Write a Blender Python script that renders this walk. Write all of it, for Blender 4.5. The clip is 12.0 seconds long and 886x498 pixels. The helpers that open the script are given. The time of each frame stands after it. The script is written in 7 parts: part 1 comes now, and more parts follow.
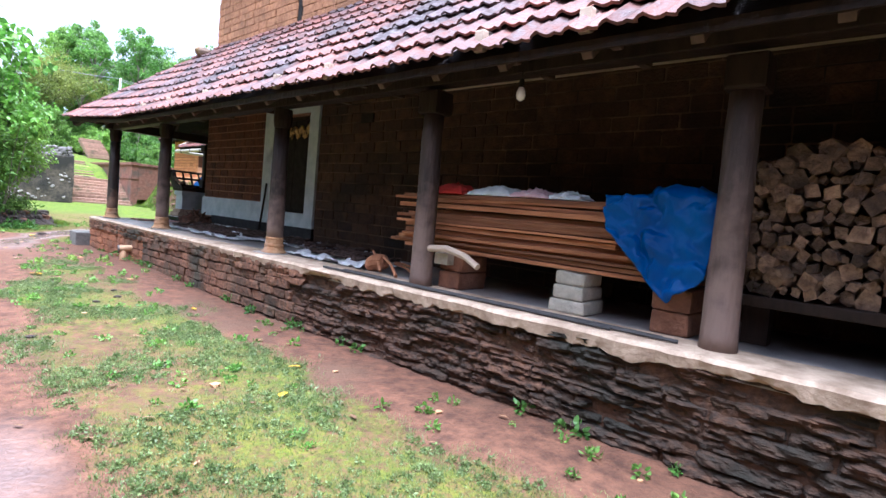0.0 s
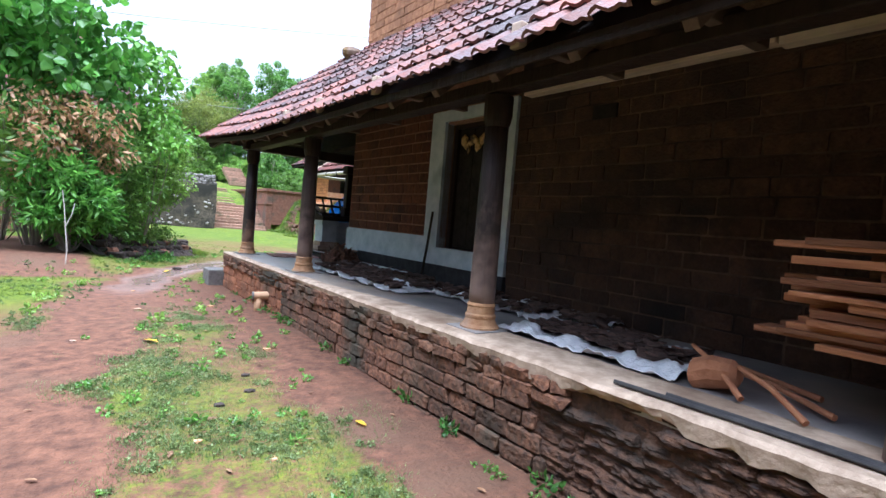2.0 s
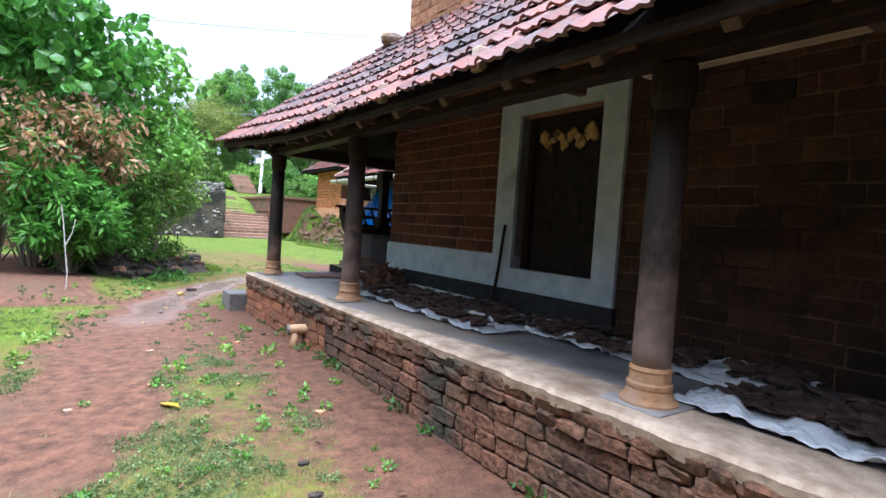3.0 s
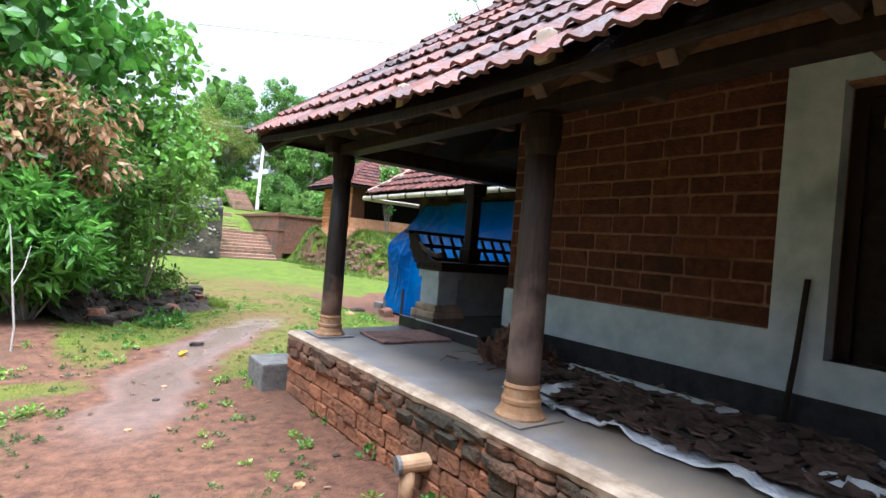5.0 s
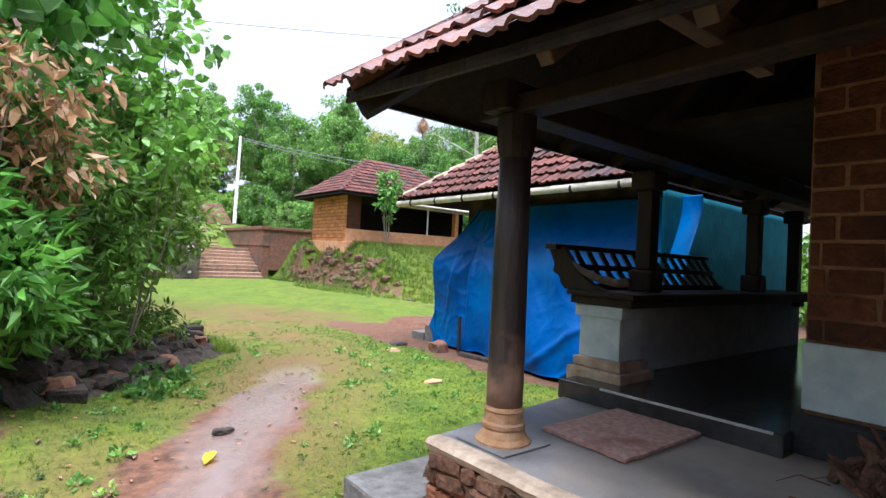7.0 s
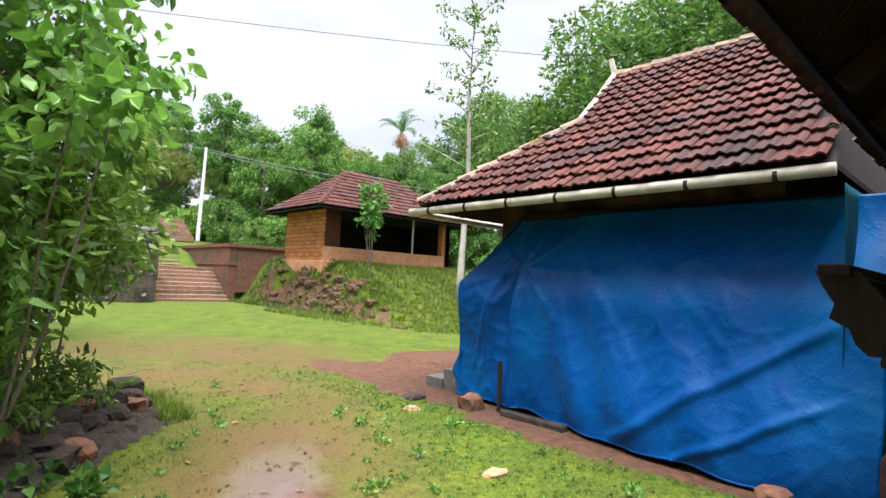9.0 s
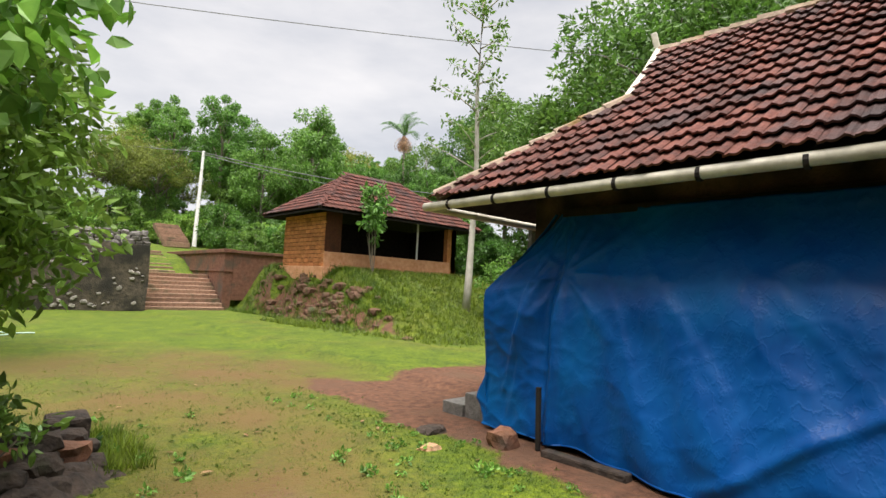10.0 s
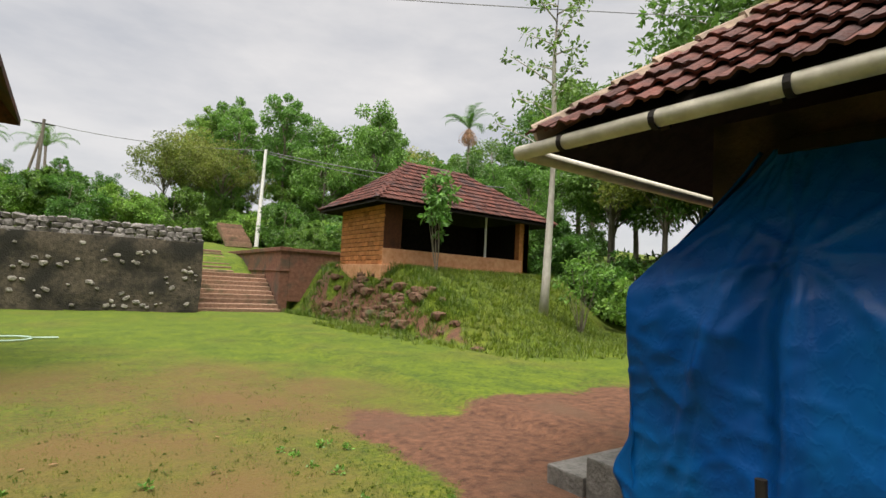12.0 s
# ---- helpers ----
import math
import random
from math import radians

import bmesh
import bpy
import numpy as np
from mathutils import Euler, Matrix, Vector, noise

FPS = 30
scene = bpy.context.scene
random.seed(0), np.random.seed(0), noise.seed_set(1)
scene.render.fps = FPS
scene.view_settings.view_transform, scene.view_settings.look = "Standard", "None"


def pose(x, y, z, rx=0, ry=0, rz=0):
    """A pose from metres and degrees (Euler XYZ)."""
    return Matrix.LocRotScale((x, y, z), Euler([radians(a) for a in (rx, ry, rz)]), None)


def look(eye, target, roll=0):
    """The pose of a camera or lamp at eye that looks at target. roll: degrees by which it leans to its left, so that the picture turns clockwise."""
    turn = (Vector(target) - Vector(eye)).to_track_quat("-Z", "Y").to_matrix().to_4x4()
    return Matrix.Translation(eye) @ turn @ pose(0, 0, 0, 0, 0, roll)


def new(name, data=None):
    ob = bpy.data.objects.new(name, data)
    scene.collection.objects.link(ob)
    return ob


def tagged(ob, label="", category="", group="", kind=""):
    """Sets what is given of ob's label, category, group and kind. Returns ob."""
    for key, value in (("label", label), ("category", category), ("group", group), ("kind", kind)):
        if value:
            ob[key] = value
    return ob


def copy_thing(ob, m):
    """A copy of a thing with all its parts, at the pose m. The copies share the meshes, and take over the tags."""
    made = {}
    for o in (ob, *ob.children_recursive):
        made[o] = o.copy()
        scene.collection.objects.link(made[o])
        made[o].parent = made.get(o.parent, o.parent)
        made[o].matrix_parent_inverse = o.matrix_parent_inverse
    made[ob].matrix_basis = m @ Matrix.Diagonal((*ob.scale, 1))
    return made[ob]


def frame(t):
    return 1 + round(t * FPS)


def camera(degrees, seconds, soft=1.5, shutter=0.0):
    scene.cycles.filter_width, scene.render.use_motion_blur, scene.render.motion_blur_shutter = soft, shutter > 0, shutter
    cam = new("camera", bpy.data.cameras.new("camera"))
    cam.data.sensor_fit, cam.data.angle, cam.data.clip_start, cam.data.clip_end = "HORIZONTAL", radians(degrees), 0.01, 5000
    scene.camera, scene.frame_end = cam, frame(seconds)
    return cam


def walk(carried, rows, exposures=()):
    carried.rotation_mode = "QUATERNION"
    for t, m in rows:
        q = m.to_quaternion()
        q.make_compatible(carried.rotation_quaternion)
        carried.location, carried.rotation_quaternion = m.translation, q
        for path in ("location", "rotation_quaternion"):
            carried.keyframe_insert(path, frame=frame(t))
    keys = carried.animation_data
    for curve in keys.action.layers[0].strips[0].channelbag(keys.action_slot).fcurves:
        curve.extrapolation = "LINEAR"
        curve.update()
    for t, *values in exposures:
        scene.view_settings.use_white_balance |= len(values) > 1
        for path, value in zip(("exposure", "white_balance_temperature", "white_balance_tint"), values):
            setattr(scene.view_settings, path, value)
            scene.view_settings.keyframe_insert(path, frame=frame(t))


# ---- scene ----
cam = camera(80.1, 12.0)

PATH = [
    (0, (-3.094, -12.408, 1.235), (-1.611, -11.072, 1.112), 5.2),
    (0.5, (-2.794, -11.759, 1.261), (-1.395, -10.335, 1.133), 5.1),
    (1, (-2.541, -11.065, 1.281), (-1.235, -9.556, 1.152), 5.1),
    (1.5, (-2.408, -10.327, 1.322), (-1.184, -8.749, 1.215), 5.1),
    (2, (-2.288, -9.589, 1.34), (-1.115, -7.971, 1.257), 4.9),
    (2.5, (-2.187, -8.864, 1.36), (-1.036, -7.23, 1.284), 4.7),
    (3, (-2.193, -8.138, 1.43), (-1.036, -6.509, 1.357), 3.9),
    (5, (-1.926, -5.072, 1.522), (-0.74, -3.461, 1.526), 4.8),
    (5.5, (-1.886, -4.351, 1.519), (-0.665, -2.767, 1.537), 5.2),
    (6, (-1.88, -3.619, 1.514), (-0.643, -2.047, 1.546), 5.4),
    (6.5, (-1.885, -2.93, 1.567), (-0.645, -1.361, 1.602), 4.2),
    (7, (-1.792, -2.257, 1.566), (-0.527, -0.707, 1.606), 2.8),
    (7.5, (-1.667, -1.655, 1.576), (-0.361, -0.142, 1.639), 2.0),
    (9.5, (-0.7, 0.554, 1.599), (0.649, 2.025, 1.729), 2.8),
    (10, (-0.351, 1.098, 1.591), (0.992, 2.573, 1.737), 2.8),
    (10.5, (0.095, 1.656, 1.575), (1.424, 3.143, 1.735), 2.9),
    (11, (0.483, 2.18, 1.566), (1.779, 3.695, 1.726), 3.3),
    (11.5, (0.786, 2.679, 1.567), (2.024, 4.243, 1.715), 3.5),
    (12, (1.113, 3.155, 1.531), (2.268, 4.782, 1.672), 2.9),
]
walk(cam, [(t, look(eye, target, roll)) for t, eye, target, roll in PATH],
     exposures=[(0, 2.02, 5200, 20), (1.2, 1.95, 5200, 19), (2.5, 1.6, 5200, 15), (5, 1.68, 5450, 14), (6, 1.72, 5500, 14), (7, 1.5, 5600, 16), (7.5, 1.68, 5600, 17), (9.5, 1.07, 6400, 14), (10.5, 0.77, 6800, 12), (12, 0.67, 6800, 12)])

# ---- light: bright overcast sky ----
world = bpy.data.worlds.new("overcast_sky")
scene.world = world
world.use_nodes = True
wn, wl = world.node_tree.nodes, world.node_tree.links
for n in list(wn):
    wn.remove(n)
w_out = wn.new("ShaderNodeOutputWorld")
w_sky = wn.new("ShaderNodeTexSky")
w_sky.sky_type, w_sky.sun_disc = "NISHITA", False
w_sky.sun_elevation, w_sky.sun_rotation = radians(58), radians(250)
w_bg = wn.new("ShaderNodeBackground")
w_bg.inputs["Strength"].default_value = 0.08
w_cl = wn.new("ShaderNodeBackground")
w_cl.inputs["Strength"].default_value = 0.56
w_co = wn.new("ShaderNodeTexCoord")
w_no = wn.new("ShaderNodeTexNoise")
w_no.inputs["Scale"].default_value, w_no.inputs["Detail"].default_value = 2.6, 6
w_no.inputs["Roughness"].default_value = 0.55
w_map = wn.new("ShaderNodeMapping")
w_map.inputs["Scale"].default_value = (1.0, 1.0, 3.0)
w_ra = wn.new("ShaderNodeValToRGB")
w_ra.color_ramp.elements[0].position, w_ra.color_ramp.elements[1].position = 0.35, 0.68
w_ra.color_ramp.elements[0].color = (0.68, 0.71, 0.76, 1)
w_ra.color_ramp.elements[1].color = (1.0, 1.0, 1.0, 1)
w_mix = wn.new("ShaderNodeMixShader")
w_mix.inputs[0].default_value = 0.86
wl.new(w_co.outputs["Generated"], w_map.inputs["Vector"])
wl.new(w_map.outputs["Vector"], w_no.inputs["Vector"])
wl.new(w_no.outputs["Fac"], w_ra.inputs["Fac"])
wl.new(w_ra.outputs["Color"], w_cl.inputs["Color"])
wl.new(w_sky.outputs["Color"], w_bg.inputs["Color"])
wl.new(w_bg.outputs[0], w_mix.inputs[1])
wl.new(w_cl.outputs[0], w_mix.inputs[2])
wl.new(w_mix.outputs[0], w_out.inputs["Surface"])

sun_data = bpy.data.lights.new("sun", "SUN")
sun_data.energy, sun_data.angle, sun_data.color = 4.6, radians(50), (1.0, 0.985, 0.95)
sun = new("sun", sun_data)
sun.matrix_world = look((-4, -4, 34), (0, 0, 0))


# ---- materials ----
def material(name, c1, c2, scale=6.0, c3=None, scale3=1.2, amount3=0.55, rough=0.85, bump=0.3, bump_scale=None,
             metal=0.0, crease=False, vary=0.0, island=0.0, stretch=(1, 1, 1), spread=(0.35, 0.65), rough2=None):
    """Two colours in a fine grain, a third in large patches, relief, and a shift of tone from piece to piece."""
    m = bpy.data.materials.new(name)
    m.use_nodes = True
    nt = m.node_tree
    ns, ln = nt.nodes, nt.links
    bsdf = ns["Principled BSDF"]
    co = ns.new("ShaderNodeTexCoord")
    geo = ns.new("ShaderNodeNewGeometry")
    mp = ns.new("ShaderNodeMapping")
    mp.inputs["Scale"].default_value = stretch
    ln.new(geo.outputs["Position"], mp.inputs["Vector"])
    n1 = ns.new("ShaderNodeTexNoise")
    n1.inputs["Scale"].default_value, n1.inputs["Detail"].default_value, n1.inputs["Roughness"].default_value = scale, 8, 0.65
    ln.new(mp.outputs[0], n1.inputs["Vector"])
    r1 = ns.new("ShaderNodeValToRGB")
    r1.color_ramp.elements[0].position, r1.color_ramp.elements[1].position = spread
    r1.color_ramp.elements[0].color, r1.color_ramp.elements[1].color = (*c1, 1), (*c2, 1)
    ln.new(n1.outputs["Fac"], r1.inputs["Fac"])
    col = r1.outputs["Color"]
    if c3:
        n3 = ns.new("ShaderNodeTexNoise")
        n3.inputs["Scale"].default_value, n3.inputs["Detail"].default_value = scale3, 5
        ln.new(mp.outputs[0], n3.inputs["Vector"])
        r3 = ns.new("ShaderNodeValToRGB")
        r3.color_ramp.elements[0].position, r3.color_ramp.elements[1].position = 1 - amount3 - 0.06, 1 - amount3 + 0.12
        ln.new(n3.outputs["Fac"], r3.inputs["Fac"])
        mx = ns.new("ShaderNodeMixRGB")
        mx.inputs["Color2"].default_value = (*c3, 1)
        ln.new(r3.outputs["Color"], mx.inputs["Fac"])
        ln.new(col, mx.inputs["Color1"])
        col = mx.outputs["Color"]
    if vary or island:
        oi = ns.new("ShaderNodeObjectInfo")
        mr = ns.new("ShaderNodeMapRange")
        v = vary or island
        mr.inputs["To Min"].default_value, mr.inputs["To Max"].default_value = 1 - v, 1 + v
        ln.new(geo.outputs["Random Per Island"] if island else oi.outputs["Random"], mr.inputs["Value"])
        hs = ns.new("ShaderNodeHueSaturation")
        ln.new(mr.outputs[0], hs.inputs["Value"])
        ln.new(col, hs.inputs["Color"])
        col = hs.outputs["Color"]
    ln.new(col, bsdf.inputs["Base Color"])
    bsdf.inputs["Roughness"].default_value, bsdf.inputs["Metallic"].default_value = rough, metal
    if rough2 is not None:
        mr2 = ns.new("ShaderNodeMapRange")
        mr2.inputs["From Min"].default_value, mr2.inputs["From Max"].default_value = 0.35, 0.65
        mr2.inputs["To Min"].default_value, mr2.inputs["To Max"].default_value = rough, rough2
        ln.new(n1.outputs["Fac"], mr2.inputs["Value"])
        ln.new(mr2.outputs[0], bsdf.inputs["Roughness"])
    if bump:
        nb = ns.new("ShaderNodeTexNoise")
        nb.inputs["Scale"].default_value, nb.inputs["Detail"].default_value = bump_scale or scale * 2.5, 6
        ln.new(mp.outputs[0], nb.inputs["Vector"])
        bp = ns.new("ShaderNodeBump")
        bp.inputs["Strength"].default_value, bp.inputs["Distance"].default_value = bump, 0.03
        if crease:
            sb = ns.new("ShaderNodeMath")
            sb.operation, sb.inputs[1].default_value = "SUBTRACT", 0.5
            ab = ns.new("ShaderNodeMath")
            ab.operation = "ABSOLUTE"
            pw = ns.new("ShaderNodeMapRange")
            pw.inputs["From Min"].default_value, pw.inputs["From Max"].default_value = 0.0, 0.05
            pw.inputs["To Min"].default_value, pw.inputs["To Max"].default_value = 1.0, 0.0
            nb.inputs["Detail"].default_value = 3.0
            ln.new(nb.outputs["Fac"], sb.inputs[0])
            ln.new(sb.outputs[0], ab.inputs[0])
            ln.new(ab.outputs[0], pw.inputs["Value"])
            ln.new(pw.outputs[0], bp.inputs["Height"])
        else:
            ln.new(nb.outputs["Fac"], bp.inputs["Height"])
        ln.new(bp.outputs[0], bsdf.inputs["Normal"])
    return m


# dark laterite: the shade under the deep eave is put into these colours
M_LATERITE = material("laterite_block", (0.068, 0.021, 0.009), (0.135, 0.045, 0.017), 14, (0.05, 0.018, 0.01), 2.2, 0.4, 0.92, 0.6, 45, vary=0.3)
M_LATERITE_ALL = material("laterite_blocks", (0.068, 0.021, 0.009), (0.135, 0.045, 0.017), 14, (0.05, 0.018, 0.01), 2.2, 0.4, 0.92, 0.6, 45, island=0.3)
M_MORTAR = material("laterite_mortar", (0.19, 0.095, 0.05), (0.29, 0.16, 0.09), 20, (0.12, 0.055, 0.03), 2, 0.4, 0.95, 0.4)
# soot plus the shade of verandah and hall, both put into this mortar colour
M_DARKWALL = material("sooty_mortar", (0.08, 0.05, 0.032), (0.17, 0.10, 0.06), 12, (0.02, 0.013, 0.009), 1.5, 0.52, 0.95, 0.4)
M_PLINTH = material("plinth_laterite", (0.07, 0.034, 0.02), (0.25, 0.115, 0.058), 26, (0.045, 0.037, 0.022), 1.3, 0.52, 0.95, 1.0, 22, vary=0.28)
M_PLINTHCORE = material("plinth_core", (0.045, 0.026, 0.016), (0.12, 0.06, 0.032), 14, (0.03, 0.028, 0.018), 2, 0.4, 0.97, 0.8)
M_CEMENT = material("worn_cement", (0.29, 0.21, 0.14), (0.55, 0.43, 0.31), 7, (0.2, 0.13, 0.08), 1.9, 0.4, 0.8, 0.35, 30)
M_FLOOR = material("smooth_grey_cement", (0.11, 0.11, 0.11), (0.33, 0.31, 0.29), 1.8, (0.38, 0.31, 0.23), 0.8, 0.4, 0.34, 0.1, 40, rough2=0.5)
M_BLACKFLOOR = material("polished_black_oxide", (0.022, 0.024, 0.026), (0.05, 0.05, 0.05), 4, (0.08, 0.075, 0.07), 1.2, 0.3, 0.16, 0.05)
# white lowered in tone: verandah shade is in the colour, grime in the patches
M_WHITE = material("limewash_white", (0.38, 0.46, 0.49), (0.54, 0.61, 0.625), 5, (0.24, 0.28, 0.29), 1.7, 0.3, 0.85, 0.15)
M_BLACKBAND = material("black_painted_skirting", (0.012, 0.013, 0.015), (0.035, 0.036, 0.038), 9, (0.045, 0.04, 0.035), 2, 0.25, 0.9, 0.2)
M_TILE = material("clay_roof_tile", (0.075, 0.028, 0.022), (0.23, 0.088, 0.062), 9, (0.062, 0.04, 0.04), 1.1, 0.48, 0.46, 0.5, 40, vary=0.5, rough2=0.85)
M_TILES = material("clay_roof_tiles", (0.075, 0.028, 0.022), (0.23, 0.088, 0.062), 9, (0.062, 0.04, 0.04), 1.1, 0.48, 0.46, 0.5, 40, island=0.5, rough2=0.85)
M_TILEDARK = material("weathered_roof_tile", (0.066, 0.023, 0.018), (0.14, 0.046, 0.031), 9, (0.05, 0.03, 0.029), 1.4, 0.45, 0.7, 0.5, 40, vary=0.4)
M_TILESDARK = material("weathered_roof_tiles", (0.066, 0.023, 0.018), (0.14, 0.046, 0.031), 9, (0.05, 0.03, 0.029), 1.4, 0.45, 0.7, 0.5, 40, island=0.4)
M_RIDGE = material("mossy_ridge_mortar", (0.26, 0.20, 0.15), (0.42, 0.31, 0.22), 8, (0.22, 0.13, 0.03), 2.4, 0.42, 0.9, 0.5)
# dark timber taken near black: shade under the roofs is put into the colour
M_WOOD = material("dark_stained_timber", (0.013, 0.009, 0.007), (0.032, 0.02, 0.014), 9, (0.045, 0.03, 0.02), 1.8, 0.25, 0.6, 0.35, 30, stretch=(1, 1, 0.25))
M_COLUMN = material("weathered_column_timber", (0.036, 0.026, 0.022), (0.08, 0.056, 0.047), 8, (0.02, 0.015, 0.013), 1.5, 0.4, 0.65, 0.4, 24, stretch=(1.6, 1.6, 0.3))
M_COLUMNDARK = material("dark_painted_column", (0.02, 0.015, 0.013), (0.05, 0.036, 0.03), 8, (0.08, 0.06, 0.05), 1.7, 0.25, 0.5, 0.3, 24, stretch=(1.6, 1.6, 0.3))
M_STONEBASE = material("ochre_stone_base", (0.34, 0.17, 0.075), (0.5, 0.3, 0.15), 12, (0.3, 0.2, 0.14), 3, 0.4, 0.85, 0.4)
# paler copy of the dark timber; light on rafters and brackets put into colour
M_BROWNWOOD = material("dusty_brown_timber", (0.05, 0.031, 0.021), (0.11, 0.07, 0.047), 9, (0.03, 0.019, 0.013), 1.8, 0.35, 0.75, 0.35, 30, stretch=(0.3, 1, 1))
M_PALEWOOD = material("pale_timber_plate", (0.42, 0.33, 0.24), (0.64, 0.52, 0.39), 8, (0.2, 0.145, 0.1), 2, 0.25, 0.8, 0.3, stretch=(1, 0.2, 1))
M_TARP = material("blue_plastic_sheet", (0.0, 0.052, 0.225), (0.0, 0.085, 0.31), 3, (0.0, 0.125, 0.37), 0.8, 0.4, 0.3, 0.1, 8, rough2=0.5, crease=True, stretch=(1, 1.0, 0.7))
M_TARP.node_tree.nodes["Principled BSDF"].inputs["Specular IOR Level"].default_value = 0.2
M_PALETRIM = material("pale_worn_paint", (0.4, 0.4, 0.38), (0.6, 0.6, 0.57), 20, (0.2, 0.2, 0.19), 3, 0.35, 0.8, 0.2)
M_GUTTER = material("aged_white_pipe", (0.46, 0.43, 0.33), (0.66, 0.62, 0.5), 6, (0.3, 0.26, 0.18), 2, 0.35, 0.5, 0.15)
M_STEPSTONE = material("grey_step_stone", (0.10, 0.095, 0.085), (0.2, 0.19, 0.17), 14, (0.07, 0.07, 0.055), 2, 0.35, 0.8, 0.4)
M_ROCK = material("dark_mossy_rock", (0.02, 0.015, 0.011), (0.065, 0.045, 0.033), 10, (0.025, 0.036, 0.013), 2, 0.35, 0.92, 0.8)
M_WALLROCK = material("weathered_rubble_wall", (0.05, 0.042, 0.032), (0.15, 0.12, 0.085), 7, (0.028, 0.026, 0.02), 0.9, 0.5, 0.95, 0.8, 18)
M_PALESTONE = material("pale_rubble_stone", (0.2, 0.18, 0.155), (0.38, 0.35, 0.31), 12, (0.12, 0.11, 0.1), 3, 0.3, 0.9, 0.5, vary=0.35)
M_MUDBRICK = material("bright_laterite_wall", (0.42, 0.15, 0.05), (0.6, 0.25, 0.09), 7, (0.3, 0.1, 0.04), 1.2, 0.35, 0.92, 0.4, vary=0.2)
M_PLASTER = material("orange_plaster", (0.5, 0.22, 0.1), (0.66, 0.36, 0.2), 5, (0.36, 0.17, 0.09), 1.4, 0.3, 0.9, 0.3)
M_POLE = material("concrete_pole", (0.55, 0.54, 0.5), (0.72, 0.71, 0.68), 8, (0.4, 0.4, 0.36), 2, 0.3, 0.85, 0.1)
# for black timber and fittings, and for shade painted in as black
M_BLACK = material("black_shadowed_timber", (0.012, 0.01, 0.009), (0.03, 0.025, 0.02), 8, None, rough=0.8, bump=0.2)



for m in (M_WOOD, M_BLACK, M_TILEDARK, M_TILESDARK):
    m.node_tree.nodes["Principled BSDF"].inputs["Specular IOR Level"].default_value = 0.22


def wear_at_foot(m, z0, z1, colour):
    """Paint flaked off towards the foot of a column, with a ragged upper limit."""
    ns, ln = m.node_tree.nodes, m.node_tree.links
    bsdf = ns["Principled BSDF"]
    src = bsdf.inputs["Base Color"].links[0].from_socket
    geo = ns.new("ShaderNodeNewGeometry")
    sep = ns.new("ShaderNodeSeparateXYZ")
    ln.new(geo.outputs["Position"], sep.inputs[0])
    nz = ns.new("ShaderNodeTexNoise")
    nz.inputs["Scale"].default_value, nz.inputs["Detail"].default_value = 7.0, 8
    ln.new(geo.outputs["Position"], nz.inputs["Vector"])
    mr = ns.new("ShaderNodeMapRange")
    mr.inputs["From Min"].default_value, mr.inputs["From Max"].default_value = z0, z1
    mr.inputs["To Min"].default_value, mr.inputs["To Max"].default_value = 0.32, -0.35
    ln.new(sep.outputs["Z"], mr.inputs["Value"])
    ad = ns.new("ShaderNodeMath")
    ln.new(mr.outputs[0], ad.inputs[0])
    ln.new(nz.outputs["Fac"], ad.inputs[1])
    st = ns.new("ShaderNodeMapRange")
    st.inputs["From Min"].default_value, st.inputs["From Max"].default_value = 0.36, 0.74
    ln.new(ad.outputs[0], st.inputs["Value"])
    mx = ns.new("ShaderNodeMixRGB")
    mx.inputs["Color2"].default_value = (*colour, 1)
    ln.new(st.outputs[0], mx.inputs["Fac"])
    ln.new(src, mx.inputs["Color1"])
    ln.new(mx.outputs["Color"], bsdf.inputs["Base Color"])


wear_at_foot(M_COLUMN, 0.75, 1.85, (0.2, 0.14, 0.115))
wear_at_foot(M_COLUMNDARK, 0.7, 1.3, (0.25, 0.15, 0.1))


def leaf_material(name, c1, c2, trans=0.4, rough=0.45):
    m = material(name, c1, c2, 3.0, None, rough=rough, bump=0, island=0.45)
    ns, ln = m.node_tree.nodes, m.node_tree.links
    bsdf = ns["Principled BSDF"]
    # each plant has its own shade of green
    oi = ns.new("ShaderNodeObjectInfo")
    hr, vr = ns.new("ShaderNodeMapRange"), ns.new("ShaderNodeMapRange")
    hr.inputs["To Min"].default_value, hr.inputs["To Max"].default_value = 0.51, 0.47
    vr.inputs["To Min"].default_value, vr.inputs["To Max"].default_value = 0.8, 1.2
    hv = ns.new("ShaderNodeHueSaturation")
    ln.new(oi.outputs["Random"], hr.inputs["Value"])
    ln.new(oi.outputs["Random"], vr.inputs["Value"])
    ln.new(hr.outputs[0], hv.inputs["Hue"])
    ln.new(vr.outputs[0], hv.inputs["Value"])
    ln.new(bsdf.inputs["Base Color"].links[0].from_socket, hv.inputs["Color"])
    ln.new(hv.outputs["Color"], bsdf.inputs["Base Color"])
    tr = ns.new("ShaderNodeBsdfTranslucent")
    mx = ns.new("ShaderNodeMixShader")
    mx.inputs[0].default_value = trans
    src = bsdf.inputs["Base Color"].links[0].from_socket
    ln.new(src, tr.inputs["Color"])
    ln.new(bsdf.outputs[0], mx.inputs[1])
    ln.new(tr.outputs[0], mx.inputs[2])
    ln.new(mx.outputs[0], ns["Material Output"].inputs["Surface"])
    return m


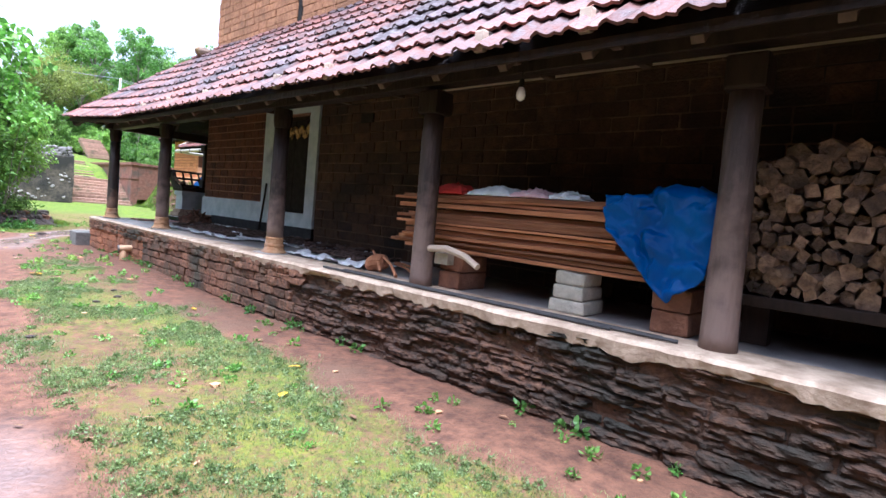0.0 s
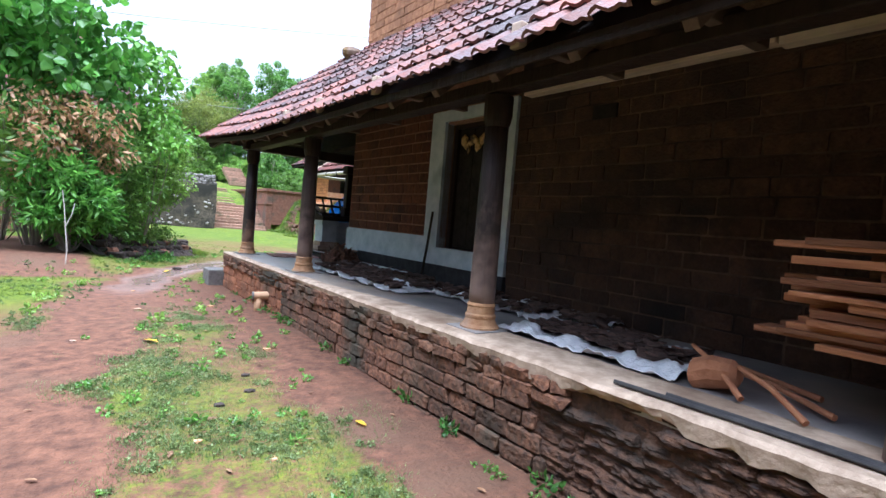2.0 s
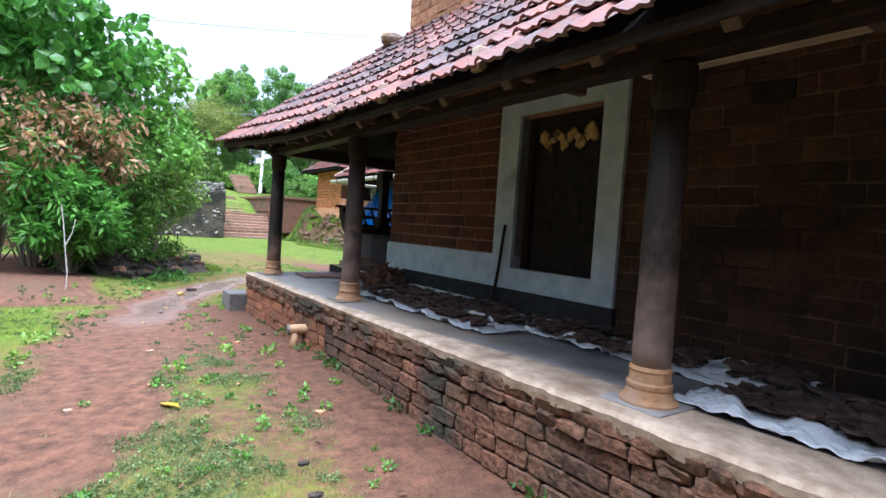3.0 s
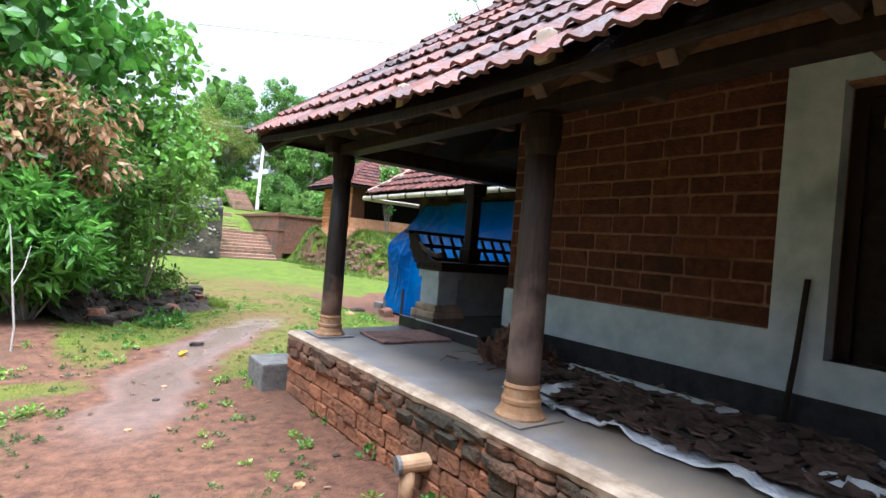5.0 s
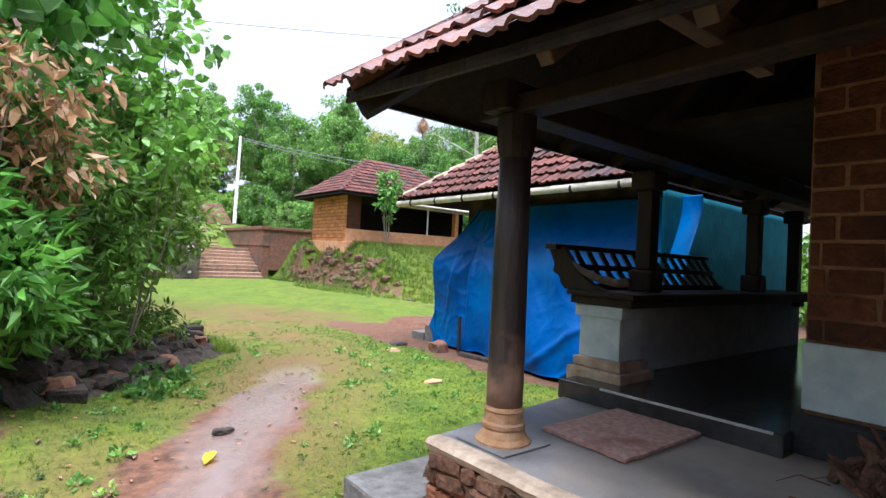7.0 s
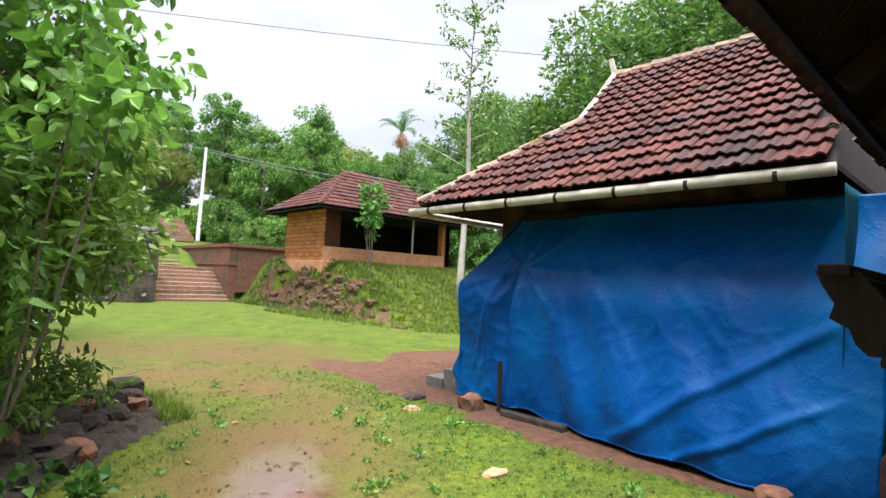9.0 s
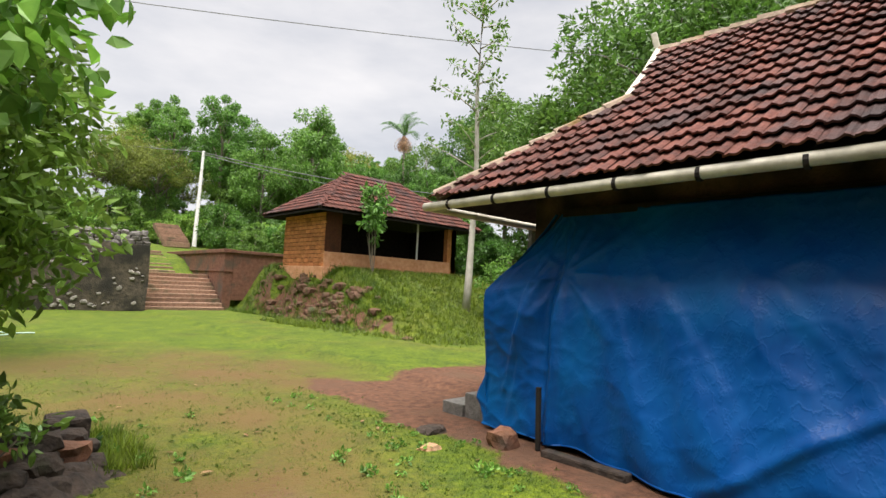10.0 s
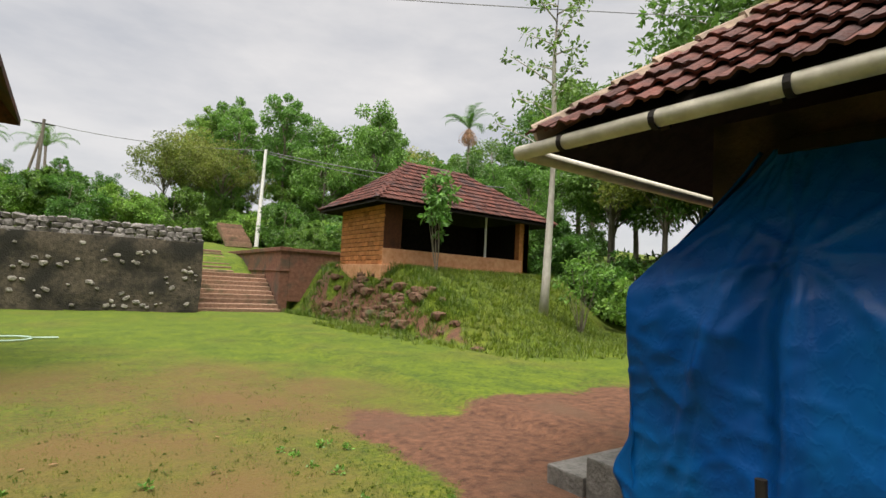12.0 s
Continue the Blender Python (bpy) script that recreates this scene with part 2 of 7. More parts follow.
M_LEAF = leaf_material("fresh_green_leaves", (0.085, 0.22, 0.034), (0.21, 0.42, 0.072))
M_LEAFDARK = leaf_material("deep_green_leaves", (0.058, 0.155, 0.025), (0.145, 0.3, 0.05))
M_LEAFBIG = leaf_material("broad_green_leaves", (0.06, 0.22, 0.025), (0.17, 0.41, 0.06))
M_LEAFDRY = leaf_material("withered_brown_leaves", (0.36, 0.225, 0.09), (0.6, 0.43, 0.21))
M_LEAFOLIVE = leaf_material("olive_green_leaves", (0.14, 0.2, 0.03), (0.29, 0.34, 0.07))
M_GRASS = leaf_material("short_grass", (0.056, 0.118, 0.01), (0.155, 0.23, 0.022))
M_BARK = material("grey_bark", (0.16, 0.13, 0.10), (0.3, 0.26, 0.21), 8, (0.09, 0.075, 0.06), 2, 0.35, 0.9, 0.5, stretch=(1, 1, 0.3))
M_BARKPALE = material("pale_bark", (0.42, 0.38, 0.32), (0.6, 0.56, 0.5), 6, (0.26, 0.22, 0.18), 1.6, 0.35, 0.85, 0.3, stretch=(1, 1, 0.4))


# ---- mesh helpers ----
def finish(bm, name, mat, smooth=False):
    me = bpy.data.meshes.new(name)
    bm.to_mesh(me)
    bm.free()
    me.materials.append(mat)
    if smooth:
        for p in me.polygons:
            p.use_smooth = True
    return me


def part(name, bm, mat, parent=None, label="", smooth=False):
    ob = new(name, finish(bm, name, mat, smooth))
    if parent is not None:
        ob.parent = parent
    return tagged(ob, label)


def empty(name, at, label, category, group="", rz=0.0):
    ob = new(name)
    ob.empty_display_size = 0.1
    ob.matrix_world = pose(*at, 0, 0, rz)
    return tagged(ob, label, category, group)


def box(bm, x0, x1, y0, y1, z0, z1, bevel=0.0, m=None):
    r = bmesh.ops.create_cube(bm, size=1.0)
    mm = Matrix.Translation(((x0 + x1) / 2, (y0 + y1) / 2, (z0 + z1) / 2)) @ Matrix.Diagonal((x1 - x0, y1 - y0, z1 - z0, 1))
    bmesh.ops.transform(bm, matrix=(m @ mm) if m else mm, verts=r["verts"])
    if bevel:
        es = list({e for v in r["verts"] for e in v.link_edges})
        bmesh.ops.bevel(bm, geom=es, offset=bevel, segments=2, affect="EDGES", profile=0.6)
    return bm


def beam(bm, a, b, w, h, bevel=0.0):
    """A squared bar from a to b, w wide and h high."""
    a, b = Vector(a), Vector(b)
    d = b - a
    m = Matrix.Translation(a) @ d.to_track_quat("X", "Z").to_matrix().to_4x4()
    return box(bm, 0, d.length, -w / 2, w / 2, -h / 2, h / 2, bevel, m)


def lathe(bm, profile, at=(0, 0, 0), n=20, m=None):
    """Rings of (radius, z) joined into a turned shape."""
    rings = []
    for r, z in profile:
        ring = [bm.verts.new((at[0] + r * math.cos(2 * math.pi * i / n), at[1] + r * math.sin(2 * math.pi * i / n), at[2] + z)) for i in range(n)]
        rings.append(ring)
    for a, b in zip(rings, rings[1:]):
        for i in range(n):
            bm.faces.new((a[i], a[(i + 1) % n], b[(i + 1) % n], b[i]))
    bm.faces.new(list(reversed(rings[0])))
    bm.faces.new(rings[-1])
    if m:
        bmesh.ops.transform(bm, matrix=m, verts=[v for r in rings for v in r])
    return bm


def tube(bm, pts, r0, r1=None, n=8):
    """A round bar along points, tapering from r0 to r1."""
    r1 = r0 if r1 is None else r1
    pts = [Vector(p) for p in pts]
    rings = []
    for i, p in enumerate(pts):
        d = (pts[min(i + 1, len(pts) - 1)] - pts[max(i - 1, 0)]).normalized()
        q = d.to_track_quat("Z", "Y").to_matrix()
        r = r0 + (r1 - r0) * i / max(1, len(pts) - 1)
        rings.append([bm.verts.new(p + q @ Vector((r * math.cos(2 * math.pi * k / n), r * math.sin(2 * math.pi * k / n), 0))) for k in range(n)])
    for a, b in zip(rings, rings[1:]):
        for k in range(n):
            bm.faces.new((a[k], a[(k + 1) % n], b[(k + 1) % n], b[k]))
    bm.faces.new(list(reversed(rings[0])))
    bm.faces.new(rings[-1])
    return bm


def roughen(bm, amount, scale, verts=None):
    for v in (verts or bm.verts):
        v.co += noise.noise_vector(v.co * scale) * amount


def smooth01(a, b, v):
    t = min(1.0, max(0.0, (v - a) / (b - a)))
    return t * t * (3 - 2 * t)


# ---- ground ----
PATHLINE = [(-3.0, -16), (-2.9, -11), (-2.75, -8), (-2.5, -5), (-1.9, -2.2), (-1.0, 0.9), (-0.3, 2.3), (0.7, 3.6), (1.35, 4.6), (2.3, 7.0)]


def path_distance(x, y):
    best = 99.0
    for (x0, y0), (x1, y1) in zip(PATHLINE, PATHLINE[1:]):
        dx, dy = x1 - x0, y1 - y0
        t = min(1.0, max(0.0, ((x - x0) * dx + (y - y0) * dy) / (dx * dx + dy * dy)))
        best = min(best, math.hypot(x - x0 - t * dx, y - y0 - t * dy))
    return best


def wall_line(x):
    """The y of the face of the rubble retaining wall."""
    return 25.7 + (5.5 - x) * 0.16 if x < 5.5 else 25.7


def height(x, y):
    h = 0.03 * noise.noise(Vector((x * 0.5, y * 0.5, 3.0))) + 0.012 * noise.noise(Vector((x * 2.1, y * 2.1, 8.0)))
    h -= 0.07 * smooth01(-3.0, -6.5, y)
    if y > 9:
        foot = 12.0 + max(0.0, x - 12.0) * 0.62
        side = smooth01(9.0, 10.7, x + 0.5 * noise.noise(Vector((x * 0.4, y * 0.4, 1.0))))
        h += 2.15 * side * smooth01(foot, max(foot + 3.5, 19.6), y)
        h += 1.0 * smooth01(30, 60, y) * smooth01(10, 14, x)
    if x < 5.45:
        h += 3.1 * smooth01(wall_line(x) + 0.15, wall_line(x) + 0.6, y)
    elif x < 8.85:
        h += -0.25 * smooth01(25.6, 26.0, y) + 0.09 + 1.62 * min(1.0, max(0.0, (y - 26.1) / 2.9)) + 1.3 * smooth01(30.0, 34.0, y)
    else:
        t = smooth01(26.9, 27.4, y)
        h = h * (1 - t) + max(h, 2.7) * t
    h += 1.0 * smooth01(34, 42, y) + 7.0 * smooth01(44, 95, y) + 10.0 * smooth01(95, 260, y)
    h += 2.2 * smooth01(25, 45, x) * smooth01(-10, 10, y)
    h += 0.22 * smooth01(-0.7, -2.4, x + 0.25 * (y - 4)) * smooth01(1.2, 2.6, y) * smooth01(9, 7, y)
    return h


def axis(fine0, fine1, step, far):
    v = list(np.arange(fine0, fine1, step))
    s, a = step, fine1
    while a < far:
        v.append(a)
        s *= 1.22
        a += s
    s, a = step, fine0
    while a > -far:
        s *= 1.22
        a -= s
        v.insert(0, a)
    return v


def soil_amount(x, y):
    """1 on bare red earth, 0 on grass."""
    n = noise.noise(Vector((x * 0.9, y * 0.9, 0))) * 0.5 + noise.noise(Vector((x * 2.7, y * 2.7, 4))) * 0.3
    d = path_distance(x, y)
    wide = 0.34 if y < 5 else 0.15
    s = (1.0 - smooth01(wide - 0.25, wide + 0.55, d + 0.6 * n)) * (1.0 - 0.62 * smooth01(2.2, 4.4, y + n))
    if -20 < y < 0.6 and x < 0.5:
        s = max(s, 1.0 - smooth01(0.35, 1.15, -x + 0.5 * n))
        s = max(s, 0.62 * smooth01(-5.0, -2.5, y + n) * smooth01(-2.9, -1.9, x))
    if x > 2.6 and y < 11:
        s = max(s, smooth01(3.3, 4.0, x + 0.7 * n) * (1 - smooth01(8.0, 9.4, y + n + 0.15 * (x - 4))))
    s = max(s, 0.36 * (1 - smooth01(0.9, 2.6, math.hypot((x - 2.6) * 0.55, (y - 10.6) * 0.5) + n)))
    if x < -1.2 and 1.0 < y < 8:
        s = max(s, 0.8 * smooth01(-1.2, -2.2, x + n * 0.7))
    if 8.6 < x < 11.2 and 12.5 < y < 26:
        s = max(s, 0.72 * smooth01(0.0, 0.5, 0.85 - abs(x - 9.6 + n) - 0.08 * abs(y - 20.0)))
    if y < -1.5 and x < 0.3:
        s = max(s, 0.41 + 0.16 * noise.noise(Vector((x * 0.8, y * 0.8, 21))))
    if 0 < y < 20:
        s = max(s, 0.16 + 0.3 * noise.noise(Vector((x * 0.35, y * 0.3, 12))))
    return max(0.0, min(1.0, s))


def worn_amount(x, y):
    """How far the lawn is trodden thin and brown."""
    n = noise.noise(Vector((x * 0.7, y * 0.55, 30))) + 0.5 * noise.noise(Vector((x * 2.1, y * 1.9, 33)))
    a = 1 - smooth01(0.4, 2.2, path_distance(x, y) + 0.7 * n) if y < 9 else 0.0
    b = 1 - smooth01(0.45, 1.25, math.hypot((x - 2.0) / 4.2, (y - 10.2) / 4.4) + 0.3 * n)
    return max(0.0, min(1.0, max(0.95 * a, 0.86 * b) * (0.75 + 0.65 * n) * smooth01(-1.0, 1.5, y) + (0.45 + 0.35 * n) * smooth01(0.5, -2.0, y)))


def build_ground():
    xs, ys = axis(-7, 13, 0.22, 480), axis(-15, 28, 0.22, 480)
    verts = [(x, y, height(x, y)) for y in ys for x in xs]
    w = len(xs)
    faces = [(j * w + i, j * w + i + 1, (j + 1) * w + i + 1, (j + 1) * w + i) for j in range(len(ys) - 1) for i in range(w - 1)]
    me = bpy.data.meshes.new("ground")
    me.from_pydata(verts, [], faces)
    at = me.attributes.new("soil", "FLOAT", "POINT")
    at.data.foreach_set("value", [soil_amount(v[0], v[1]) if abs(v[0]) < 30 and abs(v[1]) < 40 else 0.0 for v in verts])
    wet = me.attributes.new("wet", "FLOAT", "POINT")
    wet.data.foreach_set("value", [(1 - smooth01(0.14, 0.4, path_distance(v[0], v[1]) + 0.2 * noise.noise(Vector((v[0] * 1.7, v[1] * 1.7, 1))))) * (1 - smooth01(3.4, 5.0, v[1])) * (smooth01(-1.3, 0.5, v[1]) + smooth01(-8.6, -10.0, v[1])) if -16 < v[1] < 5 and abs(v[0]) < 9 else 0.0 for v in verts])
    worn = me.attributes.new("worn", "FLOAT", "POINT")
    worn.data.foreach_set("value", [worn_amount(v[0], v[1]) if abs(v[0]) < 14 and -18 < v[1] < 22 else 0.0 for v in verts])
    for p in me.polygons:
        p.use_smooth = True
    m = material("earth_and_grass", (0.058, 0.025, 0.013), (0.16, 0.072, 0.038), 9.0, (0.105, 0.056, 0.031), 0.9, 0.42, 0.9, 0.9, 34)
    ns, ln = m.node_tree.nodes, m.node_tree.links
    bsdf = ns["Principled BSDF"]
    soil = bsdf.inputs["Base Color"].links[0].from_socket
    a1 = ns.new("ShaderNodeAttribute")
    a1.attribute_name = "soil"
    a2 = ns.new("ShaderNodeAttribute")
    a2.attribute_name = "wet"
    geo = ns.new("ShaderNodeNewGeometry")
    ng = ns.new("ShaderNodeTexNoise")
    ng.inputs["Scale"].default_value, ng.inputs["Detail"].default_value, ng.inputs["Roughness"].default_value = 14.0, 10, 0.85
    ln.new(geo.outputs["Position"], ng.inputs["Vector"])
    rg = ns.new("ShaderNodeValToRGB")
    rg.color_ramp.elements[0].position, rg.color_ramp.elements[1].position = 0.41, 0.6
    rg.color_ramp.elements[0].color, rg.color_ramp.elements[1].color = (0.028, 0.062, 0.001, 1), (0.11, 0.17, 0.003, 1)
    ln.new(ng.outputs["Fac"], rg.inputs["Fac"])
    # dry yellowish patches in the grass
    nd = ns.new("ShaderNodeTexNoise")
    nd.inputs["Scale"].default_value, nd.inputs["Detail"].default_value = 0.38, 9
    ln.new(geo.outputs["Position"], nd.inputs["Vector"])
    rd = ns.new("ShaderNodeValToRGB")
    rd.color_ramp.elements[0].position, rd.color_ramp.elements[1].position = 0.52, 0.68
    ln.new(nd.outputs["Fac"], rd.inputs["Fac"])
    md = ns.new("ShaderNodeMixRGB")
    md.inputs["Color2"].default_value = (0.125, 0.08, 0.022, 1)
    a3 = ns.new("ShaderNodeAttribute")
    a3.attribute_name = "worn"
    nw = ns.new("ShaderNodeTexNoise")
    nw.inputs["Scale"].default_value, nw.inputs["Detail"].default_value, nw.inputs["Roughness"].default_value = 7.0, 10, 0.85
    ln.new(geo.outputs["Position"], nw.inputs["Vector"])
    wa = ns.new("ShaderNodeMath")
    ln.new(a3.outputs["Fac"], wa.inputs[0])
    ln.new(nw.outputs["Fac"], wa.inputs[1])
    wr = ns.new("ShaderNodeMapRange")
    wr.inputs["From Min"].default_value, wr.inputs["From Max"].default_value = 0.72, 1.42
    ln.new(wa.outputs[0], wr.inputs["Value"])
    mul = ns.new("ShaderNodeMath")
    mul.operation, mul.inputs[1].default_value, mul.use_clamp = "MULTIPLY_ADD", 0.25, True
    ln.new(rd.outputs["Color"], mul.inputs[0])
    ln.new(wr.outputs[0], mul.inputs[2])
    ln.new(mul.outputs[0], md.inputs["Fac"])
    nm = ns.new("ShaderNodeTexNoise")
    nm.inputs["Scale"].default_value, nm.inputs["Detail"].default_value, nm.inputs["Roughness"].default_value = 1.5, 9, 0.75
    ln.new(geo.outputs["Position"], nm.inputs["Vector"])
    vm, hm = ns.new("ShaderNodeMapRange"), ns.new("ShaderNodeMapRange")
    for q, lo, hi in ((vm, 0.6, 1.35), (hm, 0.505, 0.47)):
        q.inputs["From Min"].default_value, q.inputs["From Max"].default_value = 0.32, 0.68
        q.inputs["To Min"].default_value, q.inputs["To Max"].default_value = lo, hi
        ln.new(nm.outputs["Fac"], q.inputs["Value"])
    hg = ns.new("ShaderNodeHueSaturation")
    ln.new(vm.outputs[0], hg.inputs["Value"])
    ln.new(hm.outputs[0], hg.inputs["Hue"])
    ln.new(rg.outputs["Color"], hg.inputs["Color"])
    ln.new(hg.outputs["Color"], md.inputs["Color1"])
    # ragged border between grass and earth
    nb = ns.new("ShaderNodeTexNoise")
    nb.inputs["Scale"].default_value, nb.inputs["Detail"].default_value, nb.inputs["Roughness"].default_value = 13.0, 9, 0.85
    ln.new(geo.outputs["Position"], nb.inputs["Vector"])
    ad = ns.new("ShaderNodeMath")
    ad.operation = "ADD"
    ln.new(a1.outputs["Fac"], ad.inputs[0])
    ln.new(nb.outputs["Fac"], ad.inputs[1])
    rb = ns.new("ShaderNodeMapRange")
    rb.inputs["From Min"].default_value, rb.inputs["From Max"].default_value = 0.84, 1.02
    ln.new(ad.outputs[0], rb.inputs["Value"])
    mx = ns.new("ShaderNodeMixRGB")
    ln.new(rb.outputs[0], mx.inputs["Fac"])
    ln.new(md.outputs["Color"], mx.inputs["Color1"])
    ln.new(soil, mx.inputs["Color2"])
    mw = ns.new("ShaderNodeMixRGB")
    mw.inputs["Color2"].default_value = (0.17, 0.122, 0.104, 1)
    fw = ns.new("ShaderNodeMath")
    fw.operation, fw.inputs[1].default_value = "MULTIPLY", 0.75
    ln.new(a2.outputs["Fac"], fw.inputs[0])
    ln.new(fw.outputs[0], mw.inputs["Fac"])
    ln.new(mx.outputs["Color"], mw.inputs["Color1"])
    ln.new(mw.outputs["Color"], bsdf.inputs["Base Color"])
    flat = ns.new("ShaderNodeMapRange")
    flat.inputs["To Min"].default_value, flat.inputs["To Max"].default_value = 0.9, 0.1
    ln.new(a2.outputs["Fac"], flat.inputs["Value"])
    for q in ns:
        if q.bl_idname == "ShaderNodeBump":
            ln.new(flat.outputs[0], q.inputs["Strength"])
    sw = ns.new("ShaderNodeMapRange")
    sw.inputs["To Min"].default_value, sw.inputs["To Max"].default_value = 0.4, 1.0
    ln.new(a2.outputs["Fac"], sw.inputs["Value"])
    ln.new(sw.outputs[0], bsdf.inputs["Specular IOR Level"])
    rw = ns.new("ShaderNodeMapRange")
    rw.inputs["To Min"].default_value, rw.inputs["To Max"].default_value = 0.92, 0.12
    ln.new(a2.outputs["Fac"], rw.inputs["Value"])
    ln.new(rw.outputs[0], bsdf.inputs["Roughness"])
    me.materials.append(m)
    tagged(new("ground", me), "damp red earth with patchy short green grass", "ground", kind="structure")


build_ground()

# ---- main house: plinth, floor, walls ----
FLOOR_Z = 0.60
Y_END = -17.0
bm = bmesh.new()
pts = [(0.05, -0.02), (1.85, 0.22), (8.0, 0.3), (8.0, Y_END), (0.05, Y_END)]
lo = [bm.verts.new((x, y, -0.5)) for x, y in pts]
hi = [bm.verts.new((x, y, FLOOR_Z - 0.1)) for x, y in pts]
for i in range(5):
    bm.faces.new((lo[(i + 1) % 5], lo[i], hi[i], hi[(i + 1) % 5]))
bm.faces.new(hi)
plinth = tagged(part("plinth", bm, M_PLINTHCORE), "weathered laterite plinth under the verandah floor", "plinth", kind="structure")

# floor slab: broken cement lip along the outer edge
bm = bmesh.new()
n = 420
rows = []
for i in range(n + 1):
    y = Y_END + (0.0 - Y_END) * i / n
    j = 0.045 * noise.noise(Vector((0, y * 1.7, 0))) + 0.04 * noise.noise(Vector((0, y * 5, 5))) + 0.02 * noise.noise(Vector((0, y * 13, 5)))
    d = 0.08 + 0.07 * noise.noise(Vector((3, y * 1.3, 0))) + 0.05 * noise.noise(Vector((3, y * 4, 2))) + 0.025 * noise.noise(Vector((3, y * 11, 2)))
    calm = smooth01(-6.5, -3.5, y)
    j *= 1 - 0.75 * calm
    d = (d + 0.05 * abs(noise.noise(Vector((7, y * 7, 2))))) * (1 - calm) + (0.055 + 0.02 * noise.noise(Vector((3, y * 9, 2)))) * calm
    wide = 0.09 + 0.34 * (1 - calm) + 0.05 * noise.noise(Vector((9, y * 1.5, 1)))
    rows.append([bm.verts.new(p) for p in ((0.10, y, FLOOR_Z - 0.12), (0.0 + j, y, FLOOR_Z - max(0.03, d)), (-0.012 + j, y, FLOOR_Z - 0.022), (0.012 + j * 0.8, y, FLOOR_Z), (wide, y, FLOOR_Z + 0.002))])
for a, b in zip(rows, rows[1:]):
    for k in range(4):
        bm.faces.new((a[k], a[k + 1], b[k + 1], b[k]))
bm.faces.new(rows[-1])
tagged(part("floor_edge", bm, M_CEMENT, None), "broken worn cement lip of the verandah floor", "floor edge", kind="structure")
bm = bmesh.new()
vs = [(0.05, 0.0), (1.85, 0.24), (8.0, 0.32), (8.0, Y_END), (0.05, Y_END)]
up = [bm.verts.new((x, y, FLOOR_Z - 0.003)) for x, y in vs]
dn = [bm.verts.new((x, y, FLOOR_Z - 0.1)) for x, y in vs]
bm.faces.new(up)
for i in range(5):
    bm.faces.new((up[i], dn[i], dn[(i + 1) % 5], up[(i + 1) % 5]))
bmesh.ops.recalc_face_normals(bm, faces=bm.faces)
tagged(part("floor", bm, M_FLOOR), "grey cement verandah floor with ochre stains", "floor", kind="structure")
bm = bmesh.new()
box(bm, 1.42, 7.9, -1.25, 0.24, FLOOR_Z - 0.02, 0.72, 0.012)
tagged(part("floor_2", bm, M_BLACKFLOOR), "polished black floor of the front hall", "floor", kind="structure")

bm = bmesh.new()
box(bm, 1.416, 1.436, -1.2, -0.12, 0.71, 0.7235, 0.003)
tagged(part("trim", bm, M_PALETRIM), "thin pale painted line along the hall step", "trim", kind="structure")

# long wall of the house, with the doorway and the small vent
WX = 1.72
DOOR = (-5.03, -3.95, 1.07, 2.70)
bm = bmesh.new()
for y0, y1, z0, z1 in ((DOOR[1], -1.25, FLOOR_Z, 3.9), (-5.28, DOOR[0], FLOOR_Z, 3.9), (DOOR[0], DOOR[1], FLOOR_Z, DOOR[2]), (DOOR[0], DOOR[1], DOOR[3], 3.9)):
    box(bm, WX, WX + 0.35, y0, y1, z0 - 0.02, z1)
wall_west = tagged(part("wall_west", bm, M_MORTAR), "bare laterite block wall behind the verandah", "wall", kind="structure")
# sooty stretch of the wall; its colour also carries the verandah shade
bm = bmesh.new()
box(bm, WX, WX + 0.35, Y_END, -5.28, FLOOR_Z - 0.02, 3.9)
wall_sooty_shaded = tagged(part("wall_west_2", bm, M_DARKWALL), "sooty laterite block wall, coloured darker for verandah shade, behind the stored timber", "wall", kind="structure")
# dark colour of the hall and inner walls stands for their deep shade
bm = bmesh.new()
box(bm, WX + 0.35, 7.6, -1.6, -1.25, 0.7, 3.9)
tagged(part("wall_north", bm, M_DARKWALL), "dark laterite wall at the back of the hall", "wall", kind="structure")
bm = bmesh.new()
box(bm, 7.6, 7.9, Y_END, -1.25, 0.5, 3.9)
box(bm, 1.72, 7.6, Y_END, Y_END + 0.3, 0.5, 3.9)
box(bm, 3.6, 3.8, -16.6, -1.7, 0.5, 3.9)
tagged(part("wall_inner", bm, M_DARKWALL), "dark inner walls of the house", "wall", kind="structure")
# unseen wall added opposite the verandah; closes the yard and blocks low sky light
bm = bmesh.new()
box(bm, -6.9, -6.5, -19.0, -1.5, -0.3, 4.6)
box(bm, -6.5, 8.0, -19.4, -19.0, -0.3, 4.6)
tagged(part("wall_yard", bm, M_LATERITE_ALL), "unseen laterite wall added to close the yard and block low sky light", "wall", kind="structure")
# upper storey
bm = bmesh.new()
box(bm, WX, 7.6, Y_END, -1.45, 3.9, 6.6)
wall_upper = tagged(part("wall_upper", bm, M_MORTAR), "laterite block wall of the upper storey", "wall", kind="structure")

# flat black plate paints the shade inside the slit
bm = bmesh.new()
box(bm, WX - 0.012, WX + 0.02, -4.51, -4.39, 3.95, 5.6, 0.004)
tagged(part("window_1", bm, M_BLACK), "narrow dark slit in the upper laterite wall", "window", kind="structure")

# ---- main house: roof ----
EX, EY, EZ, SL = -0.29, 0.57, 2.325, 0.88


def roof_z(x, y):
    return EZ + SL * min(x - EX, (EY - y))


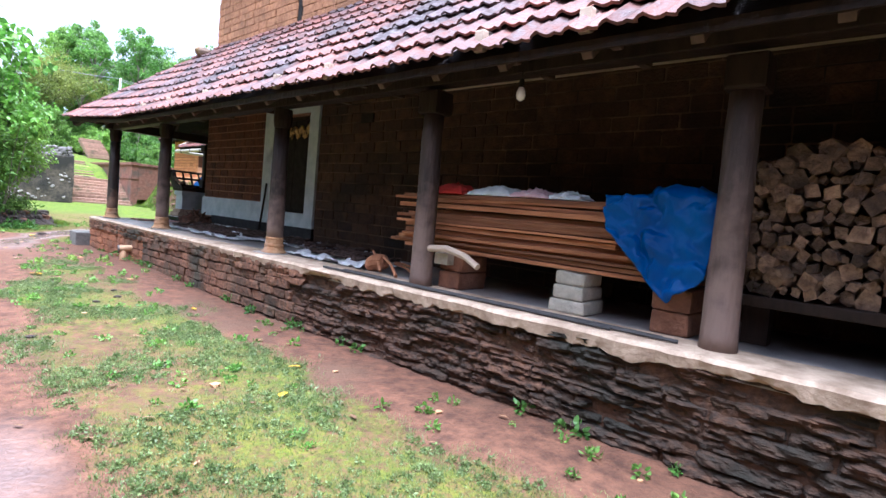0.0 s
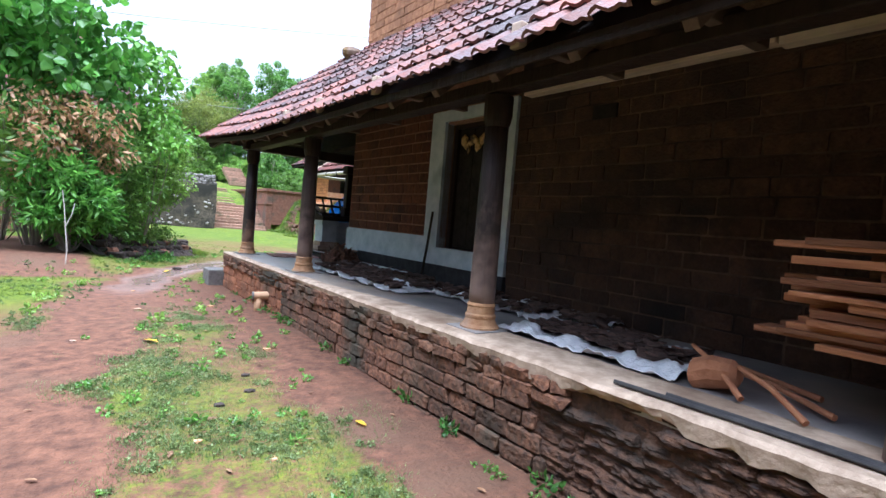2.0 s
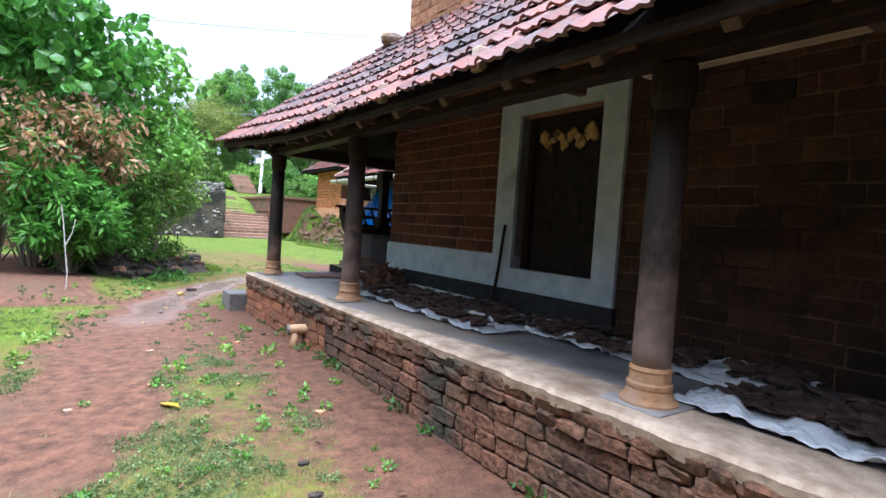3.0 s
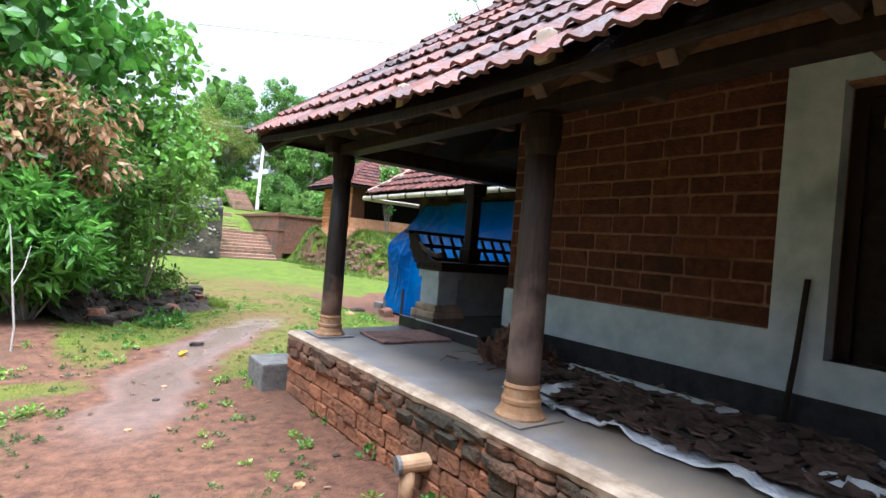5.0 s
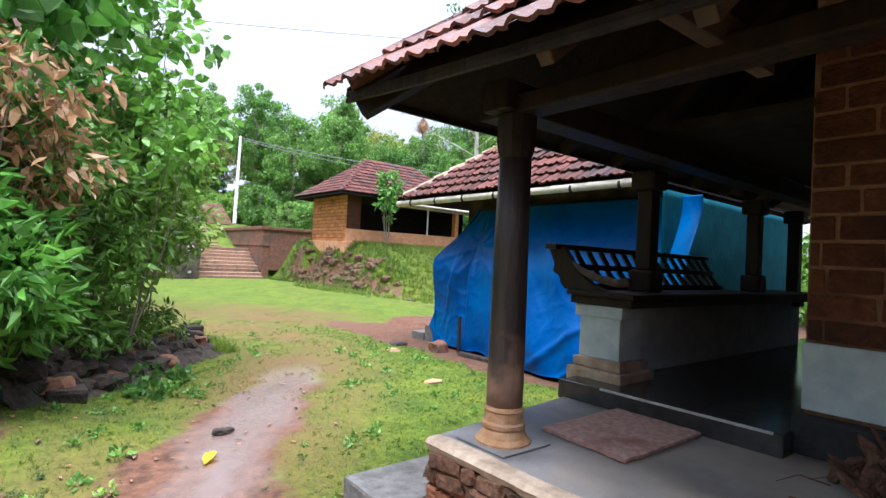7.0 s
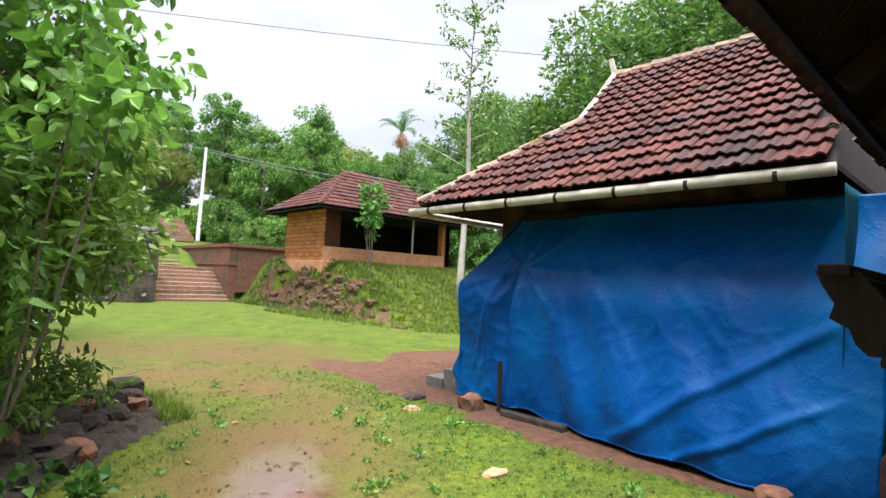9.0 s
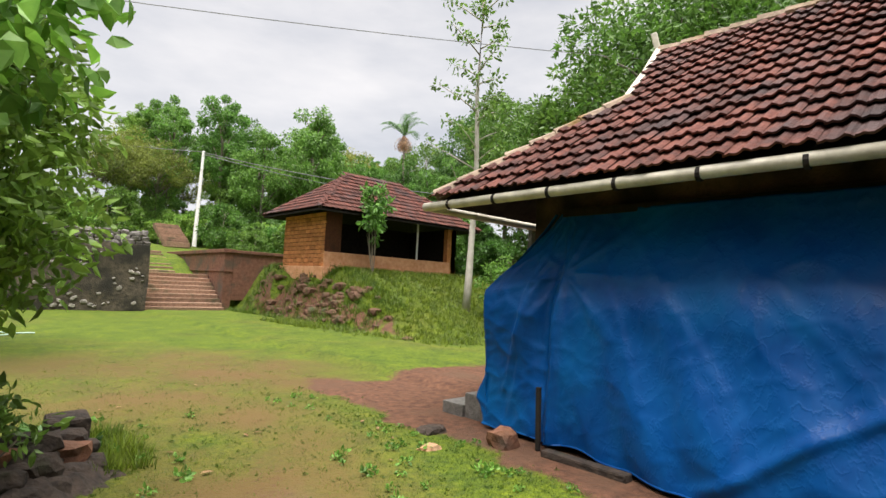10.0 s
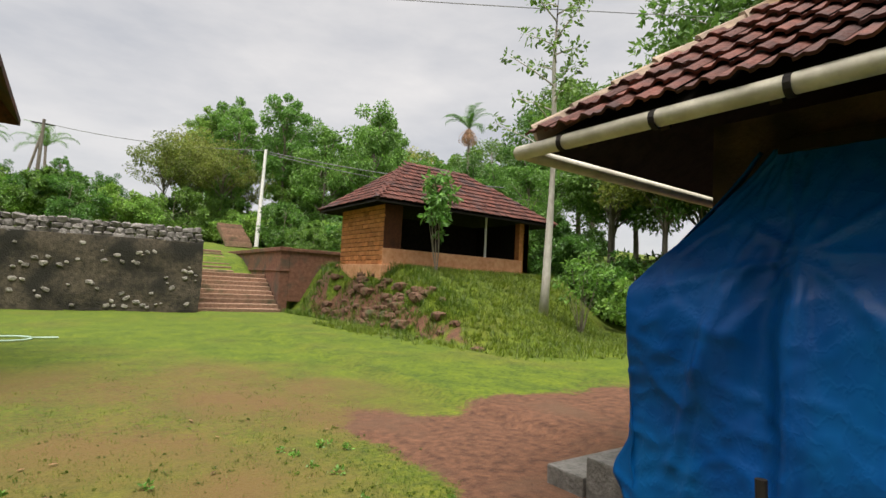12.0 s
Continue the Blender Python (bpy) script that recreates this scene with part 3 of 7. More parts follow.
def tile_mesh(name, w, l, mat, nx=9):
    """One interlocking clay tile: a raised roll and a shallow trough, with a thick nose."""
    bm = bmesh.new()
    top, bot = [], []
    for j, (s, lift) in enumerate(((0.0, 0.05), (1.0, 0.0))):
        rt, rb = [], []
        for i in range(nx):
            u = i / (nx - 1)
            z = 0.037 * math.exp(-((u - 0.22) / 0.17) ** 2) + 0.013 * math.exp(-((u - 0.74) / 0.1) ** 2)
            rt.append(bm.verts.new((s * l, (u - 0.5) * w * 1.04, z + lift + 0.014)))
            rb.append(bm.verts.new((s * l, (u - 0.5) * w * 1.04, z + lift - 0.006)))
        top.append(rt)
        bot.append(rb)
    for i in range(nx - 1):
        bm.faces.new((top[0][i], top[0][i + 1], top[1][i + 1], top[1][i]))
        bm.faces.new((bot[0][i + 1], bot[0][i], top[0][i], top[0][i + 1]))
    bmesh.ops.recalc_face_normals(bm, faces=bm.faces)
    if sum(f.normal.z for f in bm.faces) < 0:
        bmesh.ops.reverse_faces(bm, faces=bm.faces)
    return finish(bm, name, mat)


def lay_tiles(roof, origin, along, up, inside, w, l, mat_one, mat_many, near, most=300, seed=3, lift=None, clip=None):
    """Lay tiles over a slope: origin at the eave, unit vectors along the eave and up the slope. inside(a, s) says whether a tile
    lies on the slope; near(a, s) whether it is one of those built singly."""
    rnd = random.Random(seed)
    one = tile_mesh("tile", w, l * 1.12, mat_one)
    many_v, many_f = [], []
    base_v = [v.co.copy() for v in one.vertices]
    base_f = [tuple(p.vertices) for p in one.polygons]
    along, up = Vector(along), Vector(up)
    nrm = up.cross(along).normalized()
    if nrm.z < 0:
        nrm = -nrm
    rot = Matrix((up, along, nrm)).transposed().to_4x4()
    singles = 0
    for r in range(40):
        for c in range(-10, 160):
            a, s = (c + 0.5) * w, r * l
            if not inside(a, s):
                continue
            m = Matrix.Translation(Vector(origin) + along * (a + rnd.uniform(-0.006, 0.006)) + up * (s + rnd.uniform(-0.012, 0.012)) + nrm * (0.028 + rnd.uniform(-0.004, 0.006)))
            if lift:
                m = Matrix.Translation((0, 0, lift(m.translation))) @ m
            m = m @ rot @ Euler((rnd.uniform(-0.02, 0.02), rnd.uniform(-0.025, 0.012), rnd.uniform(-0.02, 0.02))).to_matrix().to_4x4()
            if singles < most and near(a, s) and not (clip and any(clip(m @ v) != m @ v for v in base_v)):
                ob = new("tile", one)
                ob.parent = roof
                ob.matrix_world = m
                singles += 1
            else:
                k = len(many_v)
                many_v.extend(tuple(clip(m @ v) if clip else m @ v) for v in base_v)
                many_f.extend(tuple(i + k for i in f) for f in base_f)
    if many_v:
        me = bpy.data.meshes.new("tiles")
        me.from_pydata(many_v, [], many_f)
        me.materials.append(mat_many)
        ob = new("tiles", me)
        ob.parent = roof
        tagged(ob, kind="stuff")


def slab(bm, quad, t=0.03):
    """A thin sheet with thickness under a polygon of points."""
    up = [bm.verts.new(p) for p in quad]
    dn = [bm.verts.new(Vector(p) - Vector((0, 0, t))) for p in quad]
    f = bm.faces.new(up)
    k = len(up)
    bm.faces.new(list(reversed(dn)))
    for i in range(k):
        bm.faces.new((up[i], dn[i], dn[(i + 1) % k], up[(i + 1) % k]))
    return f


TX = WX + 0.02
TZ = EZ + SL * (TX - EX)


def corner_lift(p):
    """The eaves sweep up towards the hip corner."""
    d = math.hypot(p[0] - EX, p[1] - EY)
    return 0.21 * max(0.0, 1.0 - d / 3.6) ** 1.3


def north_lift(p):
    """The eave of the north slope keeps the height of the hip corner."""
    return max(corner_lift(p), 0.24 * min(1.0, max(0.0, 1.0 - (EY - p[1]) / 2.05)))


def sheet(bm, fn, nu, nv, t=0.03):
    """A curved sheet with thickness; fn(u, v) gives its points."""
    g = [[Vector(fn(i / nu, j / nv)) for j in range(nv + 1)] for i in range(nu + 1)]
    up = [[bm.verts.new(p) for p in r] for r in g]
    dn = [[bm.verts.new(p - Vector((0, 0, t))) for p in r] for r in g]
    for i in range(nu):
        for j in range(nv):
            bm.faces.new((up[i][j], up[i + 1][j], up[i + 1][j + 1], up[i][j + 1]))
            bm.faces.new((dn[i][j + 1], dn[i + 1][j + 1], dn[i + 1][j], dn[i][j]))
    for i in range(nu):
        for j in (0, nv):
            bm.faces.new((up[i][j], dn[i][j], dn[i + 1][j], up[i + 1][j]))
    for j in range(nv):
        for i in (0, nu):
            bm.faces.new((up[i][j], dn[i][j], dn[i][j + 1], up[i][j + 1]))
    return bm


def west_slope(u, v):
    x = EX + (TX - EX) * u
    y0 = EY - (x - EX)
    p = (x, y0 + (Y_END - 0.3 - y0) * v ** 1.5, EZ + SL * (x - EX))
    return (p[0], p[1], p[2] + corner_lift(p))


def north_slope(u, v):
    y = EY - (TX - EX) * u
    x0 = EX + (EY - y)
    p = (x0 + (9.0 - x0) * v ** 1.5, y, EZ + SL * (EY - y))
    return (p[0], p[1], p[2] + north_lift(p))


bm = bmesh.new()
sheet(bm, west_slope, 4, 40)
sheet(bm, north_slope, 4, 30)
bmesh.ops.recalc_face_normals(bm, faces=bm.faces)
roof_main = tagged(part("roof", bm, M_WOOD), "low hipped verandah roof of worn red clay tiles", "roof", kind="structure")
# boarding of the upper roof over the house, out of sight behind the upper storey
bm = bmesh.new()
box(bm, WX - 0.6, 8.2, Y_END - 0.4, -0.65, 6.6, 6.75)
tagged(part("roof_upper", bm, M_TILESDARK), "flat overhang above the upper storey", "roof", kind="structure")

# boards, rafters and eave beam below the tiles
for a0, a1 in ((0.0, 0.12), (0.12, 0.3), (0.3, 0.55), (0.55, 0.8), (0.8, 1.0)):
    bm = bmesh.new()
    p, q = Vector(west_slope(0, a0)), Vector(west_slope(0, a1))
    beam(bm, p + Vector((0.01, 0, -0.045)), q + Vector((0.01, 0, -0.045)), 0.025, 0.032, 0.004)
    part("fascia", bm, M_WOOD, roof_main)
for a0, a1 in ((0.0, 0.15), (0.15, 0.4), (0.4, 1.0)):
    bm = bmesh.new()
    p, q = Vector(north_slope(0, a0)), Vector(north_slope(0, a1))
    beam(bm, p + Vector((0, -0.01, -0.045)), q + Vector((0, -0.01, -0.045)), 0.025, 0.032, 0.004)
    part("fascia", bm, M_WOOD, roof_main)
y = -0.9
while y > -15.5:
    bm = bmesh.new()
    lift = corner_lift((EX, y, 0))
    beam(bm, (EX + 0.06, y, EZ - 0.045 + lift), (WX, y, TZ - 0.1), 0.07, 0.1, 0.008)
    part("rafter", bm, M_BROWNWOOD, roof_main)
    y -= 0.62
for i in range(7):
    bm = bmesh.new()
    x = 1.7 + i * 0.75
    beam(bm, (x, EY - 0.06, EZ - 0.045 + 0.23), (x, EY - 2.2, EZ + SL * 2.14 - 0.06), 0.07, 0.1, 0.008)
    part("rafter", bm, M_WOOD, roof_main)
bm = bmesh.new()
beam(bm, (EX + 0.06, EY - 0.06, EZ + 0.12), (WX + 0.3, EY - 2.36, EZ + SL * 2.36 - 0.1), 0.11, 0.14, 0.01)
part("hip_rafter", bm, M_WOOD, roof_main)
bm = bmesh.new()
box(bm, 0.23, 0.39, -16.5, -0.05, 2.36, 2.46, 0.012)
tagged(part("eave_beam", bm, M_WOOD), "dark timber beam along the tops of the columns", "beam", kind="structure")
bm = bmesh.new()
box(bm, 0.15, 8.5, -0.34, -0.16, 2.37, 2.53, 0.012)
tagged(part("eave_beam_2", bm, M_WOOD), "dark timber beam over the front hall", "beam", kind="structure")
bm = bmesh.new()
box(bm, WX - 0.13, WX - 0.005, -16.0, -7.9, 2.765, 2.885, 0.01)
box(bm, WX - 0.13, WX - 0.005, -7.88, -5.45, 2.79, 2.86, 0.01)
tagged(part("wall_plate", bm, M_PALEWOOD), "pale timber plate along the top of the wall", "beam", kind="structure")
# short cantilever brackets between the eave beam and the rafters
for y in (-1.35, -2.2, -3.4, -4.4, -5.6, -7.3, -8.2, -10.0, -10.8, -12.6):
    b = empty("bracket", (0.31, y, 2.44), "dark timber cantilever bracket under the rafters", "bracket", "eave brackets")
    bm = bmesh.new()
    beam(bm, (-0.5, 0, 0.04), (0.42, 0, 0.06), 0.07, 0.13, 0.01)
    part("arm", bm, M_BROWNWOOD, b)
    bm = bmesh.new()
    box(bm, -0.56, -0.5, -0.04, 0.04, -0.05, 0.1, 0.01)
    part("tip", bm, M_PALEWOOD, b, "pale cut timber end")


# ---- columns ----
def column(x, y, top, dark, rustic):
    c = empty("column", (x, y, FLOOR_Z), "", "column", "verandah columns")
    h = top - FLOOR_Z
    bm = bmesh.new()
    if rustic:
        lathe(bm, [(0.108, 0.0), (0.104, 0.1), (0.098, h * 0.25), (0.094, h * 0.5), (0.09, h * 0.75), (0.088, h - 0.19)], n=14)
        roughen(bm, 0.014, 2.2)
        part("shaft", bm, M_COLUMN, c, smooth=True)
        bm = bmesh.new()
        box(bm, -0.11, 0.11, -0.11, 0.11, h - 0.2, h, 0.02)
        part("capital", bm, M_WOOD, c)
        tagged(c, "thick rough-hewn weathered timber column with flaking paint")
    else:
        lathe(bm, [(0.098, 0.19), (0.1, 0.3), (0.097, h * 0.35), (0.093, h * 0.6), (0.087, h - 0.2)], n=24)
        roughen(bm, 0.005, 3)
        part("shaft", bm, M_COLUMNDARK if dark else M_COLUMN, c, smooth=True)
        bm = bmesh.new()
        lathe(bm, [(0.15, 0.0), (0.15, 0.02), (0.128, 0.04), (0.112, 0.08), (0.118, 0.092), (0.118, 0.11), (0.106, 0.12), (0.103, 0.17), (0.11, 0.18), (0.1, 0.2)], n=24)
        part("base", bm, M_STONEBASE, c, "turned ochre stone base", smooth=False)
        bm = bmesh.new()
        box(bm, -0.18, 0.18, -0.18, 0.18, 0.0, 0.009, 0.003)
        part("base_slab", bm, M_FLOOR, c, "thin square cement pad")
        bm = bmesh.new()
        lathe(bm, [(0.086, h - 0.23), (0.1, h - 0.19), (0.109, h - 0.14), (0.109, h)], n=12)
        part("capital", bm, M_WOOD, c)
        tagged(c, "round dark timber column on a turned stone base")
    return c


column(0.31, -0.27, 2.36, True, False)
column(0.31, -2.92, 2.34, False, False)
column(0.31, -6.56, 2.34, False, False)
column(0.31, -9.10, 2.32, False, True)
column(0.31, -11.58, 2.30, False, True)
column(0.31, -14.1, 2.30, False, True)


# ---- pieces shared by walls ----
def brick_mesh(name, seed, mat, chamfer=0.06, wobble=0.03):
    """A unit block, 1 x 1 x 1 about its centre, with broken corners."""
    bm = bmesh.new()
    r = bmesh.ops.create_cube(bm, size=1.0)
    bmesh.ops.bevel(bm, geom=list(bm.edges), offset=chamfer, segments=1, affect="EDGES")
    rnd = random.Random(seed)
    for v in bm.verts:
        v.co += Vector([rnd.uniform(-wobble, wobble) for _ in range(3)])
    return finish(bm, name, mat)


def lay_bricks(parent, meshes, mat_many, centre, u, nrm, spans, course, length, depth, gap, near, most=300, seed=1, wave=0.0):
    """Courses of blocks on an upright face. u runs along the face, nrm points out of it; spans(z) gives the stretches (u0, u1) of a course.
    near(u, z) picks those built singly; the rest is joined."""
    rnd = random.Random(seed)
    u, nrm = Vector(u), Vector(nrm)
    many_v, many_f, singles = [], [], 0
    base = [([v.co.copy() for v in me.vertices], [tuple(p.vertices) for p in me.polygons]) for me in meshes]
    rot = Matrix((u, nrm, Vector((0, 0, 1)))).transposed().to_4x4()
    z, z1 = centre[2], centre[3]
    k = 0
    while z < z1 - 0.03:
        ch = course * rnd.uniform(0.93, 1.07)
        for s0, s1 in spans(z + ch / 2):
            a = s0 - (rnd.uniform(0.05, 0.6) * length[1] if k % 2 else 0)
            while a < s1:
                ln_ = rnd.uniform(*length)
                b0, b1 = max(a, s0), min(a + ln_, s1)
                if b1 - b0 > 0.05:
                    out = depth * rnd.uniform(0.75, 1.15)
                    mid = (b0 + b1) / 2
                    wz = wave * noise.noise(Vector((mid * 0.6, z * 2, seed)))
                    m = Matrix.Translation(Vector((centre[0], centre[1], 0)) + u * mid + Vector((0, 0, z + ch / 2 + wz)) + nrm * (out / 2 - 0.02)) @ rot
                    m = m @ Euler((rnd.uniform(-0.01, 0.01), rnd.uniform(-0.012, 0.012) * (1 + 20 * wave), rnd.uniform(-0.015, 0.015))).to_matrix().to_4x4()
                    m = m @ Matrix.Diagonal((b1 - b0 - gap, out + 0.04, ch - gap, 1))
                    q = rnd.randrange(len(meshes))
                    if singles < most and near(mid, z):
                        ob = new(meshes[q].name, meshes[q])
                        ob.parent = parent
                        ob.matrix_world = m
                        singles += 1
                    else:
                        n0 = len(many_v)
                        many_v.extend(tuple(m @ v) for v in base[q][0])
                        many_f.extend(tuple(i + n0 for i in f) for f in base[q][1])
                a += ln_
        z += ch
        k += 1
    if many_v:
        me = bpy.data.meshes.new("blocks")
        me.from_pydata(many_v, [], many_f)
        me.materials.append(mat_many)
        ob = new("blocks", me)
        ob.parent = parent
        tagged(ob, kind="stuff")


# ---- doorway and white surround ----
bm = bmesh.new()
SF = WX - 0.045
for y0, y1, z0, z1 in ((-3.95, -3.65, 1.2, 2.84), (-5.28, -5.03, 0.84, 2.84), (-5.03, -3.95, 2.70, 2.84), (-5.03, -3.65, 0.84, 1.07), (-3.95, -3.65, 1.07, 1.2)):
    box(bm, SF, WX + 0.1, y0, y1, z0, z1)
box(bm, SF + 0.004, WX + 0.1, -3.655, -1.25, 0.83, 1.2)
tagged(part("door_surround", bm, M_WHITE), "whitewashed plaster surround and dado with grime", "trim", kind="structure")
bm = bmesh.new()
box(bm, SF - 0.012, WX + 0.05, -5.3, -1.75, FLOOR_Z, 0.845, 0.008)
box(bm, SF - 0.10, WX + 0.05, -1.75, -1.23, FLOOR_Z, 0.80, 0.012)
tagged(part("baseboard", bm, M_BLACKBAND), "black painted skirting along the wall foot", "skirting", kind="structure")
door = empty("door", (WX + 0.16, -4.49, 1.07), "closed black wooden door with a worn gilded carving on top", "door")
bm = bmesh.new()
for y0, y1 in ((-0.535, -0.18), (-0.175, 0.175), (0.18, 0.535)):
    box(bm, 0, 0.05, y0, y1, 0, 1.6, 0.008)
part("leaf", bm, M_BLACK, door)
bm = bmesh.new()
box(bm, -0.05, 0.03, -0.535, -0.46, 0, 1.62, 0.006)
box(bm, -0.05, 0.03, 0.46, 0.535, 0, 1.62, 0.006)
box(bm, -0.05, 0.03, -0.46, 0.46, 1.55, 1.62, 0.006)
part("frame", bm, M_WOOD, door)
M_GILT = material("worn_gilding", (0.42, 0.25, 0.06), (0.6, 0.42, 0.14), 16, (0.03, 0.02, 0.015), 9, 0.45, 0.6, 0.5)
bm = bmesh.new()
rnd = random.Random(5)
for i in range(16):
    c = Vector((-0.035, -0.33 + 0.66 * i / 15, 1.36 + 0.06 * math.sin(i * 1.3)))
    r = bmesh.ops.create_icosphere(bm, subdivisions=1, radius=1.0)
    bmesh.ops.transform(bm, matrix=Matrix.Translation(c) @ Matrix.Diagonal((0.03, rnd.uniform(0.03, 0.07), rnd.uniform(0.04, 0.09), 1)), verts=r["verts"])
part("carving", bm, M_GILT, door, "worn gilded carved ornament")
# black plate on the wall face in place of the vent's shaded depth
bm = bmesh.new()
box(bm, WX - 0.03, WX + 0.02, -6.56, -6.3, 2.46, 2.59, 0.004)
tagged(part("vent", bm, M_BLACK), "small black vent hole in the block wall", "vent", kind="structure")
bm = bmesh.new()
tube(bm, [(1.58, -3.8, 0.61), (1.62, -3.83, 1.05), (1.655, -3.85, 1.53)], 0.018, 0.016)
tagged(part("walking_stick", bm, M_BLACK), "dark stick leaning on the white door surround", "stick")


# ---- bench, parapet and posts of the front hall ----
seat = empty("parapet_seat", (1.74, 0.1, 0.72), "carved dark wooden seat with leaning back on white parapet", "bench")
bm = bmesh.new()
box(bm, 0.3, 4.2, -0.06, 0.12, 0, 0.55, 0.01)
part("parapet", bm, M_WHITE, seat, "white plastered parapet")
bm = bmesh.new()
box(bm, 0.0, 0.3, -0.16, 0.2, 0.14, 0.55, 0.012)
box(bm, -0.03, 0.33, -0.19, 0.23, 0.46, 0.552, 0.012)
part("pedestal", bm, M_WHITE, seat, "flaking white pedestal")
bm = bmesh.new()
box(bm, -0.1, 0.37, -0.24, 0.24, -0.1, 0.07, 0.015)
box(bm, -0.05, 0.35, -0.2, 0.22, 0.07, 0.145, 0.012)
part("pedestal_foot", bm, M_CEMENT, seat, "stepped grey stone foot")
bm = bmesh.new()
box(bm, -0.06, 4.25, -0.28, 0.26, 0.555, 0.62, 0.015)
box(bm, -0.09, 4.27, -0.31, 0.28, 0.62, 0.66, 0.012)
part("seat_board", bm, M_WOOD, seat)
bm = bmesh.new()
beam(bm, (-0.14, 0.42, 1.0), (2.6, 0.42, 1.0), 0.11, 0.045, 0.01)
part("top_rail", bm, M_WOOD, seat)
bm = bmesh.new()
beam(bm, (-0.05, 0.33, 0.84), (2.6, 0.33, 0.84), 0.04, 0.05, 0.008)
part("middle_rail", bm, M_WOOD, seat)
for i in range(15):
    bm = bmesh.new()
    x = 0.02 + i * 0.18
    tube(bm, [(x, 0.23, 0.66), (x, 0.27, 0.73), (x, 0.33, 0.80), (x, 0.34, 0.86), (x, 0.39, 0.93), (x, 0.42, 0.985)], 0.028, 0.022, 6)
    part("baluster", bm, M_WOOD, seat)
bm = bmesh.new()
prof = [(-0.10, 0.66), (0.05, 0.70), (0.2, 0.80), (0.30, 0.93), (0.36, 1.0), (0.50, 1.0), (0.47, 0.93), (0.43, 0.86), (0.45, 0.80), (0.38, 0.76), (0.36, 0.70), (0.32, 0.66)]
fr = [bm.verts.new((-0.06, y, z)) for y, z in prof]
bk = [bm.verts.new((-0.0, y, z)) for y, z in prof]
bm.faces.new(fr)
bm.faces.new(list(reversed(bk)))
for i in range(len(prof)):
    bm.faces.new((fr[i], bk[i], bk[(i + 1) % len(prof)], fr[(i + 1) % len(prof)]))
bmesh.ops.recalc_face_normals(bm, faces=bm.faces)
part("scroll_end", bm, M_WOOD, seat, "carved scroll-shaped end board")
bm = bmesh.new()
tube(bm, [(-0.03, 0.37, 0.92), (-0.03, 0.2, 0.82), (-0.03, 0.02, 0.755), (-0.03, -0.14, 0.73), (-0.03, -0.24, 0.745)], 0.026, 0.034, 8)
part("armrest", bm, M_BROWNWOOD, seat, "curved brown armrest", True)
bm = bmesh.new()
box(bm, 0.0, 2.55, 0.19, 0.225, 0.66, 0.71, 0.006)
part("bottom_rail", bm, M_WOOD, seat)


def hall_post(x, y, z0, z1):
    c = empty("hall_post", (x, y, z0), "square dark timber post of the front hall", "post", "hall posts")
    h = z1 - z0
    bm = bmesh.new()
    box(bm, -0.066, 0.066, -0.066, 0.066, 0.18, h - 0.16, 0.015)
    part("shaft", bm, M_WOOD, c)
    bm = bmesh.new()
    box(bm, -0.1, 0.1, -0.1, 0.1, 0.0, 0.18, 0.02)
    part("foot", bm, M_WOOD, c)
    bm = bmesh.new()
    box(bm, -0.11, 0.11, -0.11, 0.11, h - 0.16, h, 0.03)
    part("capital", bm, M_WOOD, c)


hall_post(2.28, 0.06, 1.38, 2.38)
hall_post(4.5, 0.06, 1.38, 2.38)
hall_post(5.75, 0.06, 1.2, 2.38)
hall_post(7.4, 0.0, 0.72, 2.38)
hall_post(7.4, -0.75, 0.72, 2.38)
for y0, y1 in ((-1.15, -0.85), (-0.65, -0.1)):
    fence = empty("railing", (7.4, (y0 + y1) / 2, 0.72), "dark wooden railing with upright bars", "railing", "hall railings")
    h = (y1 - y0) / 2
    for z in (0.25, 0.72):
        bm = bmesh.new()
        box(bm, -0.03, 0.03, -h, h, z - 0.03, z + 0.03, 0.006)
        part("rail", bm, M_WOOD, fence)
    for i in range(4):
        bm = bmesh.new()
        yy = -h + (i + 0.5) * h / 2
        box(bm, -0.015, 0.015, yy - 0.015, yy + 0.015, 0.02, 0.70)
        part("bar", bm, M_WOOD, fence)
# black sheet added where only deep shade shows above the hall beam
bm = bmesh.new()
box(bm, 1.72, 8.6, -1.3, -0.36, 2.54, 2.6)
tagged(part("ceiling", bm, M_BLACK), "added black sheet that stands for the shade over the front hall", "ceiling", kind="structure")

# ---- front step, pipe, mat, bulb ----
bm = bmesh.new()
box(bm, -0.22, 0.95, 0.03, 0.5, -0.1, 0.27, 0.02)
roughen(bm, 0.012, 3)
tagged(part("door_step", bm, M_STEPSTONE), "worn grey cement step at the plinth corner", "step")
M_PVC = material("dusty_ochre_pipe", (0.42, 0.24, 0.12), (0.56, 0.36, 0.2), 9, (0.3, 0.17, 0.09), 3, 0.3, 0.6, 0.15)
pipe = empty("drain_pipe", (-0.1, -2.42, -0.08), "dusty ochre plastic drain pipe elbow beside the plinth", "pipe")
bm = bmesh.new()
tube(bm, [(0, 0, 0), (0, 0, 0.26)], 0.048, n=14)
part("upright", bm, M_PVC, pipe, smooth=True)
bm = bmesh.new()
tube(bm, [(-0.055, 0.012, 0.278), (0.14, -0.035, 0.292)], 0.055, n=16)
part("elbow", bm, M_PVC, pipe)
bm = bmesh.new()
tube(bm, [(-0.075, 0.017, 0.277), (-0.05, 0.011, 0.279)], 0.06, n=16)
part("end_cap", bm, M_STEPSTONE, pipe, "grey pipe cap")
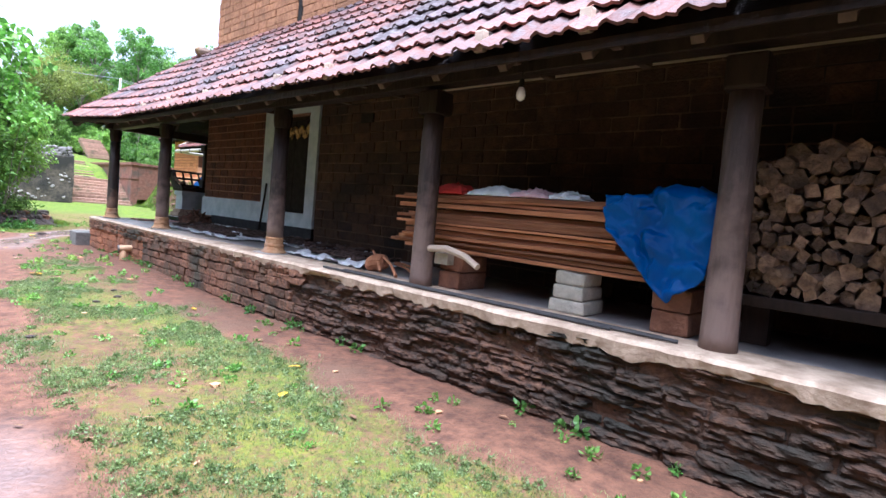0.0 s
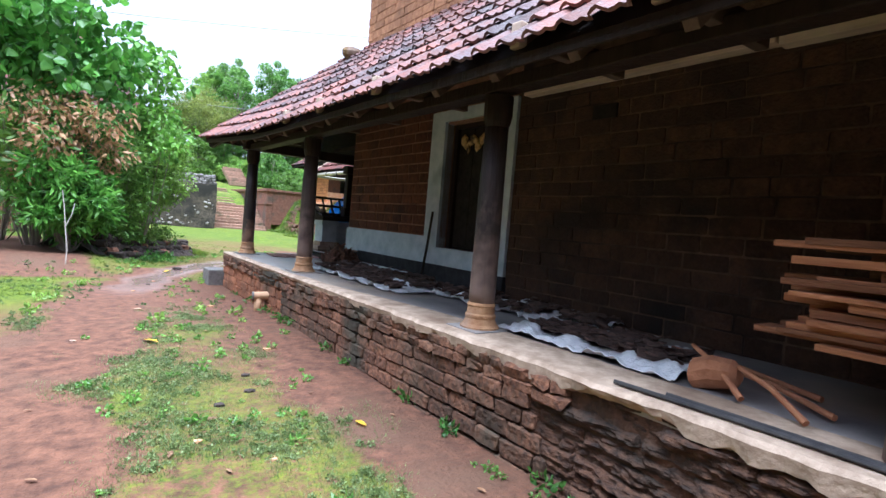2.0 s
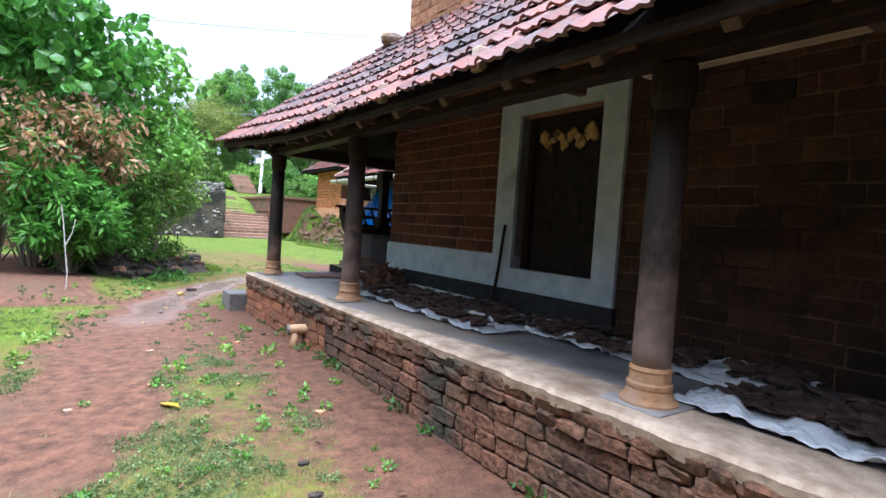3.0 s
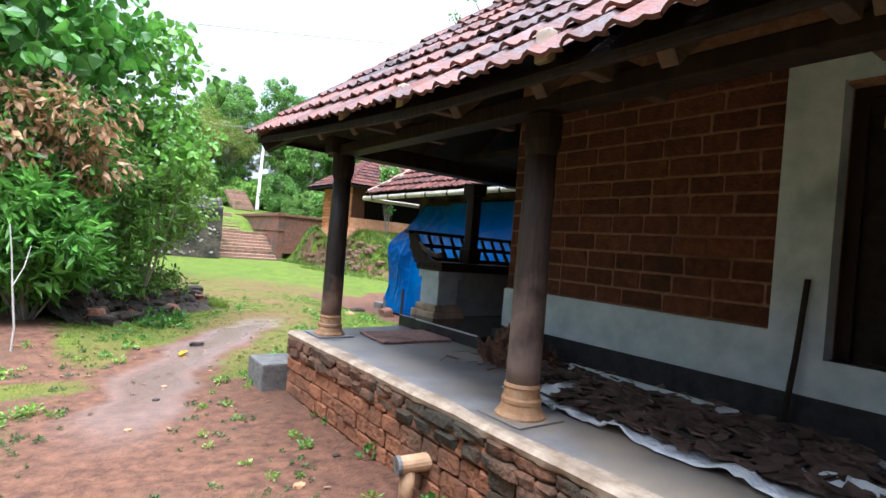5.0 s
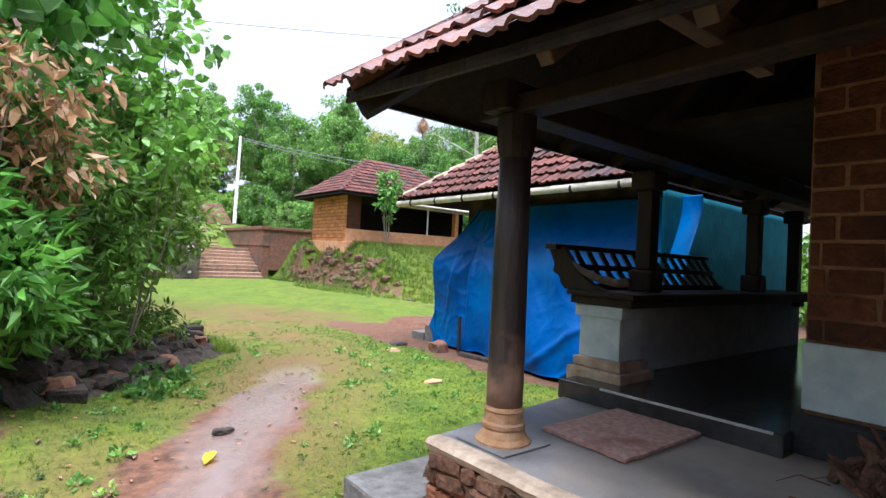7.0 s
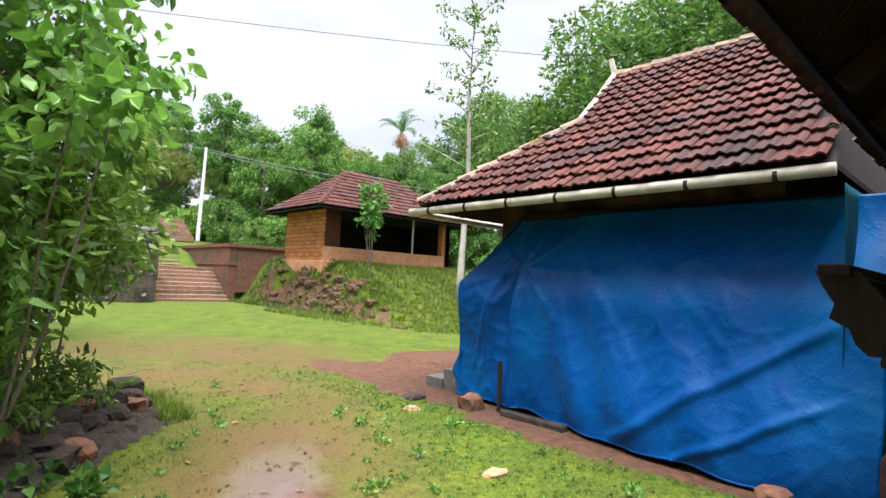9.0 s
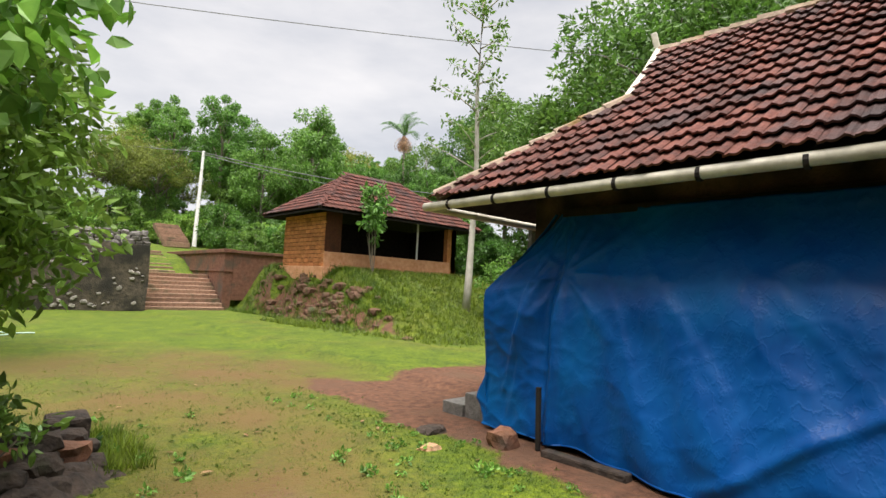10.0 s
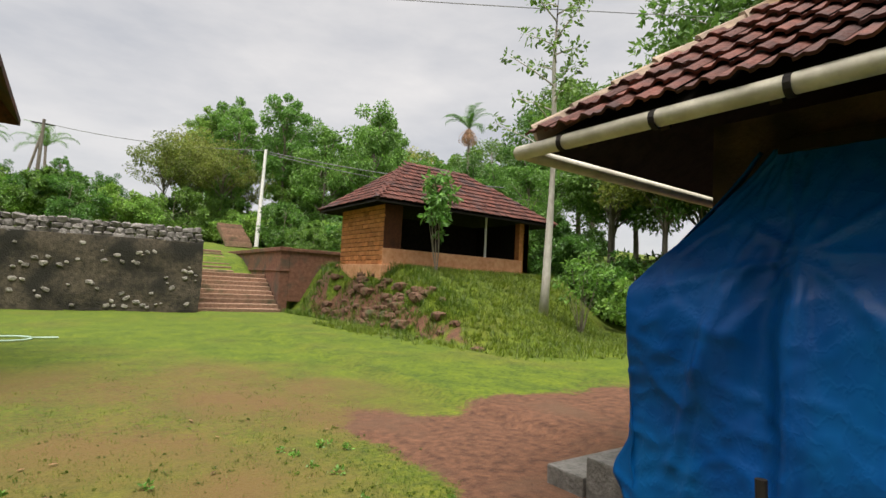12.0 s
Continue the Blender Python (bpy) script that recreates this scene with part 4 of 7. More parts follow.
M_MAT = material("faded_pink_coir", (0.42, 0.23, 0.185), (0.66, 0.43, 0.36), 26, (0.36, 0.18, 0.13), 4, 0.4, 0.97, 0.9, 90)
bm = bmesh.new()
nx, ny = 16, 12
g = [[bm.verts.new((0.6 + 0.8 * i / nx + 0.05 * j / ny, -0.83 + 0.57 * j / ny + 0.012 * noise.noise(Vector((i * 0.5, j * 0.5, 3))), FLOOR_Z + 0.022 + 0.008 * noise.noise(Vector((i * 0.4, j * 0.4, 0))))) for j in range(ny + 1)] for i in range(nx + 1)]
for i in range(nx):
    for j in range(ny):
        bm.faces.new((g[i][j], g[i + 1][j], g[i + 1][j + 1], g[i][j + 1]))
r = bmesh.ops.extrude_face_region(bm, geom=list(bm.faces))
bmesh.ops.translate(bm, vec=(0, 0, -0.018), verts=[v for v in r["geom"] if isinstance(v, bmesh.types.BMVert)])
bmesh.ops.recalc_face_normals(bm, faces=bm.faces)
tagged(part("doormat", bm, M_MAT), "faded pink woven doormat on the grey verandah floor", "doormat")
M_BULB = material("milky_bulb_glass", (0.75, 0.75, 0.73), (0.85, 0.85, 0.83), 4, None, rough=0.15, bump=0)
bulb = empty("light_bulb", (0.0, -10.22, 2.38), "unlit milky light bulb on a cord under the eaves", "bulb")
bm = bmesh.new()
lathe(bm, [(0.012, -0.19), (0.02, -0.2), (0.03, -0.225), (0.034, -0.25), (0.027, -0.276), (0.008, -0.29)], n=16)
part("glass", bm, M_BULB, bulb, smooth=True)
bm = bmesh.new()
lathe(bm, [(0.015, -0.14), (0.018, -0.15), (0.018, -0.195), (0.014, -0.2)], n=12)
part("holder", bm, M_BLACK, bulb)
bm = bmesh.new()
tube(bm, [(0.0, 0, -0.12), (0.005, 0, 0.05), (0.0, 0, 0.16)], 0.006, n=6)
part("cord", bm, M_BLACK, bulb)

# ---- things kept on the verandah ----
M_PLANK = material("sawn_timber", (0.23, 0.09, 0.036), (0.42, 0.185, 0.08), 6, (0.13, 0.056, 0.028), 1.5, 0.35, 0.8, 0.4, 20, vary=0.5, stretch=(3, 0.35, 6))
M_FIREWOOD = material("split_firewood", (0.08, 0.048, 0.03), (0.26, 0.17, 0.1), 14, (0.07, 0.045, 0.03), 6, 0.45, 0.9, 0.8, 40, vary=0.65)
M_CEMBLOCK = material("pale_cement_block", (0.38, 0.36, 0.29), (0.55, 0.52, 0.42), 10, (0.28, 0.26, 0.2), 2, 0.3, 0.9, 0.5)
M_BRICKDARK = material("dark_laterite_pier", (0.16, 0.07, 0.04), (0.26, 0.12, 0.065), 12, (0.08, 0.05, 0.035), 3, 0.4, 0.92, 0.6)
rnd = random.Random(11)
stack = empty("timber_stack", (0.85, -9.9, 0.92), "stack of rough sawn reddish planks resting on piers", "timber")
z = 0.0
for layer in range(16):
    th = rnd.uniform(0.02, 0.042)
    x = -0.36 + rnd.uniform(-0.05, 0.05) + 0.02 * (layer % 3)
    while x < 0.62:
        w = rnd.uniform(0.14, 0.26)
        l0, l1 = -1.28 + rnd.uniform(-0.25, 0.45), 1.22 + rnd.uniform(-0.3, 0.3)
        bm = bmesh.new()
        sag = rnd.uniform(-0.03, 0.03)
        box(bm, x, x + w - 0.01, l0, l1, z, z + th, 0.004)
        bmesh.ops.subdivide_edges(bm, edges=[e for e in bm.edges if e.calc_length() > 1.0], cuts=6)
        yaw, out = rnd.uniform(-0.022, 0.022), rnd.uniform(-0.03, 0.02)
        for v in bm.verts:
            v.co.x += yaw * v.co.y + out + 0.012 * noise.noise(Vector((layer * 3.0, v.co.y * 1.5, x)))
            v.co.z += 0.012 * noise.noise(Vector((x * 5, v.co.y * 0.9, layer * 2.0))) * (layer / 10)
            v.co.z += 0.025 * math.sin(v.co.y * 0.9 + layer) * 0.4 + (0.02 * v.co.y * sag)
            v.co.x += 0.006 * noise.noise(v.co * 3)
        part("plank", bm, M_PLANK, stack)
        x += w
    z += th
STACK_TOP = 0.92 + z


def pier(x, y, blocks, mat, label, h_all):
    c = empty("pier", (x, y, FLOOR_Z), label, "pier", "piers under the timber")
    z = 0.0
    h = h_all / blocks
    for i in range(blocks):
        bm = bmesh.new()
        w, l = 0.18 - 0.012 * i + rnd.uniform(-0.02, 0.02), 0.14 - 0.008 * i + rnd.uniform(-0.015, 0.015)
        box(bm, -w, w, -l, l, z, z + h - 0.004, 0.02)
        roughen(bm, 0.014, 6)
        part("block", bm, mat, c)
        z += h


pier(0.62, -9.33, 2, M_BRICKDARK, "two stacked dark laterite blocks carrying planks", 0.31)
pier(0.6, -10.5, 3, M_CEMBLOCK, "three stacked pale cement blocks carrying planks", 0.31)
pier(0.62, -11.25, 2, M_BRICKDARK, "two stacked dark laterite blocks carrying planks", 0.31)
bm = bmesh.new()
box(bm, 0.36, 0.52, -9.36, -9.2, FLOOR_Z + 0.21, FLOOR_Z + 0.31, 0.01)
tagged(part("stone_block", bm, M_CEMBLOCK), "pale broken stone block beside the pier", "block")
bm = bmesh.new()
tube(bm, [(0.30, -9.15, 0.94), (0.3, -9.4, 0.96), (0.28, -9.62, 0.92), (0.26, -9.78, 0.85)], 0.032, 0.028)
tagged(part("branch", bm, M_PALEWOOD), "pale bent branch lying against the planks", "branch")
# long bench of firewood beyond the last pillars
bm = bmesh.new()
box(bm, 0.55, 1.62, -15.4, -11.42, 0.86, 0.93, 0.01)
box(bm, 0.6, 0.75, -15.3, -15.1, FLOOR_Z, 0.86)
box(bm, 0.75, 0.9, -11.75, -11.6, FLOOR_Z, 0.86)
box(bm, 0.6, 0.75, -13.4, -13.2, FLOOR_Z, 0.86)
tagged(part("low_platform", bm, M_WOOD), "low dark timber platform carrying firewood", "platform")
wood = empty("firewood_stack", (1.0, -13.3, 0.93), "tall stack of split pale-ended firewood on a low platform", "firewood")
for i in range(12):
    yy = -1.95 + (0.0 if i % 2 else 0.06)
    z = 0.045 + i * 0.075
    y = yy
    while y < 1.78:
        r = rnd.choice((0.026, 0.034, 0.042, 0.05, 0.062))
        if z > 0.82 and rnd.random() < 0.35:
            y += 2 * r
            continue
        bm = bmesh.new()
        k = rnd.choice((4, 4, 5, 6))
        lathe(bm, [(r * 1.15, 0), (r * 1.2, 0.3), (r * 1.1, 0.56)], n=k)
        roughen(bm, 0.028, 13)
        m = Matrix.Translation((-0.38 + rnd.uniform(-0.07, 0.05), y + r, z)) @ Euler((rnd.uniform(-0.2, 0.2), radians(90) + rnd.uniform(-0.12, 0.12), rnd.uniform(-0.16, 0.16))).to_matrix().to_4x4() @ Matrix.Rotation(rnd.uniform(0, 6), 4, "Z")
        bmesh.ops.transform(bm, matrix=m, verts=bm.verts)
        part("log", bm, M_FIREWOOD, wood)
        y += 2 * r * 0.97
bm = bmesh.new()
box(bm, -0.05, 0.6, -1.95, 1.75, 0.002, 0.86, 0.05)
roughen(bm, 0.03, 4)
part("logs_behind", bm, M_FIREWOOD, wood)


def cloth(name, fn, nu, nv, mat, label, category, thick=0.004, group=""):
    bm = bmesh.new()
    g = [[bm.verts.new(fn(i / nu, j / nv)) for j in range(nv + 1)] for i in range(nu + 1)]
    for i in range(nu):
        for j in range(nv):
            bm.faces.new((g[i][j], g[i + 1][j], g[i + 1][j + 1], g[i][j + 1]))
    bmesh.ops.recalc_face_normals(bm, faces=bm.faces)
    bmesh.ops.solidify(bm, geom=list(bm.faces), thickness=thick)
    ob = part(name, bm, mat, smooth=True)
    return tagged(ob, label, category, group)


def crumple(p, s, a):
    return a * (noise.noise(Vector(p) * s) + 0.5 * noise.noise(Vector(p) * s * 2.3) + 0.3 * abs(noise.noise(Vector(p) * s * 4.1)))


def stack_sheet(u, v):
    # u across the stack from the wall to the front and down, v along it
    y = -11.5 + 0.76 * v
    if u < 0.5:
        x, z = 1.45 - (1.45 - 0.44) * u / 0.5, STACK_TOP + 0.03 + 0.1 * math.exp(-((v - 0.35) / 0.3) ** 2) * smooth01(0, 0.25, u)
    else:
        d = (u - 0.5) / 0.5
        drop = 0.68 * (1 - 0.95 * abs(v - 0.3) ** 1.1)
        x, z = 0.44 - 0.07 * d - 0.03, STACK_TOP + 0.05 - drop * d
        y += 0.1 * d * (0.45 - v)
    c = crumple((x, y, z), 5.5, 0.085)
    return (x - abs(c) * 0.8, y + c * 0.3, z + abs(c) * 0.6)


cloth("blue_sheet", stack_sheet, 70, 56, M_TARP, "crumpled bright blue plastic sheet over the end of the timber stack", "plastic sheet")
M_RED = material("red_cloth", (0.45, 0.02, 0.015), (0.6, 0.05, 0.03), 9, None, rough=0.9, bump=0.3)
M_PALECLOTH = material("pale_grey_cloth", (0.5, 0.56, 0.55), (0.7, 0.74, 0.72), 9, (0.4, 0.42, 0.42), 3, 0.3, 0.9, 0.3)
M_PINKCLOTH = material("pink_patterned_cloth", (0.55, 0.3, 0.33), (0.7, 0.55, 0.55), 22, None, rough=0.9, bump=0.3)


def heap(name, x, y, rx, ry, h, mat, label, category, z0):
    def fn(u, v):
        a, b = (u - 0.5) * 2, (v - 0.5) * 2
        r = max(abs(a), abs(b))
        c = crumple((a * 2 + x, b * 2 + y, 1), 1.6, 0.05)
        return (x + a * rx, y + b * ry, z0 + 0.012 + h * max(0.0, (1 - r * r)) + (abs(c) if r < 0.95 else 0))
    cloth(name, fn, 14, 14, mat, label, category)


heap("cloth", 0.62, -9.15, 0.14, 0.2, 0.09, M_RED, "crumpled red cloth on the timber stack", "cloth", STACK_TOP)
heap("cloth", 0.66, -9.62, 0.17, 0.25, 0.08, M_PALECLOTH, "folded pale grey cloth on the timber stack", "cloth", STACK_TOP)
heap("cloth", 0.62, -10.02, 0.13, 0.2, 0.06, M_PINKCLOTH, "crumpled pink patterned cloth on the timber stack", "cloth", STACK_TOP)
heap("cloth", 0.66, -10.32, 0.14, 0.17, 0.05, M_PALECLOTH, "small pale grey cloth on the timber stack", "cloth", STACK_TOP)

# black pipes lying along the edge
M_PIPE = material("black_plastic_pipe", (0.02, 0.02, 0.022), (0.05, 0.048, 0.046), 8, (0.1, 0.08, 0.07), 3, 0.3, 0.5, 0.1)
for i, (x0, x1, ya, yb) in enumerate(((0.07, 0.17, -7.95, -11.4), (0.13, 0.2, -8.2, -11.3), (0.10, 0.13, -8.6, -11.0))):
    bm = bmesh.new()
    tube(bm, [(x0 + (x1 - x0) * k / 8 + 0.012 * math.sin(k + i), ya + (yb - ya) * k / 8, FLOOR_Z + 0.018) for k in range(9)], 0.012, n=8)
    tagged(part("pipe", bm, M_PIPE), "long black plastic pipe lying on the verandah edge", "pipe", "pipes on the edge")
# log and sticks in front of the wall
M_LOG = material("orange_brown_log", (0.32, 0.13, 0.06), (0.46, 0.21, 0.1), 8, (0.18, 0.08, 0.045), 3, 0.4, 0.9, 0.6)
bm = bmesh.new()
lathe(bm, [(0.05, -0.15), (0.10, -0.13), (0.115, 0), (0.1, 0.12), (0.06, 0.15)], n=10, m=Matrix.Translation((0.56, -8.22, FLOOR_Z + 0.09)) @ Matrix.Diagonal((0.8, 0.8, 0.8, 1)) @ Euler((radians(75), 0.2, 0)).to_matrix().to_4x4())
roughen(bm, 0.035, 5)
tagged(part("log", bm, M_LOG), "knotty orange-brown log lying on the verandah floor", "log")
for a, b in (((0.42, -8.42, 0.63), (0.62, -8.05, 0.80)), ((0.36, -8.72, 0.625), (0.52, -8.35, 0.76)), ((0.6, -8.75, 0.625), (0.9, -8.1, 0.66)), ((0.9, -8.6, 0.625), (1.2, -7.6, 0.64))):
    bm = bmesh.new()
    tube(bm, [a, (Vector(a) + Vector(b)) / 2 + Vector((0.01, 0, 0.02)), b], 0.017, 0.012)
    tagged(part("stick", bm, M_LOG), "thick broken stick lying on the verandah floor", "stick", "sticks by the log")

# drying sheets with dark flakes
M_SACK = material("white_plastic_sacking", (0.72, 0.76, 0.77), (0.86, 0.88, 0.88), 14, (0.5, 0.52, 0.52), 2, 0.35, 0.55, 0.5)


def floor_sheet(x0, x1, y0, y1, seed, label):
    def fn(u, v):
        x, y = x0 + (x1 - x0) * u, y0 + (y1 - y0) * v
        e = min(u, 1 - u, v, 1 - v)
        w = 0.07 * noise.noise(Vector((x * 2.5, y * 2.5, seed))) * (1 if e < 0.02 else 0.3)
        lift = 0.012 + (0.09 * max(0, noise.noise(Vector((x * 4, y * 4, seed + 3)))) + 0.05 * abs(noise.noise(Vector((x * 11, y * 11, seed)))))
        return (x + w, y + w, FLOOR_Z + lift)
    cloth("drying_sheet", fn, 44, 70, M_SACK, label, "sheet", 0.003, "drying sheets")


floor_sheet(0.55, 1.58, -4.9, -2.5, 1, "white plastic sheet spread with dark drying flakes")
floor_sheet(0.42, 1.25, -8.05, -6.62, 2, "crumpled white plastic sheet with dark drying flakes")
floor_sheet(1.0, 1.62, -6.9, -4.9, 7, "white plastic sheet spread with dark drying flakes")
M_FLAKE = material("dark_dried_flakes", (0.05, 0.03, 0.022), (0.12, 0.075, 0.055), 14, (0.2, 0.13, 0.1), 6, 0.3, 0.9, 0.4, island=0.5)
for x0, x1, y0, y1, count in ((0.62, 1.55, -4.85, -2.45, 900), (0.62, 1.2, -7.9, -6.75, 520), (1.0, 1.62, -6.9, -4.9, 420), (1.15, 1.6, -2.6, -1.9, 120)):
    vs, fs = [], []
    for i in range(count):
        c = Vector((rnd.uniform(x0, x1), rnd.uniform(y0, y1), 0))
        if noise.noise(Vector((c.x * 2.4, c.y * 2.4, 9))) < -0.24:
            continue
        c.z = FLOOR_Z + 0.055 + rnd.uniform(0, 0.035)
        s = rnd.uniform(0.035, 0.085)
        m = Matrix.Translation(c) @ Euler((rnd.uniform(-0.35, 0.35), rnd.uniform(-0.35, 0.35), rnd.uniform(0, 6.3))).to_matrix().to_4x4()
        k = len(vs)
        for z in (0.006, -0.006):
            for a in range(5):
                rr = s * rnd.uniform(0.7, 1.2)
                vs.append(tuple(m @ Vector((rr * math.cos(a * 1.257), rr * 0.7 * math.sin(a * 1.257), z))))
        fs.append(tuple(range(k, k + 5)))
        fs.append(tuple(range(k + 9, k + 4, -1)))
        fs.extend((k + a, k + 5 + a, k + 5 + (a + 1) % 5, k + (a + 1) % 5) for a in range(5))
    me = bpy.data.meshes.new("drying_flakes")
    me.from_pydata(vs, [], fs)
    me.materials.append(M_FLAKE)
    tagged(new("drying_flakes", me), "dark dried flakes spread on white sheets", "flakes", kind="stuff")
# heap of coconut husks
M_HUSK = material("brown_coconut_husk", (0.09, 0.045, 0.026), (0.19, 0.095, 0.055), 22, (0.05, 0.028, 0.018), 5, 0.4, 0.95, 0.9, 60, vary=0.35)
for i in range(90):
    bm = bmesh.new()
    a, q = rnd.uniform(0, 6.28), rnd.random() ** 0.6
    x, y = 1.32 + 0.26 * q * math.cos(a), -1.88 + 0.36 * q * math.sin(a)
    z = FLOOR_Z + 0.05 + (1 - q) * rnd.uniform(0.02, 0.30)
    lathe(bm, [(0.01, -0.11), (0.045, -0.05), (0.055, 0.02), (0.03, 0.08), (0.006, 0.13)], n=7, m=Matrix.Translation((x, y, z)) @ Euler((rnd.uniform(-1.2, 1.2), rnd.uniform(-1.2, 1.2), rnd.uniform(0, 6))).to_matrix().to_4x4() @ Matrix.Diagonal((0.35, 0.75, 1.05, 1)))
    roughen(bm, 0.022, 16)
    tagged(part("coconut_husk", bm, M_HUSK), "dry brown fibrous coconut husk in a heap", "husk", "heap of husks")
bm = bmesh.new()
for i in range(26):
    x, y = rnd.uniform(0.85, 1.5), rnd.uniform(-2.5, -1.4)
    a, l = rnd.uniform(0, 6.28), rnd.uniform(0.1, 0.3)
    tube(bm, [(x, y, 0.612), (x + l * 0.5 * math.cos(a), y + l * 0.5 * math.sin(a), 0.63), (x + l * math.cos(a + 0.5), y + l * math.sin(a + 0.5), 0.615)], 0.004, 0.002, 4)
tagged(part("twigs", bm, M_HUSK), "thin dry twigs scattered on the floor", "twigs", kind="stuff")
bm = bmesh.new()
box(bm, 1.42, 1.5, -3.6, -2.3, FLOOR_Z + 0.02, FLOOR_Z + 0.1, 0.008)
tagged(part("wooden_batten", bm, M_PALECLOTH), "white painted batten lying beside the drying sheet", "batten")


# ---- building wrapped in blue sheet ----
BX0, BX1, BY0, BY1, BZ = 3.95, 10.2, 0.95, 6.0, 2.66
RX, RZ, RYA, RYB = 7.1, 5.2, 1.7, 4.66
barn = empty("outbuilding", (7.0, 3.4, 0.0), "low tiled outbuilding wrapped in blue plastic sheet", "building")


def under(name, bm, mat, parent, label="", smooth=False):
    """As part(), for meshes laid out in world places."""
    ob = part(name, bm, mat, parent, label, smooth)
    ob.matrix_parent_inverse = parent.matrix_world.inverted()
    return ob


bpy.context.view_layer.update()
bm = bmesh.new()
box(bm, 4.55, 9.7, 1.3, 5.2, -0.1, 0.42, 0.02)
under("plinth", bm, M_PLASTER, barn)
bm = bmesh.new()
box(bm, 4.75, 9.6, 1.5, 5.05, 0.42, 2.75)
under("wall", bm, M_DARKWALL, barn)
bm = bmesh.new()
NX, NY, NZ = 5.55, 4.3, 3.95
slab(bm, [(BX0, BY1, BZ), (BX0, BY0, BZ), (RX, RYA, RZ), (RX, RYB, RZ), (NX, NY, NZ)], 0.05)
slab(bm, [(BX0, BY1, BZ), (NX, NY, NZ), (2 * RX - NX, NY, NZ), (BX1, BY1, BZ)], 0.05)
slab(bm, [(NX, NY, NZ), (RX, RYB, RZ), (2 * RX - NX, NY, NZ)], 0.05)
slab(bm, [(BX1, BY1, BZ), (2 * RX - NX, NY, NZ), (RX, RYB, RZ), (RX, RYA, RZ), (BX1, BY0, BZ)], 0.05)
slab(bm, [(BX0, BY0, BZ), (BX1, BY0, BZ), (RX, RYA, RZ)], 0.05)
bmesh.ops.recalc_face_normals(bm, faces=bm.faces)
# slab below the tiles is black: shade under the eaves as colour
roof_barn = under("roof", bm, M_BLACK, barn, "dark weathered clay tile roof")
for a, b, r in (((BX0, BY1, BZ + 0.03), (NX, NY, NZ + 0.05), 0.085), ((RX, RYB, RZ + 0.04), (RX, RYA, RZ + 0.04), 0.085)):
    a, b = Vector(a), Vector(b)
    k = int((b - a).length / 0.3)
    for i in range(k):
        bm = bmesh.new()
        p, q = a.lerp(b, i / k), a.lerp(b, (i + 1.12) / k)
        tube(bm, [p + Vector((0, 0, 0.02)), q], r * 1.15, r, 8)
        roughen(bm, 0.015, 9)
        under("ridge_cap", bm, M_RIDGE, barn, "mossy mortared ridge tile")
bm = bmesh.new()
beam(bm, (NX - 0.05, NY + 0.02, NZ + 0.02), (NX + 0.75, NY + 0.18, NZ + 0.66), 0.09, 0.13, 0.02)
beam(bm, (NX + 0.75, NY + 0.18, NZ + 0.66), (RX, RYB + 0.02, RZ + 0.08), 0.09, 0.12, 0.02)
beam(bm, (RX, RYB + 0.02, RZ + 0.04), (RX - 0.02, RYB + 0.1, RZ + 0.38), 0.07, 0.09, 0.02)
under("finial", bm, M_GUTTER, barn, "pale weathered ridge finial")
bm = bmesh.new()
tube(bm, [(BX0 - 0.06, BY1 + 0.12, BZ - 0.075), (BX0 - 0.06, BY0, BZ - 0.06)], 0.055, n=12)
under("gutter", bm, M_GUTTER, barn, "aged white gutter pipe", True)
for i in range(7):
    bm = bmesh.new()
    y = BY1 - 0.35 - i * 0.72
    tube(bm, [(BX0 - 0.062, y, BZ - 0.076), (BX0 - 0.062, y + 0.035, BZ - 0.076)], 0.062, n=12)
    under("gutter_clip", bm, M_BLACK, barn)
bm = bmesh.new()
tube(bm, [(BX0, BY1 + 0.08, BZ - 0.075), (BX1, BY1 + 0.08, BZ - 0.1)], 0.055, n=12)
under("gutter", bm, M_GUTTER, barn, "aged white gutter pipe", True)
for i in range(8):
    bm = bmesh.new()
    y = BY0 + 0.3 + i * 0.62
    run = min(1.4, max(0.15, 0.8 * (BY1 - y)))
    beam(bm, (BX0 + 0.05, y, BZ - 0.07), (BX0 + run, y, BZ - 0.07 + (run - 0.05) * 0.8), 0.06, 0.09)
    under("rafter", bm, M_WOOD, barn)


